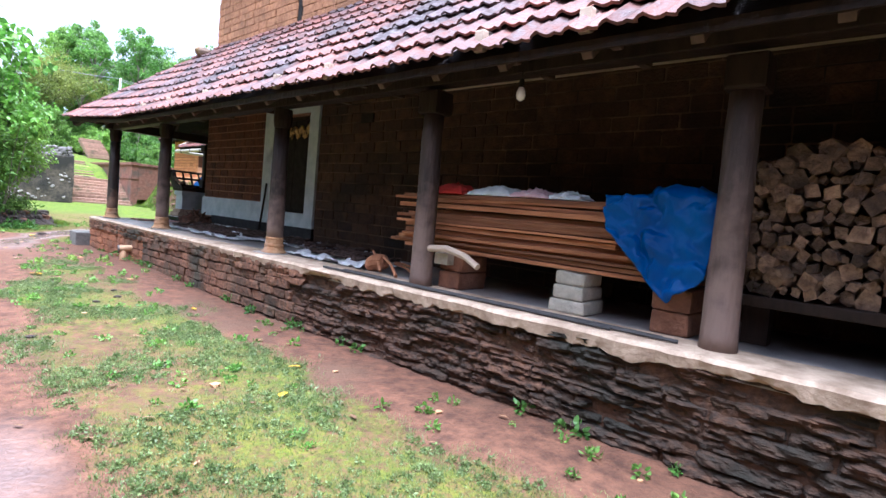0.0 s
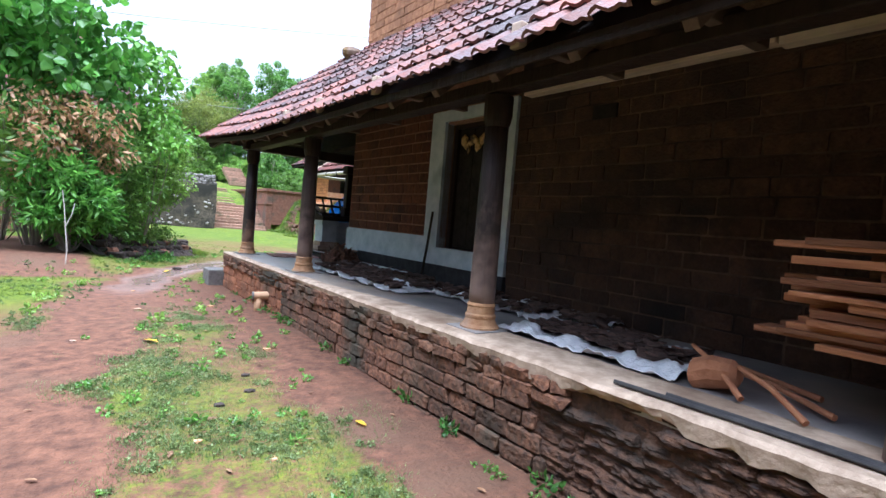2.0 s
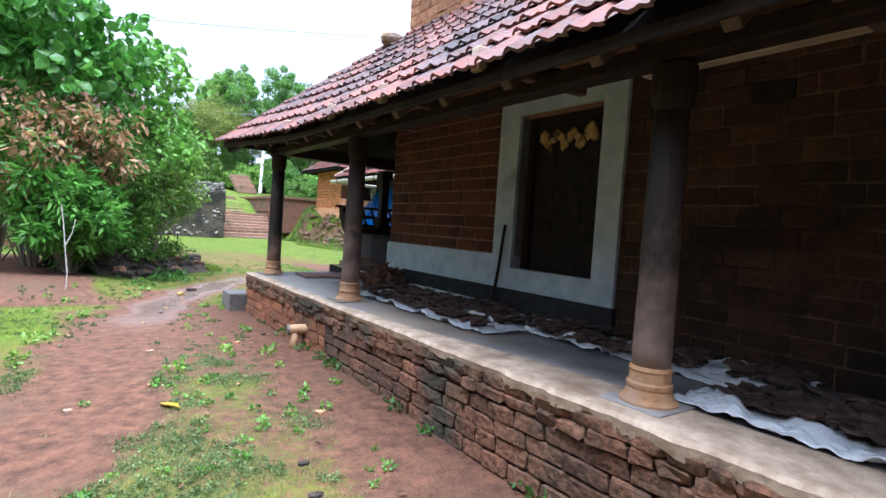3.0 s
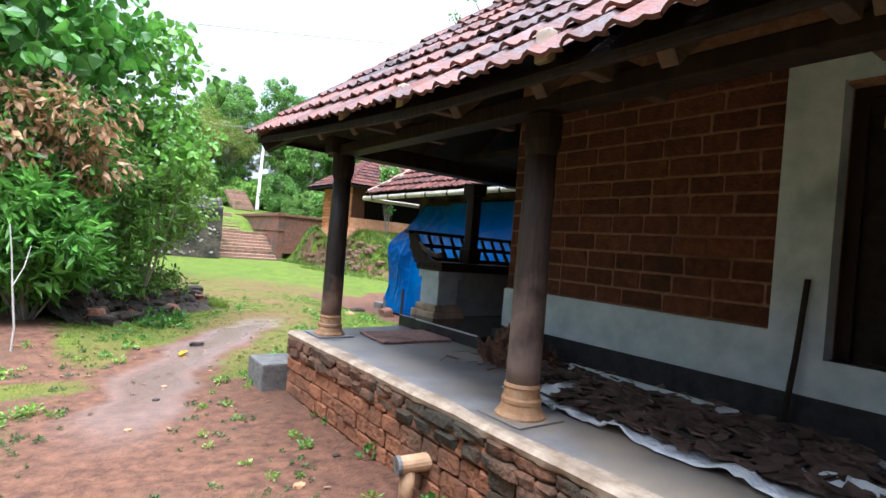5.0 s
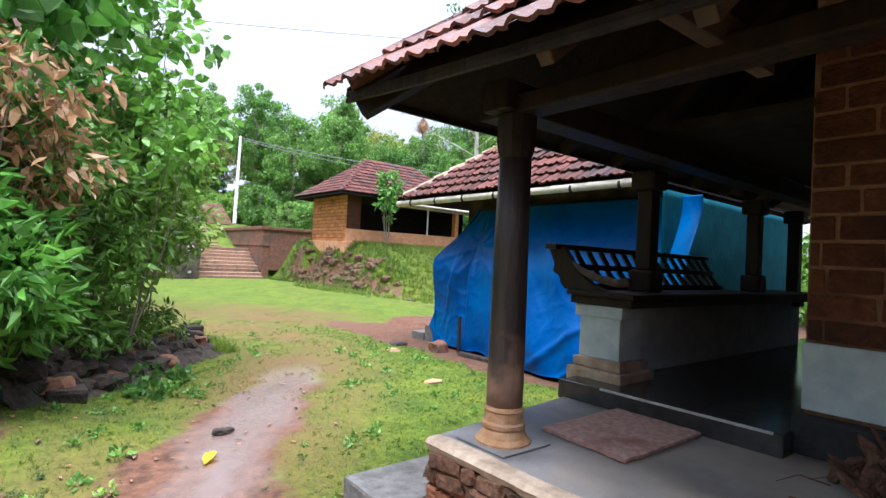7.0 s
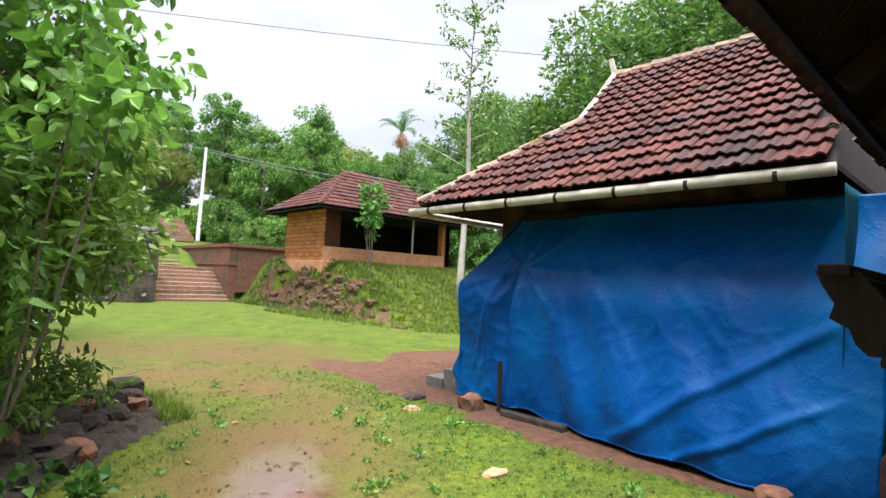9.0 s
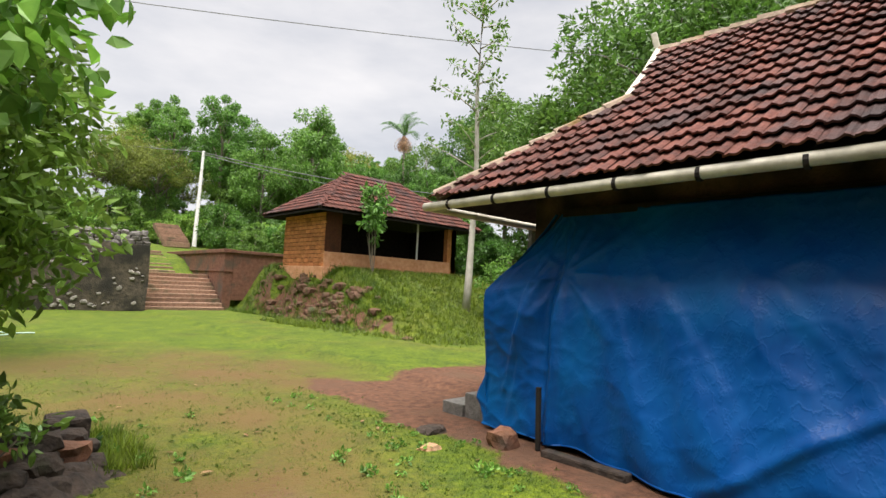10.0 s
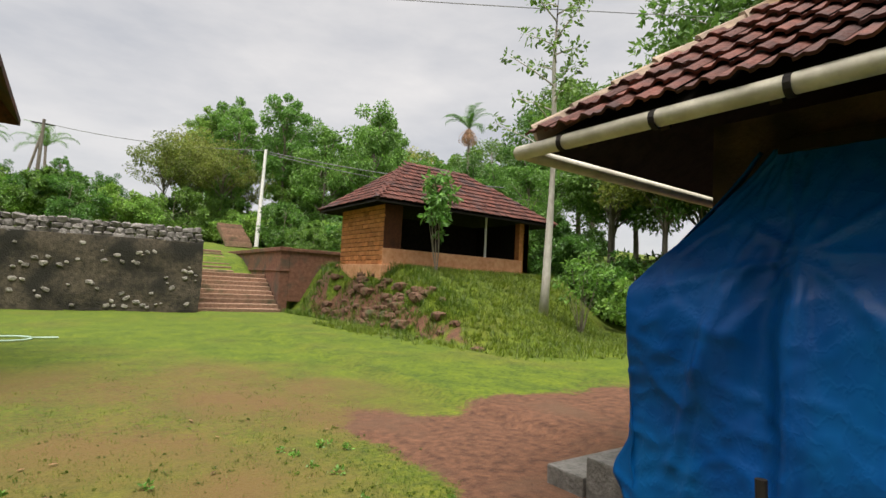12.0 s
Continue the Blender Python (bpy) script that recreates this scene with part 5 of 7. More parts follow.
def fold(s, z):
    """Outward push of the hanging sheet: tied folds near the end, long diagonal creases and small crumples."""
    d = 0.0
    c = s - 0.95
    d += 0.10 * math.exp(-(c / 0.07) ** 2) * (1 - 0.35 * z)
    d -= 0.13 * math.exp(-((c + 0.17) / 0.12) ** 2) * smooth01(0.1, 1.2, z) * smooth01(2.3, 1.3, z)
    d += 0.026 * math.sin(9 * (s - 0.55 * (2.4 - z))) * smooth01(1.0, 2.0, s) * (0.35 + 0.65 * smooth01(2.3, 0.6, z)) * math.exp(-((s - 2.2) / 1.6) ** 2)
    d += 0.035 * noise.noise(Vector((s * 0.9, z * 0.8, 2.0)))
    # long straight pulls running down from the ties
    for a, b, k, w, h in ((1.25, 2.3, 0.42, 0.05, 0.014), (1.5, 2.4, 0.75, 0.06, 0.012), (2.3, 2.4, 0.9, 0.08, 0.012), (4.5, 1.5, -1.35, 0.1, 0.045), (4.6, 0.9, -1.6, 0.07, 0.035), (0.75, 2.0, -0.3, 0.035, 0.03), (0.6, 2.1, -0.1, 0.03, 0.022)):
        q = (s - a - k * (b - z) + 0.05 * noise.noise(Vector((z * 1.5, a, 3)))) / w
        if b > z and abs(q) < 4:
            d += h * math.exp(-q * q) * smooth01(0.0, 0.3, b - z) * smooth01(2.2, 0.9, b - z)
    near = smooth01(1.6, 0.7, s)
    d += 0.016 * near * (1 - abs(noise.noise(Vector((s * 3.1 + z * 1.4, z * 3.3 - s, 11.0))))) ** 7 + 0.008 * near * (1 - abs(noise.noise(Vector((s * 8, z * 7 + s * 3, 5.0))))) ** 6
    rx_, rz_ = s - 0.95, z - 1.8
    rr = math.hypot(rx_, rz_)
    d += 0.04 * max(0.0, math.cos(9 * math.atan2(rz_, rx_) + 0.6)) ** 3 * math.exp(-rr / 0.75) * smooth01(0.0, 0.15, rr)
    d += 0.009 * (1 - abs(noise.noise(Vector((s * 1.3 + z * 0.9, z * 1.1 - s * 0.9, 1.0))))) ** 14 + 0.007 * (1 - abs(noise.noise(Vector((s * 4 - z * 2, z * 4 + s, 4.0))))) ** 9
    return d


def tarp_west(u, v):
    s, z = u * 4.65, 2.5 * v
    y = 5.33 - s
    x = 4.28 + 0.43 * smooth01(1.3, 2.5, z) - 0.28 * smooth01(0.8, 3.0, s) * smooth01(1.4, 0.1, z) - 0.10 * smooth01(1.0, 3.0, s)
    if s < 0.9:
        x -= 0.10 * (0.9 - s) * smooth01(0.4, 1.6, z) * smooth01(2.2, 1.5, z)
        y -= 0.68 * max(0.0, (z - 1.58) / 0.9) * (0.9 - s) / 0.9
    y += 0.13 * math.exp(-(s / 0.22) ** 2) * math.exp(-((z - 0.32) / 0.17) ** 2)
    edge = 0.06 * noise.noise(Vector((s * 2, 0, 7)))
    return (x - fold(s, z), y + 0.02 * noise.noise(Vector((s * 3, z * 2, 9))), (0.05 + edge) * (1 - v) + z)


def tarp_north(u, v):
    s, z = u * 3.2, 2.45 * v
    x = 4.26 + s + 0.43 * smooth01(1.3, 2.5, z) * (1 - u)
    y = 5.33 + 0.08 * math.sin(s * 2.2) + fold(s + 3, z) * 0.8 - 0.62 * max(0.0, (z - 1.58) / 0.9)
    if s < 0.15:
        y -= 0.02
    return (x, y, 0.05 + z)


def tarp_south(u, v):
    s, z = u * 4.4, 2.45 * v
    return (4.12 + s, 0.93 + 0.6 * fold(s + 5, z), 0.08 + z)


M_TARPTEAL = material("thin_teal_plastic_sheet", (0.003, 0.06, 0.085), (0.006, 0.1, 0.125), 3, (0.003, 0.045, 0.1), 1.0, 0.35, 0.85, 0.2, 16)
M_TARPTEAL.node_tree.nodes["Principled BSDF"].inputs["Specular IOR Level"].default_value = 0.1
sheet_west = cloth("tarpaulin", tarp_west, 190, 100, M_TARP, "creased blue plastic sheet hung from the eaves down to the ground", "tarpaulin", 0.004, "hanging sheets")
cloth("tarpaulin", tarp_north, 60, 40, M_TARP, "creased blue plastic sheet hung from the eaves down to the ground", "tarpaulin", 0.004, "hanging sheets")
cloth("tarpaulin", tarp_south, 50, 30, M_TARPTEAL, "thin teal plastic sheet hung along the side of the outbuilding", "tarpaulin", 0.004, "hanging sheets")
bm = bmesh.new()
tube(bm, [Vector(tarp_west(i / 60, 0.0)) + Vector((0, 0, 0.008)) for i in range(61)], 0.012, 0.012, 6)
part("hem", bm, M_TARP, sheet_west, "rolled hem along the lower edge")
bm = bmesh.new()
box(bm, 4.66, 4.72, 1.0, 4.6, 2.46, 2.54)
tagged(part("sheet_batten", bm, M_WOOD), "dark batten holding the sheet under the eaves", "batten")
bm = bmesh.new()
tube(bm, [(4.10, 4.42, 0.0), (4.12, 4.45, 0.62)], 0.03, 0.03)
tagged(part("post_stub", bm, M_BLACK), "dark post stub standing in front of the sheet", "post")
for x0, x1, y0, y1, z in ((4.42, 5.5, 5.84, 6.2, 0.14), (4.46, 5.5, 5.44, 5.84, 0.29)):
    bm = bmesh.new()
    box(bm, x0, x1, y0, y1, -0.1, z, 0.015)
    roughen(bm, 0.008, 4)
    tagged(part("stone_step", bm, M_STEPSTONE), "worn grey stone step beside the blue sheet", "step", "outbuilding steps")


def rock(x, y, z, rx, ry, rz, mat, label, seed, category="rock", group="", name="rock", sub=2):
    bm = bmesh.new()
    bmesh.ops.create_icosphere(bm, subdivisions=sub, radius=1.0)
    for v in bm.verts:
        n = v.co.normalized()
        k = 1 + 0.35 * noise.noise(n * 1.4 + Vector((seed * 3.1, 0, 0))) + 0.22 * noise.noise(n * 3.2 + Vector((0, seed * 2.0, 0)))
        q = Vector([math.copysign(abs(c) ** 0.75, c) for c in n]) * k
        v.co = Vector((x + q.x * rx, y + q.y * ry, z + q.z * rz))
    return tagged(part(name, bm, mat, None), label, category, group)


rock(3.92, 4.72, 0.06, 0.16, 0.14, 0.13, M_BRICKDARK, "reddish laterite stone at the foot of the blue sheet", 1)
rock(3.7, 1.3, 0.05, 0.13, 0.12, 0.1, M_BRICKDARK, "reddish laterite stone at the foot of the blue sheet", 2)
rock(3.62, 5.5, 0.02, 0.2, 0.12, 0.06, M_ROCK, "flat dark stone lying in the earth", 3)
rock(3.2, 5.05, 0.0, 0.14, 0.09, 0.05, M_STONEBASE, "flat ochre stone lying in the earth", 4)
rock(2.45, 3.0, 0.0, 0.12, 0.08, 0.03, M_STONEBASE, "flat ochre stone lying in the earth", 5)
bm = bmesh.new()
box(bm, 3.98, 4.1, 3.4, 4.3, -0.05, 0.06, 0.02)
roughen(bm, 0.02, 4)
tagged(part("foundation_stone", bm, M_ROCK), "dark low foundation stone under the sheet", "stone")

# ---- hut on the mound ----
HX0, HX1, HY0, HY1, HZ = 10.4, 17.7, 20.0, 23.6, 2.1
hut = empty("hut", (14.0, 21.8, HZ), "small open-fronted laterite hut with a hipped tile roof", "hut")
bpy.context.view_layer.update()
bm = bmesh.new()
box(bm, HX0 - 0.15, HX1 + 0.15, HY0 - 0.15, HY1 + 0.15, 0.9, HZ + 0.12, 0.03)
roughen(bm, 0.05, 1.5)
under("plinth", bm, M_PLASTER, hut, "eroded orange plinth")
bm = bmesh.new()
box(bm, HX0, HX0 + 0.3, HY0, HY1, HZ + 0.1, 4.45)
box(bm, HX0 + 0.3, HX0 + 0.75, HY0, HY0 + 0.28, HZ + 0.1, 4.45)
hut_wall = under("wall", bm, M_LATERITE, hut)
# inner walls in black: the open hut's interior shade put into their colour
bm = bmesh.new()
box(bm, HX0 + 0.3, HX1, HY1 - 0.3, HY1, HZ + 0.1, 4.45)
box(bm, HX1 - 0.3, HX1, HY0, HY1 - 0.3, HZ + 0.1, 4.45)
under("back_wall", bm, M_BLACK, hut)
bm = bmesh.new()
box(bm, HX1 - 0.55, HX1 + 0.01, HY0, HY0 + 0.28, HZ + 0.1, 4.45, 0.01)
under("pillar", bm, M_MUDBRICK, hut)
bm = bmesh.new()
box(bm, HX0 - 0.02, HX1 - 0.4, HY0 - 0.05, HY0 + 0.2, HZ + 0.1, HZ + 0.72, 0.02)
under("sill_wall", bm, M_PLASTER, hut, "low orange plastered front wall")
for x in (12.9, 15.3):
    bm = bmesh.new()
    tube(bm, [(x, HY0 + 0.1, HZ + 0.7), (x, HY0 + 0.1, 4.5)], 0.05, 0.05)
    under("post", bm, M_POLE if x > 14 else M_WOOD, hut)
HE = (HX0 - 0.75, HX1 + 0.9, HY0 - 0.75, HY1 + 0.75, 4.42)
HR = (12.3, 15.6, 21.8, 6.42)
bm = bmesh.new()
A, B_, C_, D_ = (HE[0], HE[2], HE[4]), (HE[1], HE[2], HE[4]), (HE[1], HE[3], HE[4]), (HE[0], HE[3], HE[4])
P_, Q_ = (HR[0], HR[2], HR[3]), (HR[1], HR[2], HR[3])
for quad in ((A, B_, Q_, P_), (D_, A, P_), (B_, C_, Q_), (C_, D_, P_, Q_)):
    slab(bm, quad, 0.06)
bmesh.ops.recalc_face_normals(bm, faces=bm.faces)
# black underside paints in the shade below the hut's eaves
roof_hut = under("roof", bm, M_BLACK, hut, "hipped roof of weathered red tiles")
for a, b in ((A, P_), (D_, P_), (B_, Q_), (P_, Q_)):
    bm = bmesh.new()
    tube(bm, [Vector(a) + Vector((0, 0, 0.03)), Vector(b) + Vector((0, 0, 0.03))], 0.075, 0.075, 8)
    under("ridge_cap", bm, M_TILEDARK, hut)

# ---- retaining walls and stairs at the end of the lawn ----
ang = math.atan(0.16)
m_wall = Matrix.Translation((5.47, 25.7, 0)) @ Matrix.Rotation(math.pi - ang, 4, "Z")
bm = bmesh.new()
box(bm, 0, 24, -0.6, 0, -0.4, 2.75, 0.02, m_wall)
bmesh.ops.subdivide_edges(bm, edges=list(bm.edges), cuts=12, use_grid_fill=True)
roughen(bm, 0.05, 1.1)
wall_rubble = tagged(part("retaining_wall", bm, M_WALLROCK), "tall mossy rubble retaining wall behind the lawn", "wall", kind="structure")
# pale stones bedded in its face and dry stones on its top
STONES = [brick_mesh("stone", i, M_PALESTONE, 0.22, 0.1) for i in range(5)]
rnd = random.Random(21)
for i in range(150):
    a, z = rnd.uniform(0.1, 13), rnd.uniform(0.1, 2.6)
    if noise.noise(Vector((a * 0.5, z * 0.8, 4))) < -0.1 and z > 0.4:
        continue
    ob = new("stone", STONES[i % 5])
    ob.parent = wall_rubble
    s = rnd.uniform(0.05, 0.14)
    ob.matrix_world = m_wall @ Matrix.Translation((a, -0.005, z)) @ Euler((0, rnd.uniform(-0.6, 0.6), 0)).to_matrix().to_4x4() @ Matrix.Diagonal((s * 1.7, 0.09, s * 1.1, 1))
M_DRYSTONE = material("dry_grey_stones", (0.10, 0.09, 0.08), (0.24, 0.22, 0.2), 9, (0.07, 0.065, 0.055), 2, 0.35, 0.92, 0.6, vary=0.35)
DRY = [brick_mesh("coping_stone", 40 + i, M_DRYSTONE, 0.22, 0.1) for i in range(5)]
i = 0
for row in range(3):
    a = rnd.uniform(0.0, 0.2)
    while a < 14:
        w = rnd.uniform(0.22, 0.46)
        ob = new("coping_stone", DRY[i % 5])
        ob.parent = wall_rubble
        ob.matrix_world = m_wall @ Matrix.Translation((a + w / 2, -0.2 - 0.04 * row, 2.8 + row * 0.21 + rnd.uniform(-0.03, 0.03))) @ Euler((rnd.uniform(-0.15, 0.15), rnd.uniform(-0.15, 0.15), rnd.uniform(-0.2, 0.2))).to_matrix().to_4x4() @ Matrix.Diagonal((w, 0.36, rnd.uniform(0.19, 0.27), 1))
        a += w * 0.97
        i += 1
M_OLDRED = material("weathered_red_plaster", (0.13, 0.055, 0.035), (0.24, 0.11, 0.07), 6, (0.09, 0.07, 0.05), 1.1, 0.45, 0.93, 0.4)
bm = bmesh.new()
box(bm, 8.85, 9.25, 26.5, 37.5, -0.4, 2.75, 0.02)
box(bm, 9.25, 16.0, 26.5, 26.9, 0.5, 2.75, 0.02)
box(bm, 8.78, 9.3, 26.42, 37.5, 2.75, 2.93, 0.02)
box(bm, 9.3, 16.0, 26.42, 26.98, 2.75, 2.9, 0.02)
box(bm, 8.81, 9.27, 26.46, 37.5, 1.85, 1.93, 0.01)
bmesh.ops.recalc_face_normals(bm, faces=bm.faces)
tagged(part("stair_wall", bm, M_OLDRED), "weathered red plastered wall beside the stairs", "wall", kind="structure")
M_STAIR = material("mossy_laterite_step", (0.20, 0.12, 0.08), (0.34, 0.21, 0.14), 9, (0.1, 0.09, 0.05), 1.6, 0.4, 0.93, 0.6, vary=0.2)


def stairs(x0, x1, y0, z0, count, rise, run, label):
    st = empty("stairs", ((x0 + x1) / 2, y0, z0), label, "stairs", "garden stairs")
    w = (x1 - x0) / 2
    for i in range(count):
        bm = bmesh.new()
        box(bm, -w, w, i * run, (i + 1) * run + 0.12, i * rise - 0.2, (i + 1) * rise, 0.03)
        roughen(bm, 0.025, 2.5)
        part("step", bm, M_STAIR, st)


stairs(5.5, 8.82, 26.0, 0.0, 9, 0.185, 0.31, "broad mossy laterite stairs up from the lawn")
stairs(6.2, 8.0, 31.0, 1.62, 7, 0.18, 0.5, "narrow grassy laterite stairs to the upper terrace")
stairs(9.4, 11.0, 39.0, 3.6, 9, 0.17, 0.35, "far laterite stairs up the hillside")

# ---- poles and wires ----
pole = empty("utility_pole", (11.77, 40.74, 3.6), "slender white concrete utility pole carrying wires", "utility pole", "utility poles")
bm = bmesh.new()
tube(bm, [(0, 0, 0), (0.78, 2.1, 7.45)], 0.15, 0.1, 8)
part("shaft", bm, M_POLE, pole)
bm = bmesh.new()
beam(bm, (0.45, 2.0, 7.2), (1.1, 2.2, 7.2), 0.05, 0.06)
part("cross_arm", bm, M_BLACK, pole)
pole = empty("utility_pole", (-1.7, 60.0, 6.2), "distant grey utility pole with a strut", "utility pole", "utility poles")
bm = bmesh.new()
tube(bm, [(0, 0, 0), (0.2, 0, 8.0)], 0.17, 0.12, 8)
part("shaft", bm, M_BARK, pole)
bm = bmesh.new()
tube(bm, [(-1.2, 0, 0), (0.15, 0, 6.8)], 0.12, 0.1, 8)
part("strut", bm, M_BARK, pole)
bm = bmesh.new()
beam(bm, (-0.7, 0, 7.6), (1.0, 0, 7.6), 0.1, 0.1)
part("cross_arm", bm, M_BLACK, pole)
M_WIRE = material("grey_wire", (0.2, 0.2, 0.2), (0.3, 0.3, 0.3), 5, None, rough=0.6, bump=0)


def wire(a, b, sag, r):
    bm = bmesh.new()
    a, b = Vector(a), Vector(b)
    tube(bm, [a.lerp(b, t / 14) - Vector((0, 0, sag * 4 * (t / 14) * (1 - t / 14))) for t in range(15)], r, r, 5)
    tagged(part("overhead_wire", bm, M_WIRE), "thin grey overhead wire sagging between poles", "wire", "overhead wires")


wire((12.5, 42.8, 10.95), (30.0, 20.0, 7.4), 0.7, 0.03)
wire((12.5, 42.8, 10.8), (34.0, 24.0, 7.6), 0.8, 0.03)
wire((-1.5, 60.0, 13.9), (12.5, 42.8, 11.0), 0.5, 0.03)
wire((-10.0, 30.6, 11.5), (29.0, 8.7, 13.2), 0.6, 0.016)

# ---- neighbouring house behind the shrubs ----
nb = empty("neighbour_house", (-5.0, 13.7, 0.0), "neighbouring house with dark tiled hip roof behind the shrubs", "house")
bpy.context.view_layer.update()
bm = bmesh.new()
box(bm, -9.0, -3.6, 12.4, 15.4, -0.2, 5.6)
under("wall", bm, M_MORTAR, nb)
bm = bmesh.new()
E4 = [(0.17, 11.4, 4.3), (0.17, 16.0, 4.3), (-10.2, 16.0, 4.3), (-10.2, 11.4, 4.3)]
R2 = [(-2.4, 13.7, 7.4), (-7.6, 13.7, 7.4)]
for quad in ((E4[3], E4[0], R2[0], R2[1]), (E4[0], E4[1], R2[0]), (E4[1], E4[2], R2[1], R2[0]), (E4[2], E4[3], R2[1])):
    slab(bm, quad, 0.12)
bmesh.ops.recalc_face_normals(bm, faces=bm.faces)
roof_nb = under("roof", bm, M_TILEDARK, nb, "steep dark tiled roof")


# ---- plants ----
def leaf_cloud(centres, spread, count, size, rng, droop=0.3, narrow=0.45, shell=0.0):
    """Leaf blades of four corners, folded along the middle, scattered round the clump centres. Returns points and faces."""
    centres = np.asarray(centres, float)
    spread = np.asarray(spread, float)
    idx = rng.integers(0, len(centres), count)
    d = rng.normal(size=(count, 3))
    d /= np.linalg.norm(d, axis=1)[:, None]
    rad = rng.random(count) ** (1 / 3) * (1 - shell) + shell
    sp = spread[idx] if spread.ndim == 2 else np.tile(spread, (count, 1))
    p = centres[idx] + d * rad[:, None] * sp
    a = d * 0.7 + rng.normal(size=(count, 3)) * 0.6
    a[:, 2] -= droop
    a /= np.linalg.norm(a, axis=1)[:, None]
    b = np.cross(a, rng.normal(size=(count, 3)))
    b /= np.linalg.norm(b, axis=1)[:, None] + 1e-9
    n = np.cross(a, b)
    s = size * (0.6 + 0.8 * rng.random(count))[:, None]
    tip = p + a * s - n * s * 0.12
    l1, r1 = p + a * s * 0.3 + b * s * narrow * 0.48 + n * s * 0.05, p + a * s * 0.3 - b * s * narrow * 0.48 + n * s * 0.05
    if size > 0.2 and count > 3500:
        v = np.stack([p, l1, tip, r1], 1).reshape(-1, 3)
        return v, np.arange(count * 4).reshape(-1, 4)
    l2, r2 = p + a * s * 0.68 + b * s * narrow * 0.4 + n * s * 0.03, p + a * s * 0.68 - b * s * narrow * 0.4 + n * s * 0.03
    v = np.stack([p, l1, l2, tip, r2, r1], 1).reshape(-1, 3)
    f = np.arange(count * 6).reshape(-1, 6)
    return v, f


def mesh_from(name, v, f, mat):
    me = bpy.data.meshes.new(name)
    me.from_pydata([tuple(p) for p in v.tolist()], [], [tuple(q) for q in f.tolist()])
    me.materials.append(mat)
    return me


def limbs(bm, top, crown, rng, count, r0, base=0.35):
    """A trunk and limbs that reach to the clump centres."""
    h = top
    lean = rng.normal(size=2) * 0.04 * h
    pts = [Vector((lean[0] * t * t + 0.05 * math.sin(3 * t), lean[1] * t * t, h * t)) for t in np.linspace(0, 1, 7)]
    tube(bm, pts, r0, r0 * 0.25, 8)
    for i in rng.choice(len(crown), min(count, len(crown)), replace=False):
        c = Vector(crown[i])
        t = min(0.95, max(base, (c.z / h) - 0.22))
        k = int(t * 6)
        a = pts[k].lerp(pts[min(6, k + 1)], t * 6 - k)
        mid = a.lerp(c, 0.5) + Vector((0, 0, 0.08 * (c - a).length))
        tube(bm, [a, mid, c], r0 * 0.38, r0 * 0.08, 5)


def make_tree(label, h, crown_r, crown_z, crown_h, clumps, leaves, size, mat, seed, bark=None, r0=None, droop=0.3, category="tree", group="hillside trees", clump_r=0.25, name="tree", narrow=0.5):
    rng = np.random.default_rng(seed)
    d = rng.normal(size=(clumps, 3))
    d /= np.linalg.norm(d, axis=1)[:, None]
    rad = 0.35 + 0.65 * rng.random(clumps) ** 0.5
    c = d * rad[:, None] * np.array([crown_r, crown_r, crown_h / 2])
    c[:, 2] += crown_z
    t = empty(name, (0, 0, -300), label, category, group)
    bm = bmesh.new()
    limbs(bm, min(h * 0.92, crown_z + crown_h * 0.3), c, rng, 14, r0 or h * 0.016)
    part("trunk", bm, bark or M_BARK, t, smooth=True)
    sp = np.repeat((crown_r * clump_r * (0.6 + 0.8 * rng.random(clumps)))[:, None], 3, 1) * np.array([1, 1, 0.75])
    v, f = leaf_cloud(c, sp, leaves, size, rng, droop, narrow)
    ob = new("crown", mesh_from("crown", v, f, mat))
    ob.parent = t
    return t


def plant_copies(src, places, seed):
    rnd = random.Random(seed)
    for x, y, s in places:
        copy_thing(src, Matrix.Translation((x, y, height(x, y) - 0.1)) @ Matrix.Rotation(rnd.uniform(0, 6.28), 4, "Z") @ Matrix.Diagonal((s, s, s * rnd.uniform(0.92, 1.1), 1)))


def drop_source(src):
    for o in (*src.children_recursive, src):
        bpy.data.objects.remove(o)


kinds = [
    make_tree("broad leafy green tree on the hillside", 11, 3.4, 7.6, 6.5, 60, 12000, 0.24, M_LEAFDARK, 1),
    make_tree("tall slender green tree on the hillside", 14, 2.3, 9.6, 8.5, 50, 9500, 0.23, M_LEAF, 2),
    make_tree("olive-leaved tree with an open crown", 11, 3.2, 8.0, 5.0, 44, 7500, 0.21, M_LEAFOLIVE, 3, r0=0.16),
    make_tree("tree thickly hung with green creepers", 11.5, 2.6, 6.2, 10.5, 70, 13000, 0.24, M_LEAF, 4, droop=0.9),
    make_tree("dark evergreen tree with dense foliage", 13, 3.6, 8.6, 8.0, 80, 15000, 0.24, M_LEAFDARK, 5),
]
rnd = random.Random(77)
spots = [[] for _ in kinds]
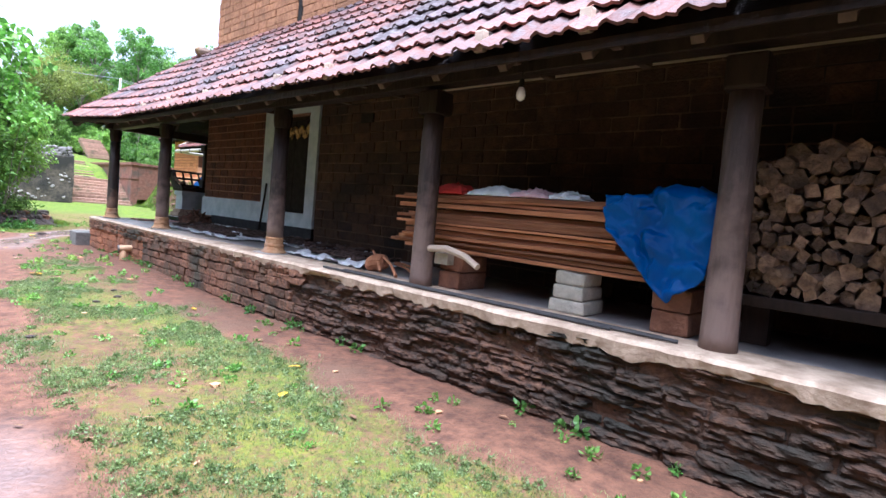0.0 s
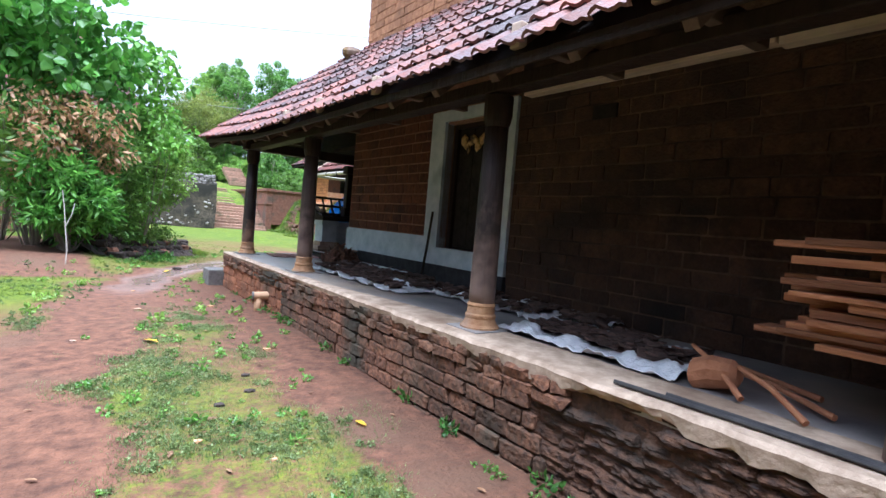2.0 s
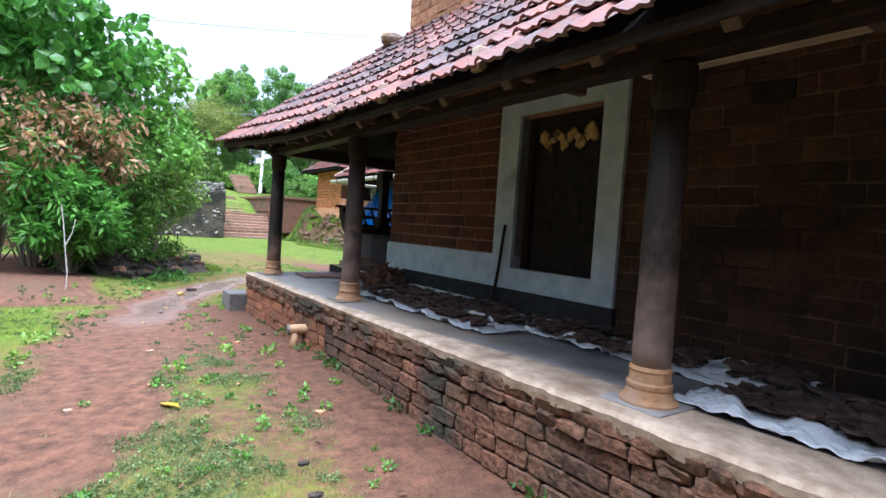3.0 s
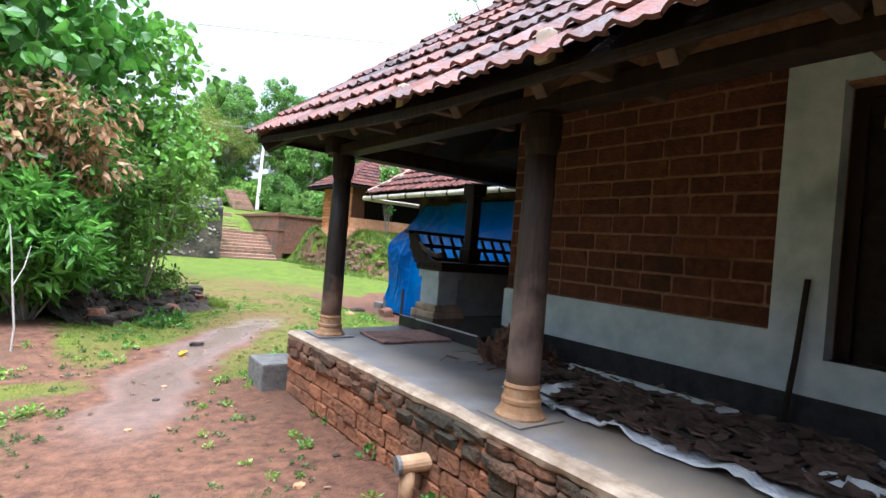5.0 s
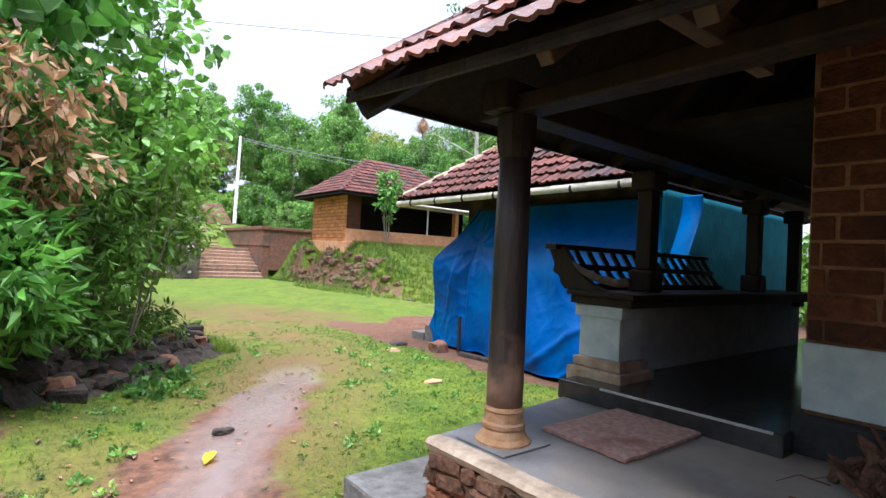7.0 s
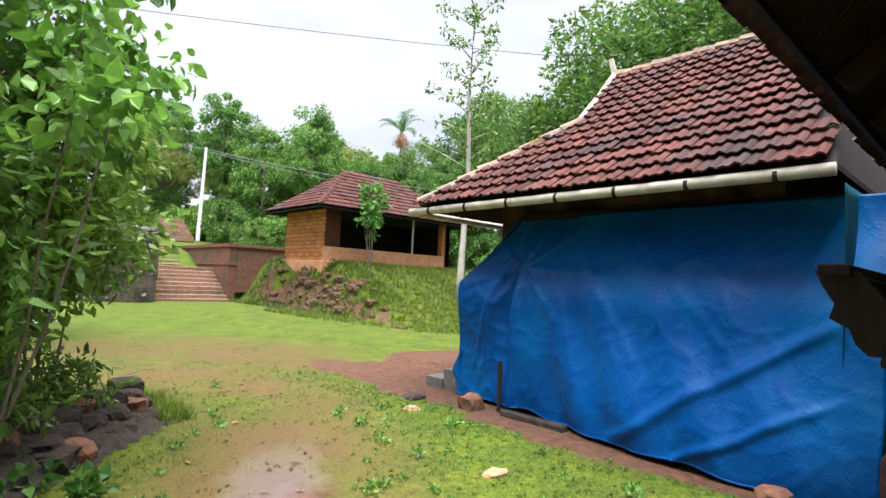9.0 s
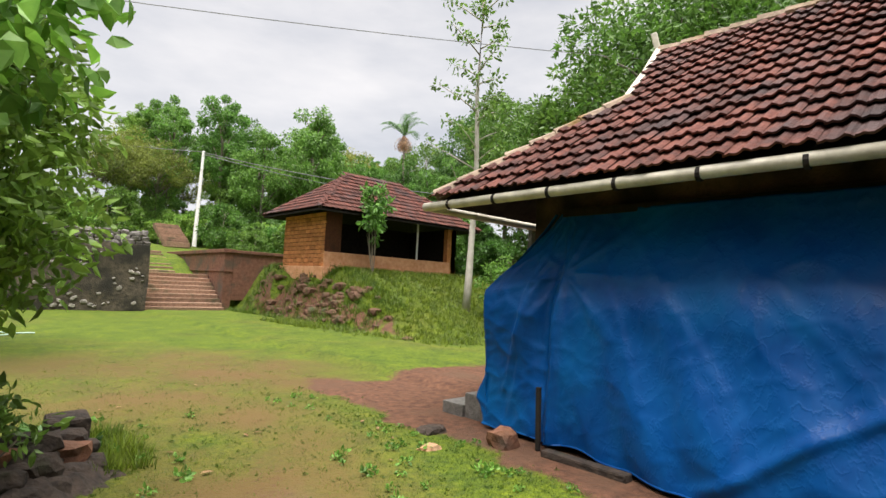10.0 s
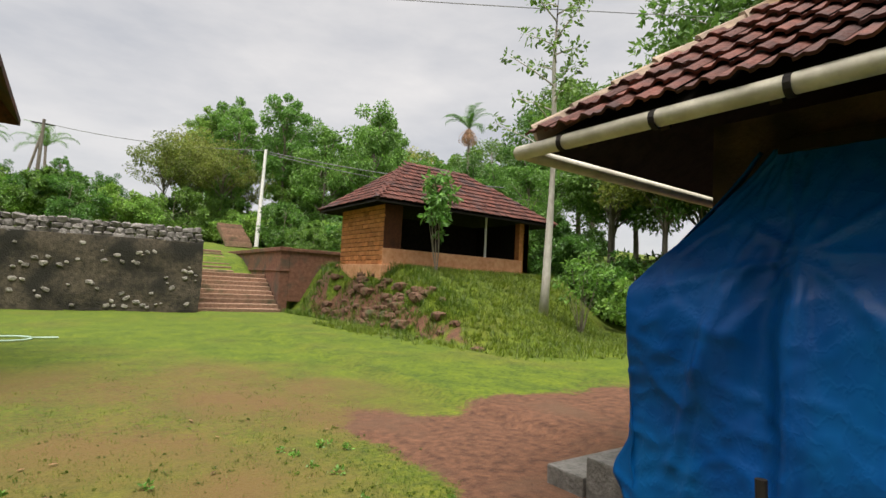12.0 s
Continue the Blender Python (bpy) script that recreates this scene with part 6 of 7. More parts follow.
for x, y, k, s in ((6.4, 46, 2, 0.7), (8.6, 49, 2, 0.8), (10.6, 47, 2, 0.72), (12.5, 50, 1, 0.85), (15, 46, 1, 0.9), (17, 42, 3, 0.85), (20, 40, 3, 1.0), (22.5, 42, 3, 0.92),
                   (27, 36, 0, 0.8), (26, 32, 3, 0.7), (30, 30, 4, 1.0), (34, 31, 4, 1.12), (33, 25, 4, 1.12), (29, 24, 4, 0.9), (38, 26, 4, 1.2), (36, 20, 0, 1.2), (40, 16, 4, 1.1), (32, 14, 0, 1.1),
                   (0.0, 56, 0, 0.4), (3.5, 58, 0, 0.42), (-4, 58, 0, 0.45), (-9, 54, 1, 0.5), (23.5, 17.0, 2, 1.0), (25.5, 12.5, 4, 1.5), (29, 9, 4, 1.55), (25.5, 21.5, 4, 1.1), (34, 7, 4, 1.7), (28, 16, 0, 1.7), (36, 11, 4, 1.7), (20.5, 23, 3, 0.6), (23, 7.5, 0, 1.0), (30, 2, 0, 1.2), (-14, 48, 0, 1.0), (-13, 38, 1, 1.0), (-18, 40, 4, 1.0), (-9, 42, 3, 0.8), (-22, 34, 0, 1.1), (-16, 28, 4, 1.0), (-14, 15, 4, 0.9), (-10, 10, 1, 0.9), (-14, 4, 0, 1.0),
                   (24, 48, 1, 1.0), (29, 46, 0, 1.0), (35, 44, 4, 1.0), (42, 36, 1, 1.1), (18, 52, 0, 1.1), (13, 56, 1, 1.0), (46, 24, 4, 1.2), (22, 8, 0, 0.9), (26, 3, 4, 1.0), (19, 3, 0, 0.8), (25, 16, 4, 0.9)):
    spots[k].append((x, y, s))
for i in range(40):
    x, y = rnd.uniform(-45, 70), rnd.uniform(56, 85)
    spots[rnd.randrange(5)].append((x, y, rnd.uniform(0.85, 1.2) * (0.45 if -14 < x < 10 else 1.0)))
# creeper-hung thicket that closes the hillside behind the hut
for i in range(34):
    x = rnd.uniform(7.5, 34)
    y = 47.5 - 0.5 * max(0.0, x - 14) + rnd.uniform(-1.5, 3.0)
    spots[rnd.choice((3, 3, 2, 1))].append((x, y, rnd.uniform(0.42, 0.72)))
for kd, sp in zip(kinds, spots):
    plant_copies(kd, sp, 5)
    drop_source(kd)
scrub = [
    make_tree("thick green undergrowth bush", 3.2, 1.9, 1.4, 2.8, 26, 4200, 0.2, M_LEAF, 8, category="bush", group="undergrowth", r0=0.05, name="bush"),
    make_tree("deep green undergrowth bush", 3.6, 1.9, 1.7, 3.2, 26, 4200, 0.21, M_LEAFDARK, 9, category="bush", group="undergrowth", r0=0.05, name="bush"),
]
sp2 = [[], []]
for i in range(150):
    x = rnd.uniform(-16, 42)
    y = rnd.uniform(33, 52) if x > 5 else rnd.uniform(38, 54)
    if 5.0 < x < 12.5 and y < 43:
        continue
    sp2[i % 2].append((x, y, rnd.uniform(0.55, 1.15)))
for x, y, s in ((19.5, 26.5, 0.9), (21, 22, 0.9), (22.5, 19, 1.0), (24, 25, 1.1), (21, 14, 0.8), (24, 12, 1.0), (18.6, 30, 0.8), (13.5, 29, 0.6), (11.5, 29.5, 0.5), (16, 29, 0.7), (27, 20, 1.2), (27, 9, 1.2), (20, 10, 0.8),
                (20, 15.5, 0.9), (22, 17.5, 1.1), (24.5, 16, 1.1), (21, 19.5, 1.0), (26, 19, 1.2), (23, 14, 1.0), (28, 17, 1.3), (25, 13.5, 1.2), (13.0, -0.4, 1.0), (16.5, 1.2, 1.2), (15.0, -2.4, 1.0), (12.4, 2.6, 0.7), (11.8, 31, 0.6), (14.5, 32, 0.8), (12.6, 45, 1.0), (-3, 31, 0.5), (1, 30.5, 0.4)):
    sp2[int(x) % 2].append((x, y, s))
for kd, sp in zip(scrub, sp2):
    plant_copies(kd, sp, 6)
    drop_source(kd)


def palm(x, y, h, label, dry=True, s=1.0):
    rng = np.random.default_rng(int(abs(x) * 10) + 5)
    t = empty("palm", (x, y, height(x, y) - 0.1), label, "palm", "palms")
    bm = bmesh.new()
    tube(bm, [(0, 0, 0), (0.15, 0, h * 0.5), (0.05, 0.1, h)], 0.16 * s, 0.1 * s, 8)
    part("trunk", bm, M_BARK, t, smooth=True)

    def fronds(n, elev, mat, length):
        v, f = [], []
        for i in range(n):
            az = i * 2.4 + rng.random()
            el = elev + rng.normal() * 0.25
            prev = np.array([0.05, 0.1, h])
            for k in range(12):
                q = k / 12
                e = el - 2.0 * q * q
                step = np.array([math.cos(az) * math.cos(e), math.sin(az) * math.cos(e), math.sin(e)]) * length / 12
                nxt = prev + step
                side = np.array([-math.sin(az), math.cos(az), 0])
                w = 0.55 * s * math.sin(math.pi * (0.12 + 0.85 * q))
                for sg in (-1, 1):
                    for m in range(2):
                        p0 = prev + step * 0.5 * m
                        tip = p0 + side * sg * w + step * 0.9 - np.array([0, 0, 0.25 * w])
                        b = len(v)
                        v += [p0, p0 + step * 0.35, tip]
                        f.append((b, b + 1, b + 2))
                prev = nxt
        me = bpy.data.meshes.new("fronds")
        me.from_pydata([tuple(p) for p in v], [], f)
        me.materials.append(mat)
        ob = new("fronds", me)
        ob.parent = t
    fronds(12, 0.9, M_LEAFDARK, 2.6 * s)
    if dry:
        fronds(10, -0.9, M_LEAFDRY, 1.7 * s)


palm(26.4, 36, 11.5, "palm with a skirt of dry hanging fronds", True)
palm(-8, 75, 6, "distant coconut palm on the hill", False, 1.5)
palm(-2, 78, 6, "distant coconut palm on the hill", False, 1.5)
palm(36, 22, 13, "tall palm above the tree tops", False, 1.3)

# slender tree with pale trunk beside the hut
rng = np.random.default_rng(12)
t = empty("tree", (14.6, 16.0, height(14.6, 16.0) - 0.1), "tall slender pale-barked tree with sparse dark leaves", "tree")
bm = bmesh.new()
tube(bm, [(0, 0, 0), (0.1, 0.02, 1.2), (0.2, 0.02, 3.6), (0.25, 0, 6), (0.2, 0.1, 9), (0.25, 0, 13)], 0.17, 0.05, 10)
tips = []
for i in range(26):
    z = 5.5 + 7.5 * i / 25
    az, l = i * 2.4, rng.uniform(0.8, 2.0) * (1.1 - 0.4 * i / 25)
    a = Vector((0.22, 0.03, z))
    b = a + Vector((math.cos(az) * l, math.sin(az) * l, 0.5 * l))
    tube(bm, [a, a.lerp(b, 0.5) + Vector((0, 0, 0.05)), b], 0.035, 0.012, 5)
    tips.append(tuple(b))
    tips.append(tuple(a.lerp(b, 0.7)))
part("trunk", bm, M_BARKPALE, t, smooth=True)
v, f = leaf_cloud(tips, (0.3, 0.3, 0.24), 1150, 0.19, rng, 0.3, 0.5)
ob = new("crown", mesh_from("crown", v, f, M_LEAFDARK))
ob.parent = t
bm = bmesh.new()
tube(bm, [(0.25, 0.25, 0), (0.2, 0.2, 0.7), (0.28, 0.28, 1.25)], 0.06, 0.03, 6)
part("stump", bm, M_BARKPALE, t)


def shrub(name, at, label, category, centres, spread, count, size, mat, seed, stems, droop=0.3, narrow=0.4, group="", extra=None):
    rng = np.random.default_rng(seed)
    t = empty(name, at, label, category, group)
    for i, c in enumerate(centres):
        if i % stems:
            continue
        bm = bmesh.new()
        c = Vector(c)
        root = Vector((c.x * 0.12, c.y * 0.12, 0))
        mid = root.lerp(c, 0.55) + Vector((0.06 * math.sin(i * 2.0), 0.06 * math.cos(i * 3.0), 0.08))
        tube(bm, [root, root.lerp(mid, 0.5) + Vector((0.03 * math.cos(i), 0.03 * math.sin(i), 0)), mid, c], 0.016, 0.005, 5)
        part("stem", bm, M_BARK, t)
    v, f = leaf_cloud(centres, spread, count, size, rng, droop, narrow)
    ob = new("foliage", mesh_from("foliage", v, f, mat))
    ob.parent = t
    if extra:
        v, f = leaf_cloud(extra[0], extra[1], extra[2], extra[3], rng, 0.9, 0.4)
        ob = new("dry_foliage", mesh_from("dry_foliage", v, f, M_LEAFDRY))
        ob.parent = t
        tagged(ob, "withered brown leaves")
    return t


def blob_points(n, r, z0, h, rng, flat=1.0):
    d = rng.normal(size=(n, 3))
    d /= np.linalg.norm(d, axis=1)[:, None]
    q = (0.4 + 0.6 * rng.random(n))[:, None]
    p = d * q * np.array([r, r * flat, h / 2])
    p[:, 2] += z0 + h / 2
    return [tuple(a) for a in p.tolist()]


# young tree on the slope and low bush beside the pale trunk
rng = np.random.default_rng(31)
shrub("sapling", (11.85, 18.6, height(11.85, 18.6)), "young bright green tree on the grassy slope", "sapling", blob_points(26, 0.62, 1.3, 2.7, rng), (0.24, 0.24, 0.2), 620, 0.24, M_LEAF, 33, 3, 0.5, 0.45)
shrub("bush", (15.6, 15.2, height(15.6, 15.2)), "small light green bush on dark stems", "bush", blob_points(30, 0.9, 0.9, 2.0, rng), (0.28, 0.28, 0.24), 700, 0.17, M_LEAF, 34, 2)

# thicket beside the path
rng = np.random.default_rng(41)
shrub("shrub", (-2.15, 3.35, height(-2.15, 3.35)), "dense shrub with glossy lance-shaped green leaves", "shrub", blob_points(60, 0.92, 0.25, 1.75, rng), (0.26, 0.26, 0.22), 4200, 0.19, M_LEAFBIG, 42, 3, 0.25, 0.28)
c2 = blob_points(70, 1.05, 1.2, 2.2, rng)
shrub("shrub", (-2.25, 3.75, height(-2.25, 3.75)), "straggling shrub with withered brown leaves among green", "shrub", c2, (0.3, 0.3, 0.26), 3000, 0.12, M_LEAF, 43, 5, 0.4, 0.4,
      extra=([c for c in c2 if c[1] < 0.25 and c[2] > 1.5], (0.36, 0.36, 0.3), 2300, 0.14))
c3 = blob_points(90, 1.75, 2.6, 3.2, rng)
shrub("tree", (-2.75, 4.5, height(-2.75, 4.5)), "tree with large heart-shaped green leaves", "tree", c3, (0.38, 0.38, 0.34), 3000, 0.22, M_LEAFBIG, 44, 3, 0.7, 0.75)
c4 = blob_points(90, 0.8, 0.9, 3.0, rng, 1.2)
shrub("shrub", (-0.45, 6.0, height(-0.45, 6.0)), "feathery green shrub with small yellowish leaves", "shrub", c4, (0.3, 0.3, 0.28), 7600, 0.11, M_LEAF, 45, 30, 0.4, 0.4)
c10 = blob_points(70, 0.9, 0.1, 2.9, rng)
shrub("shrub", (-1.45, 4.9, height(-1.45, 4.9)), "bushy shrub with long narrow green leaves", "shrub", c10, (0.32, 0.32, 0.28), 4600, 0.15, M_LEAF, 52, 22, 0.35, 0.32)
c5 = blob_points(46, 1.2, 0.7, 2.6, rng)
shrub("shrub", (-3.4, 5.6, height(-3.4, 5.6)), "leafy green shrub in the thicket", "shrub", c5, (0.4, 0.4, 0.36), 2200, 0.16, M_LEAF, 46, 2)
c6 = blob_points(46, 1.5, 0.2, 3.8, rng)
shrub("shrub", (-4.6, 3.4, height(-4.6, 3.4)), "leafy dark green shrub in the thicket", "shrub", c6, (0.45, 0.45, 0.4), 2600, 0.18, M_LEAFDARK, 47, 2)
c7 = blob_points(36, 1.0, 0.2, 1.8, rng)
shrub("shrub", (-2.6, 7.8, height(-2.6, 7.8)), "leafy dark green shrub in the thicket", "shrub", c7, (0.4, 0.4, 0.36), 1900, 0.15, M_LEAFDARK, 48, 2)
c8 = blob_points(30, 0.75, 0.02, 0.55, rng, 1.0)
shrub("creeper", (-0.75, 5.9, height(-0.75, 5.9)), "green creeper growing over the rubble bank", "creeper", c8, (0.28, 0.28, 0.14), 1300, 0.1, M_LEAFDARK, 49, 3)
# bare pale stem standing in front of the thicket
bm = bmesh.new()
tube(bm, [(-2.21, 1.9, height(-2.21, 1.9) - 0.05), (-2.2, 1.91, 0.35), (-2.24, 1.93, 0.75), (-2.27, 1.98, 1.1), (-2.31, 2.02, 1.42)], 0.013, 0.006, 6)
tube(bm, [(-2.24, 1.93, 0.78), (-2.16, 1.98, 0.98), (-2.12, 2.05, 1.2)], 0.007, 0.004, 5)
tagged(part("bare_stem", bm, M_BARKPALE), "thin bare pale stem standing in front of the thicket", "stem")
# overhanging twig with broad leaves
c9 = [(-0.55 + 0.25 * (i % 5) * 0.5, 3.9 + 0.12 * i * 0.5, 2.55 + 0.13 * (i % 7)) for i in range(12)]
shrub("bough", (-0.75, 4.6, 0.55), "leafy bough hanging out over the path", "bough", [(c[0] + 0.75, c[1] - 4.6, c[2] - 0.55) for c in c9], (0.3, 0.3, 0.26), 330, 0.13, M_LEAFBIG, 50, 7, 0.6, 0.6)

rng = np.random.default_rng(57)
c11 = blob_points(80, 1.0, 2.55, 2.9, rng)
shrub("bough", (-0.75, 5.6, height(-0.75, 5.6)), "high leafy bough with broad dark green leaves", "bough", c11, (0.22, 0.22, 0.2), 1000, 0.17, M_LEAFBIG, 58, 5, 0.7, 0.72)
c12 = blob_points(60, 0.55, 0.25, 0.5, rng)
for x, y in ((-1.5, 4.55), (-0.9, 5.25), (-0.35, 5.85), (-2.0, 4.0)):
    shrub("creeper", (x, y, height(x, y)), "green creeper growing over the rubble bank", "creeper", c12, (0.2, 0.2, 0.12), 1100, 0.085, M_LEAFDARK, 59, 9)
# rubble bank with the squared block at its end
rnd = random.Random(51)
bm = bmesh.new()
g = []
for i in range(41):
    t = i / 40
    cx, cy = -2.2 + 2.5 * t, 3.75 + 2.65 * t
    g.append([])
    for j in range(17):
        q = (j / 16 - 0.5) * 2
        x, y = cx - 0.55 * q, cy + 0.6 * q
        h = 0.4 * max(0.0, 1 - abs(q - 0.1) ** 1.6) * (1 - 0.5 * smooth01(0.85, 1.0, t))
        g[-1].append(bm.verts.new((x, y, height(x, y) - 0.03 + h * (0.8 + 0.5 * noise.noise(Vector((x * 2.5, y * 2.5, 4)))) + 0.07 * noise.noise(Vector((x * 7, y * 7, 2))))))
for a, b in zip(g, g[1:]):
    for j in range(16):
        bm.faces.new((a[j], b[j], b[j + 1], a[j + 1]))
bmesh.ops.recalc_face_normals(bm, faces=bm.faces)
tagged(part("earth_bank", bm, M_ROCK), "dark earth of the tumbled bank beside the path", "bank", kind="structure")
for i in range(78):
    row = i % 3
    t = (i // 3) / 25
    x, y = -1.75 + 2.1 * t + rnd.uniform(-0.06, 0.06) - 0.1 * row, 3.95 + 2.35 * t + rnd.uniform(-0.06, 0.06) + 0.11 * row
    s = rnd.uniform(0.075, 0.16)
    rock(x + 0.2, y - 0.2, height(x, y) + 0.05 + 0.13 * row * (1 - 0.3 * t) + rnd.uniform(-0.03, 0.04), s * 1.35, s, s * 0.72, M_BRICKDARK if i % 7 == 3 else M_ROCK, "dark mossy laterite stone in a tumbled bank", 60 + i, group="rubble bank")
bm = bmesh.new()
box(bm, 0.28, 0.58, 6.4, 6.74, -0.05, 0.36, 0.04)
roughen(bm, 0.03, 5)
tagged(part("laterite_block", bm, M_ROCK), "squared dark mossy laterite block at the end of the bank", "block")
bm = bmesh.new()
box(bm, -1.5, -1.18, 3.62, 3.9, -0.05, 0.2, 0.04)
roughen(bm, 0.03, 5)
tagged(part("laterite_block", bm, M_ROCK), "low dark laterite block under the shrubs", "block")


# eroded laterite bank below the hut
M_BANK = material("eroded_laterite_bank", (0.07, 0.035, 0.02), (0.15, 0.075, 0.042), 12, (0.05, 0.06, 0.02), 2.5, 0.4, 0.95, 0.8)
for i in range(90):
    x, y = rnd.uniform(9.2, 10.4), rnd.gauss(18.6, 1.9)
    s = rnd.uniform(0.07, 0.2)
    rock(x, y, height(x, y) - 0.01, s * 1.2, s * 1.5, s * 0.85, M_BANK, "brown eroded laterite lump in the bank", 200 + i, group="eroded bank")


# ---- grass, weeds and litter ----
def grass(name, count, region, keep, hgt, width, mat, seed, label):
    """Blades of three corners, in tufts."""
    rng = np.random.default_rng(seed)
    v, f = [], []
    x0, x1, y0, y1 = region
    made = tries = 0
    while made < count and tries < count * 6:
        tries += 1
        cx, cy = x0 + (x1 - x0) * rng.random(), y0 + (y1 - y0) * rng.random()
        if keep(cx, cy) < rng.random():
            continue
        z = height(cx, cy)
        for k in range(7):
            a = rng.random() * 6.28
            r = 0.09 * rng.random()
            bx, by = cx + r * math.cos(a), cy + r * math.sin(a)
            h = hgt * (0.5 + rng.random())
            lx, ly = math.cos(a) * h * 0.6 + rng.normal() * 0.01, math.sin(a) * h * 0.6 + rng.normal() * 0.01
            px, py = -math.sin(a) * width, math.cos(a) * width
            b = len(v)
            v += [(bx - px, by - py, z - 0.01), (bx + px, by + py, z - 0.01), (bx + lx, by + ly, z + h)]
            f.append((b, b + 1, b + 2))
        made += 7
    me = bpy.data.meshes.new(name)
    me.from_pydata(v, [], f)
    me.materials.append(mat)
    tagged(new(name, me), label, "grass", kind="stuff")


def lawn(x, y):
    if x > -0.05 and y < 0.6:
        return 0.0
    if 3.9 < x < 10 and 0.9 < y < 5.6:
        return 0.0
    n = noise.noise(Vector((x * 3, y * 3, 2)))
    bare = soil_amount(x, y) + 0.45 * n
    return (1 - smooth01(0.2, 0.55, bare)) * (1 - 0.9 * worn_amount(x, y)) * (1 - smooth01(7.5, 13.5, y)) * (0.55 + 0.5 * n)


M_GRASSPALE = leaf_material("pale_sparse_grass", (0.085, 0.15, 0.045), (0.18, 0.265, 0.092))
grass("grass", 90000, (-2.6, -0.3, -12.5, -2.0), lambda x, y: 1 - smooth01(0.12, 0.75, soil_amount(x, y) + 0.55 * noise.noise(Vector((x * 1.5, y * 1.5, 2))) + 0.3 * noise.noise(Vector((x * 5, y * 5, 7)))), 0.017, 0.0028, M_GRASSPALE, 1, "short grass tufts on the damp earth")
grass("grass", 90000, (-3.4, 4.2, -1.0, 13.5), lambda x, y: lawn(x, y), 0.02, 0.0032, M_GRASS, 2, "short grass tufts beside the path")
grass("grass", 42000, (7.8, 18.5, 10.8, 19.9), lambda x, y: (1 - smooth01(0.3, 0.6, soil_amount(x, y))) * smooth01(7.9, 10.2, x + 0.3 * (y - 14)) * smooth01(10.9, 12.6, y), 0.12, 0.012, M_GRASS, 4, "long green grass on the slope")
grass("grass", 9000, (8.8, 11.0, 15.0, 26.0), lambda x, y: True, 0.2, 0.012, M_GRASS, 5, "tufts of long grass on the eroded bank")
grass("grass", 3500, (0.0, 1.0, 6.0, 8.0), lambda x, y: math.hypot(x - 0.45, y - 6.6) < 0.8, 0.1, 0.007, M_GRASS, 6, "grass growing round the laterite block")


def weeds(count, region, keep, size, seed, label, mat):
    rng = np.random.default_rng(seed)
    vs, fs, off = [], [], 0
    x0, x1, y0, y1 = region
    made = 0
    for _ in range(count * 8):
        if made >= count:
            break
        x, y = x0 + (x1 - x0) * rng.random(), y0 + (y1 - y0) * rng.random()
        if not keep(x, y):
            continue
        s = size * (0.5 + rng.random())
        v, f = leaf_cloud([(x, y, height(x, y) + s * 0.55)], (s, s, s * 0.5), 26, s * 0.75, rng, -0.3, 0.55)
        vs.append(v)
        fs.append(f + off)
        off += len(v)
        made += 1
    tagged(new("weeds", mesh_from("weeds", np.concatenate(vs), np.concatenate(fs), mat)), label, "weeds", kind="stuff")


weeds(130, (-2.2, -0.15, -12.0, -3.2), lambda x, y: noise.noise(Vector((x * 1.3, y * 1.3, 40))) > -0.05, 0.034, 71, "small bright green weeds on red earth", M_LEAF)
weeds(2600, (-2.7, -0.25, -12.6, -2.2), lambda x, y: soil_amount(x, y) + 0.55 * noise.noise(Vector((x * 1.5, y * 1.5, 2))) + 0.3 * noise.noise(Vector((x * 5, y * 5, 7))) < 0.42, 0.017, 76, "tiny creeping leaves among the grass", M_GRASSPALE)
weeds(1500, (-1.6, 4.0, 0.6, 9.0), lambda x, y: lawn(x, y) > 0.2 + 0.5 * noise.noise(Vector((x * 9, y * 9, 3))), 0.012, 77, "tiny creeping leaves among the grass", M_GRASS)
weeds(260, (-3.0, -0.4, -3.2, 2.0), lambda x, y: path_distance(x, y) > 0.35 and noise.noise(Vector((x * 1.7, y * 1.7, 44))) > 0.0, 0.018, 78, "tiny creeping leaves on damp earth", M_GRASSPALE)
weeds(45, (-2.6, -0.1, -3.2, 2.5), lambda x, y: path_distance(x, y) > 0.5, 0.05, 72, "small bright green weeds on red earth", M_LEAF)
weeds(150, (-1.5, 4.0, 1.5, 8.0), lambda x, y: path_distance(x, y) > 0.6 and soil_amount(x, y) < 0.6, 0.045, 73, "low broad-leaved weeds in the grass", M_LEAF)
weeds(26, (-0.08, 0.02, -12.0, -0.5), lambda x, y: True, 0.05, 74, "small weeds at the foot of the plinth", M_LEAFDARK)
weeds(110, (-2.4, 0.6, 3.6, 7.4), lambda x, y: x < -0.2 or math.hypot(x - 0.4, y - 6.6) < 0.5, 0.11, 75, "leafy weeds over the rubble bank", M_LEAFDARK)
M_YELLOW = material("fallen_yellow_leaf", (0.6, 0.38, 0.02), (0.75, 0.52, 0.05), 9, None, rough=0.7, bump=0.1)
M_DEAD = material("fallen_brown_leaf", (0.22, 0.12, 0.06), (0.38, 0.24, 0.13), 9, None, rough=0.8, bump=0.1, vary=0.4)
rnd = random.Random(81)
LEAVES = [(-0.59, 1.82, 0.13, M_YELLOW), (-1.55, -3.9, 0.1, M_YELLOW), (-1.2, -9.4, 0.06, M_YELLOW), (-0.8, -8.9, 0.06, M_YELLOW), (-0.55, -6.4, 0.06, M_YELLOW)]
for i in range(60):
    x, y = rnd.uniform(-2.8, -0.15), rnd.uniform(-12, 3.5)
    LEAVES.append((x, y, rnd.uniform(0.025, 0.05), M_DEAD))
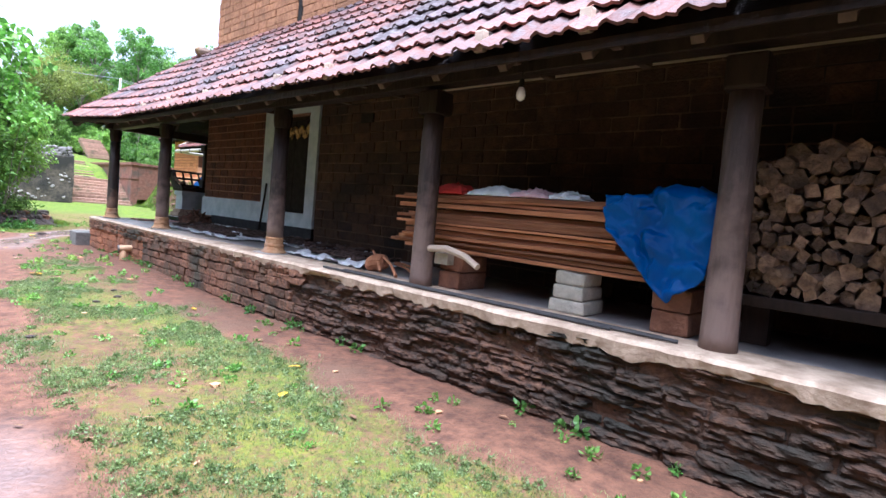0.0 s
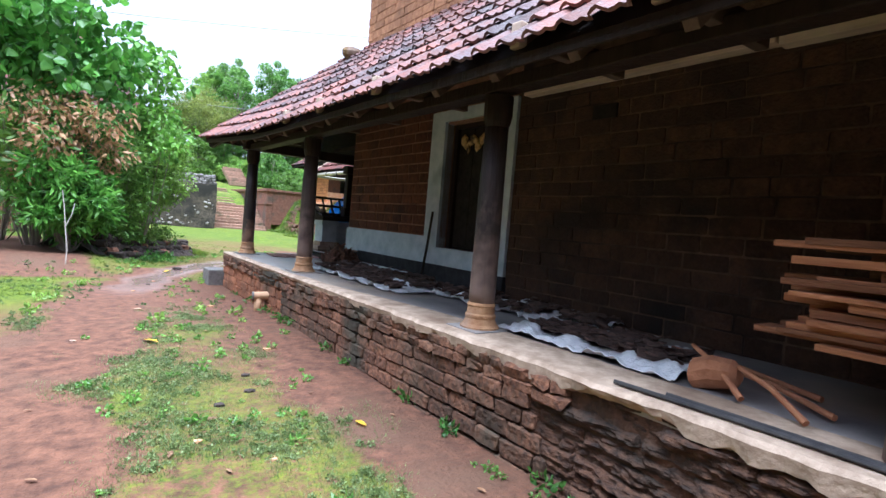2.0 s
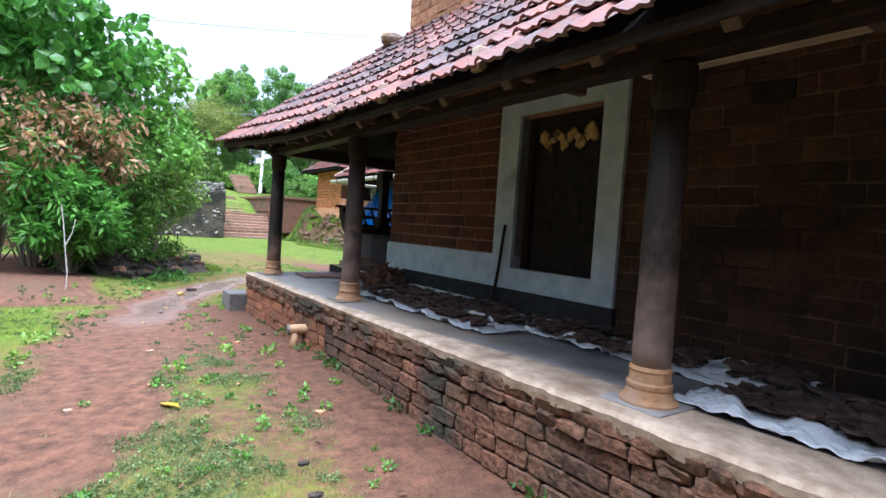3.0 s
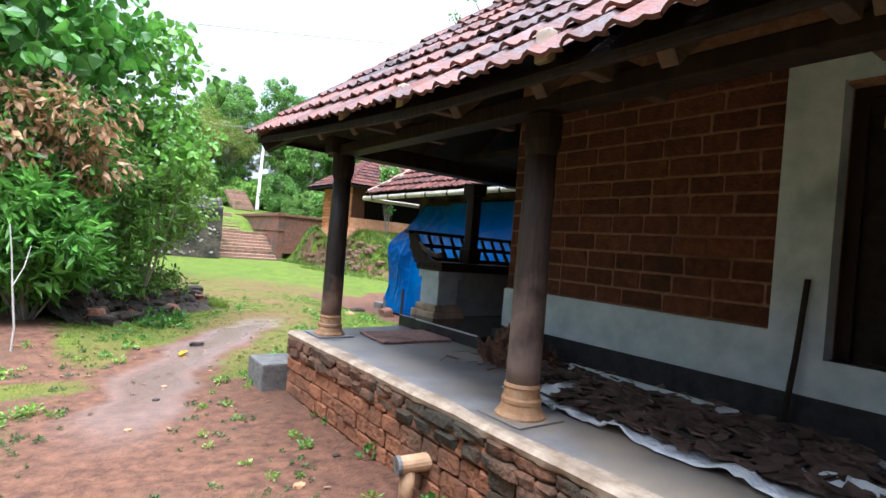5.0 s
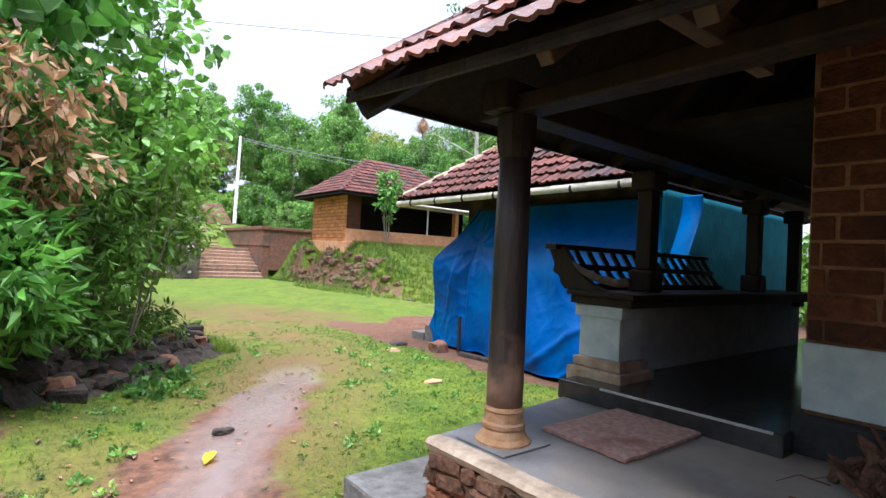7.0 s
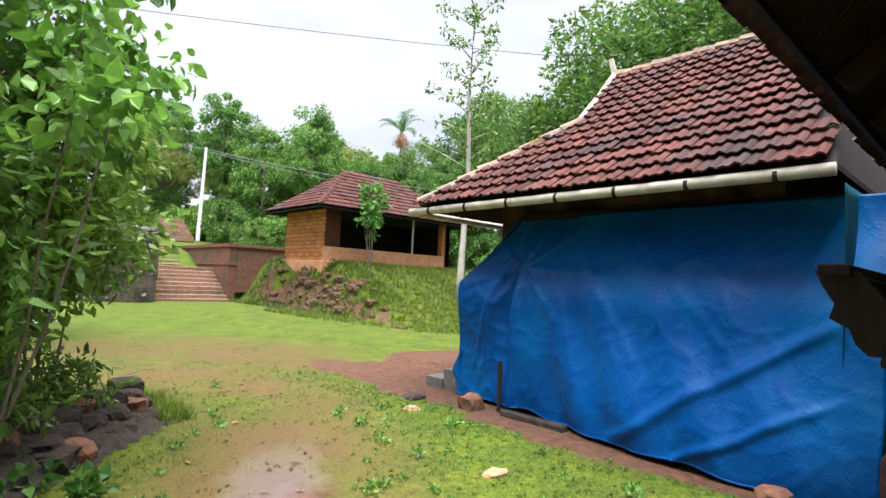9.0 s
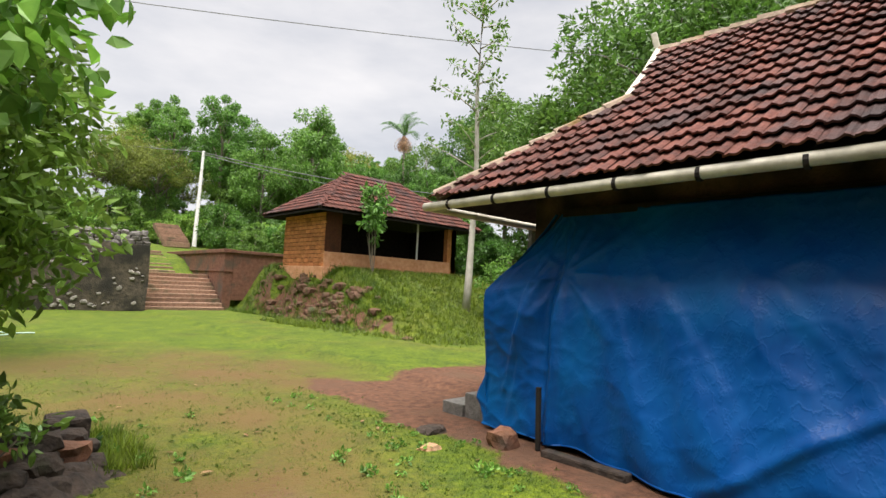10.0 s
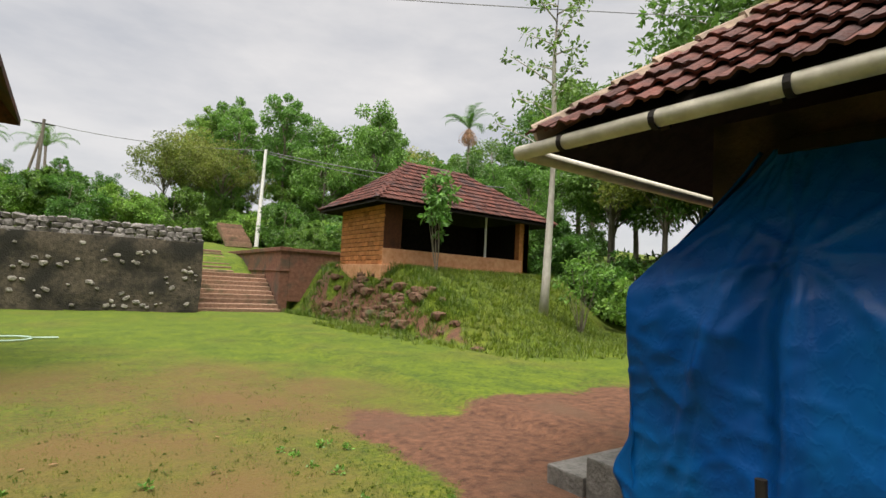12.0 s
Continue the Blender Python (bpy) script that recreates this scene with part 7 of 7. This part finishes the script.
for i in range(90):
    x, y = rnd.uniform(-2.0, 1.2), rnd.uniform(0.6, 5.0)
    LEAVES.append((x, y, rnd.uniform(0.018, 0.045), M_DEAD))
for i in range(26):
    x, y = rnd.uniform(-0.5, 3.6), rnd.uniform(3.0, 10)
    LEAVES.append((x, y, rnd.uniform(0.03, 0.06), M_DEAD))
for x, y, s, mt in LEAVES:
    bm = bmesh.new()
    a = rnd.uniform(0, 6.28)
    pts = [(-1, 0, 0.1), (-0.4, 0.34, 0.25), (0.4, 0.3, 0.2), (1, 0, 0.05), (0.4, -0.3, 0.15), (-0.4, -0.34, 0.2)]
    vs = [bm.verts.new((x + s * (p[0] * math.cos(a) - p[1] * math.sin(a)), y + s * (p[0] * math.sin(a) + p[1] * math.cos(a)), height(x, y) + 0.012 + s * p[2])) for p in pts]
    bm.faces.new(vs)
    bmesh.ops.solidify(bm, geom=list(bm.faces), thickness=0.002)
    yellow = mt is M_YELLOW
    tagged(part("fallen_leaf", bm, mt), "fallen yellow leaf lying on the ground" if yellow else "dry brown leaf lying on the ground", "leaf", "yellow leaves" if yellow else "brown leaves")
rock(-0.33, 2.37, 0.02, 0.09, 0.045, 0.03, M_ROCK, "small dark stone lying on the muddy path", 91)
for i in range(40):
    x, y = rnd.uniform(-3.2, -0.2), rnd.uniform(-11.5, 4)
    s = rnd.uniform(0.012, 0.035)
    rock(x, y, height(x, y) + s * 0.2, s * 1.3, s, s * 0.6, M_ROCK if i % 2 else M_STONEBASE, "small pebble half sunk in the earth", 100 + i, "pebble", "pebbles", "pebble", 1)
M_HOSE = material("pale_green_hose", (0.42, 0.6, 0.5), (0.55, 0.7, 0.6), 6, None, rough=0.5, bump=0.05)
bm = bmesh.new()
tube(bm, [(0.2 + 0.45 * math.cos(a * 0.5), 17.0 + 0.45 * math.sin(a * 0.5), height(0.2, 17) + 0.04) for a in range(14)] + [(1.1, 17.1, height(1, 17) + 0.03)], 0.02, 0.02, 6)
tagged(part("garden_hose", bm, M_HOSE), "coiled pale green garden hose on the lawn", "hose")


# ---- pieces of walls, plinth and roofs ----
B1 = [brick_mesh("brick", i, M_LATERITE, 0.05, 0.02) for i in range(5)]
# sooty blocks, taken darker still so that the colour holds verandah shade
M_SOOT_SHADE = material("sooty_laterite_block", (0.034, 0.017, 0.009), (0.075, 0.036, 0.018), 12, (0.016, 0.011, 0.008), 1.6, 0.45, 0.92, 0.6, 45, vary=0.35)
M_SOOT_SHADE_ALL = material("sooty_laterite_blocks", (0.034, 0.017, 0.009), (0.075, 0.036, 0.018), 12, (0.016, 0.011, 0.008), 1.6, 0.45, 0.92, 0.6, 45, island=0.35)
B2 = [brick_mesh("brick", 10 + i, M_SOOT_SHADE, 0.05, 0.02) for i in range(5)]
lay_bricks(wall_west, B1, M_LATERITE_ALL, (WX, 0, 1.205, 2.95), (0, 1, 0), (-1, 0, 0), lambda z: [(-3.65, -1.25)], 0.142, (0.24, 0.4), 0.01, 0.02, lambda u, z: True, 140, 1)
lay_bricks(wall_sooty_shaded, B2, M_SOOT_SHADE_ALL, (WX, 0, FLOOR_Z, 2.95), (0, 1, 0), (-1, 0, 0), lambda z: [(-16.5, -6.57), (-6.29, -5.28)] if 2.45 < z < 2.61 else [(-16.5, -5.28)], 0.142, (0.24, 0.42), 0.012, 0.015, lambda u, z: u > -8.2, 160, 2)
# weathered laterite, brightened: sunlight on the upper storey is put into its colour
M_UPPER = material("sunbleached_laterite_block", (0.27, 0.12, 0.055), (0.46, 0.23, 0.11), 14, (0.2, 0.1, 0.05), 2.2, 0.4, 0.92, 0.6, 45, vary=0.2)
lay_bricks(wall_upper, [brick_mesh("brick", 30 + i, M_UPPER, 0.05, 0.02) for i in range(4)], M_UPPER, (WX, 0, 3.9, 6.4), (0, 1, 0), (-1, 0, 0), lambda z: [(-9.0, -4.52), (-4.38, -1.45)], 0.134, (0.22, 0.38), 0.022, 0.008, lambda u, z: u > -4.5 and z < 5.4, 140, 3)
lay_bricks(hut_wall, [brick_mesh("brick", 60 + i, M_MUDBRICK, 0.08, 0.04) for i in range(4)], M_MUDBRICK, (HX0, 0, HZ + 0.12, 4.4), (0, 1, 0), (-1, 0, 0), lambda z: [(HY0, HY1)], 0.17, (0.3, 0.5), 0.03, 0.02, lambda u, z: True, 200, 4)
M_PLINTHS = material("plinth_laterites", (0.07, 0.034, 0.02), (0.25, 0.115, 0.058), 26, (0.045, 0.037, 0.022), 1.3, 0.52, 0.95, 1.0, 22, island=0.28)
M_PLINTHBRICK = material("plinth_orange_block", (0.18, 0.068, 0.03), (0.34, 0.135, 0.058), 18, (0.1, 0.052, 0.027), 1.4, 0.42, 0.93, 0.9, 26, vary=0.22)
B4 = [brick_mesh("brick", 80 + i, M_PLINTHBRICK, 0.09, 0.05) for i in range(7)]
B3 = [brick_mesh("stone", 20 + i, M_PLINTH, 0.17, 0.13) for i in range(12)]
B5 = [brick_mesh("brick", 90 + i, M_PLINTH, 0.1, 0.06) for i in range(9)]
lay_bricks(plinth, B3, M_PLINTHS, (0.045, 0, 0.385, 0.53), (0, 1, 0), (-1, 0, 0), lambda z: [(-7.7, -0.0)], 0.078, (0.1, 0.3), 0.06, 0.004, lambda u, z: True, 120, 5, 0.05)
lay_bricks(plinth, B5, M_PLINTHS, (0.045, 0, -0.17, 0.39), (0, 1, 0), (-1, 0, 0), lambda z: [(-7.6 + 0.5 * z, -3.0)], 0.112, (0.19, 0.32), 0.05, 0.012, lambda u, z: True, 200, 15, 0.04)
lay_bricks(plinth, B4, M_PLINTHBRICK, (0.05, 0, -0.13, 0.4), (0, 1, 0), (-1, 0, 0), lambda z: [(-3.05, -0.0)], 0.125, (0.15, 0.27), 0.045, 0.012, lambda u, z: True, 90, 8, 0.02)
lay_bricks(plinth, B3, M_PLINTHS, (0.03, 0.0, -0.1, 0.5), (0.991, 0.132, 0), (-0.132, 0.991, 0), lambda z: [(0.0, 1.8)], 0.112, (0.17, 0.36), 0.03, 0.012, lambda u, z: True, 40, 6, 0.02)
M_ERODED = material("eroded_mossy_laterite", (0.018, 0.011, 0.008), (0.12, 0.057, 0.028), 21, (0.017, 0.015, 0.009), 1.6, 0.5, 0.95, 1.0, 30, stretch=(1, 0.6, 1.5))


def strata(y, z):
    """How far the eroded face stands out: uneven layers with deep seams, pitted all over."""
    w = z + 0.045 * noise.noise(Vector((y * 0.7, z, 3))) + 0.02 * noise.noise(Vector((y * 3, z * 2, 8)))
    layer = math.floor(w / 0.083)
    seam = abs(w / 0.083 - layer - 0.5) * 2
    d = 0.05 * noise.noise(Vector((layer * 7.3, y * 1.3, 5))) - 0.05 * smooth01(0.6, 1.0, seam) * (0.7 + noise.noise(Vector((y * 2, layer * 3.1, 2))))
    d += 0.04 * noise.noise(Vector((y * 4, w * 17, 1))) + 0.028 * noise.noise(Vector((y * 11, w * 30, 4))) + 0.016 * noise.noise(Vector((y * 30, w * 45, 6)))
    crack = abs(noise.noise(Vector((y * 1.9 + layer * 5.7, layer * 2.2, 9))))
    return d - 0.04 * (1 - smooth01(0.0, 0.04, crack)) + 0.05 * (0.5 - z)


ny, nz = 700, 54
verts = []
for a in range(ny + 1):
    y = -16.2 + 8.9 * a / ny
    for b in range(nz + 1):
        z = -0.2 + 0.74 * b / nz
        fade = smooth01(-7.3, -7.9, y)
        verts.append((0.035 - strata(y, z) * fade, y, z))
me = bpy.data.meshes.new("eroded_face")
me.from_pydata(verts, [], [(a * (nz + 1) + b, a * (nz + 1) + b + 1, (a + 1) * (nz + 1) + b + 1, (a + 1) * (nz + 1) + b) for a in range(ny) for b in range(nz)])
me.materials.append(M_ERODED)
ob = new("eroded_face", me)
ob.parent = plinth
tagged(ob, "crumbling layered face of black mossy laterite", kind="stuff")

up = Vector((1, 0, SL)).normalized()
def west_inside(a, s):
    y = -a
    return Y_END < y < EY - up.x * s + 0.02 and s < 2.7


lay_tiles(roof_main, (EX - 0.05, 0, EZ - 0.045), (0, -1, 0), up, west_inside, 0.215, 0.335, M_TILE, M_TILES, lambda a, s: a < 9.0, 300, 3, corner_lift,
          lambda p: Vector((p.x, min(p.y, EY - (p.x - EX) - 0.02), p.z)))
upn = Vector((0, -1, SL)).normalized()
lay_tiles(roof_main, (0, EY + 0.05, EZ - 0.045), (1, 0, 0), upn, lambda a, s: EX + up.x * s - 0.02 < a < 8.8 and s < 2.7, 0.215, 0.335, M_TILE, M_TILES, lambda a, s: False, 0, 4, north_lift, lambda p: Vector((max(p.x, EX + (EY - p.y) + 0.02), p.y, p.z)))
for i in range(9):
    bm = bmesh.new()
    p = Vector((EX + 0.02 + i * 0.22, EY - 0.02 - i * 0.22, 0))
    q = p + Vector((0.25, -0.25, 0))
    p.z, q.z = EZ + SL * (p.x - EX) + corner_lift(p) + 0.03, EZ + SL * (q.x - EX) + corner_lift(q) + 0.02
    tube(bm, [p, q], 0.085, 0.07, 10)
    part("hip_cap", bm, M_TILE, roof_main)
bm = bmesh.new()
bmesh.ops.create_icosphere(bm, subdivisions=2, radius=0.14, matrix=Matrix.Translation((1.45, -1.42, 4.06)) @ Matrix.Diagonal((1.2, 1.2, 0.7, 1)))
roughen(bm, 0.04, 6)
part("hip_knob", bm, M_RIDGE, roof_main, "mortar knob at the top of the hip")



def barn_edge(x):
    return BY1 - (x - BX0) * (BY1 - NY) / (NX - BX0) if x < NX else NY + (x - NX) * (RYB - NY) / (RX - NX)


upb = Vector((RX - BX0, 0, RZ - BZ)).normalized()
lb = Vector((RX - BX0, 0, RZ - BZ)).length
lay_tiles(roof_barn, (BX0 - 0.06, 0, BZ - 0.03), (0, 1, 0), upb, lambda a, s: BY0 + (RYA - BY0) * s / lb < a < barn_edge(BX0 + upb.x * s) + 0.04 and s < lb, 0.2, 0.27, M_TILEDARK, M_TILESDARK, lambda a, s: a > 1.6, 300, 5,
          None, lambda p: Vector((p.x, min(p.y, barn_edge(p.x) + 0.02), p.z)))
uph = Vector((0, HR[2] - HE[2], HR[3] - HE[4])).normalized()
lh = Vector((0, HR[2] - HE[2], HR[3] - HE[4])).length
lay_tiles(roof_hut, (0, HE[2], HE[4] + 0.02), (1, 0, 0), uph, lambda a, s: HE[0] + (HR[0] - HE[0]) * s / lh < a < HE[1] - (HE[1] - HR[1]) * s / lh and s < lh, 0.26, 0.32, M_TILEDARK, M_TILESDARK, lambda a, s: False, 0, 6)
uph = Vector((HR[0] - HE[0], 0, HR[3] - HE[4])).normalized()
lh2 = Vector((HR[0] - HE[0], 0, HR[3] - HE[4])).length
lay_tiles(roof_hut, (HE[0], 0, HE[4] + 0.02), (0, 1, 0), uph, lambda a, s: HE[2] + (HR[2] - HE[2]) * s / lh2 < a < HE[3] - (HE[3] - HR[2]) * s / lh2 and s < lh2 - 0.4, 0.26, 0.32, M_TILEDARK, M_TILESDARK, lambda a, s: False, 0, 7)
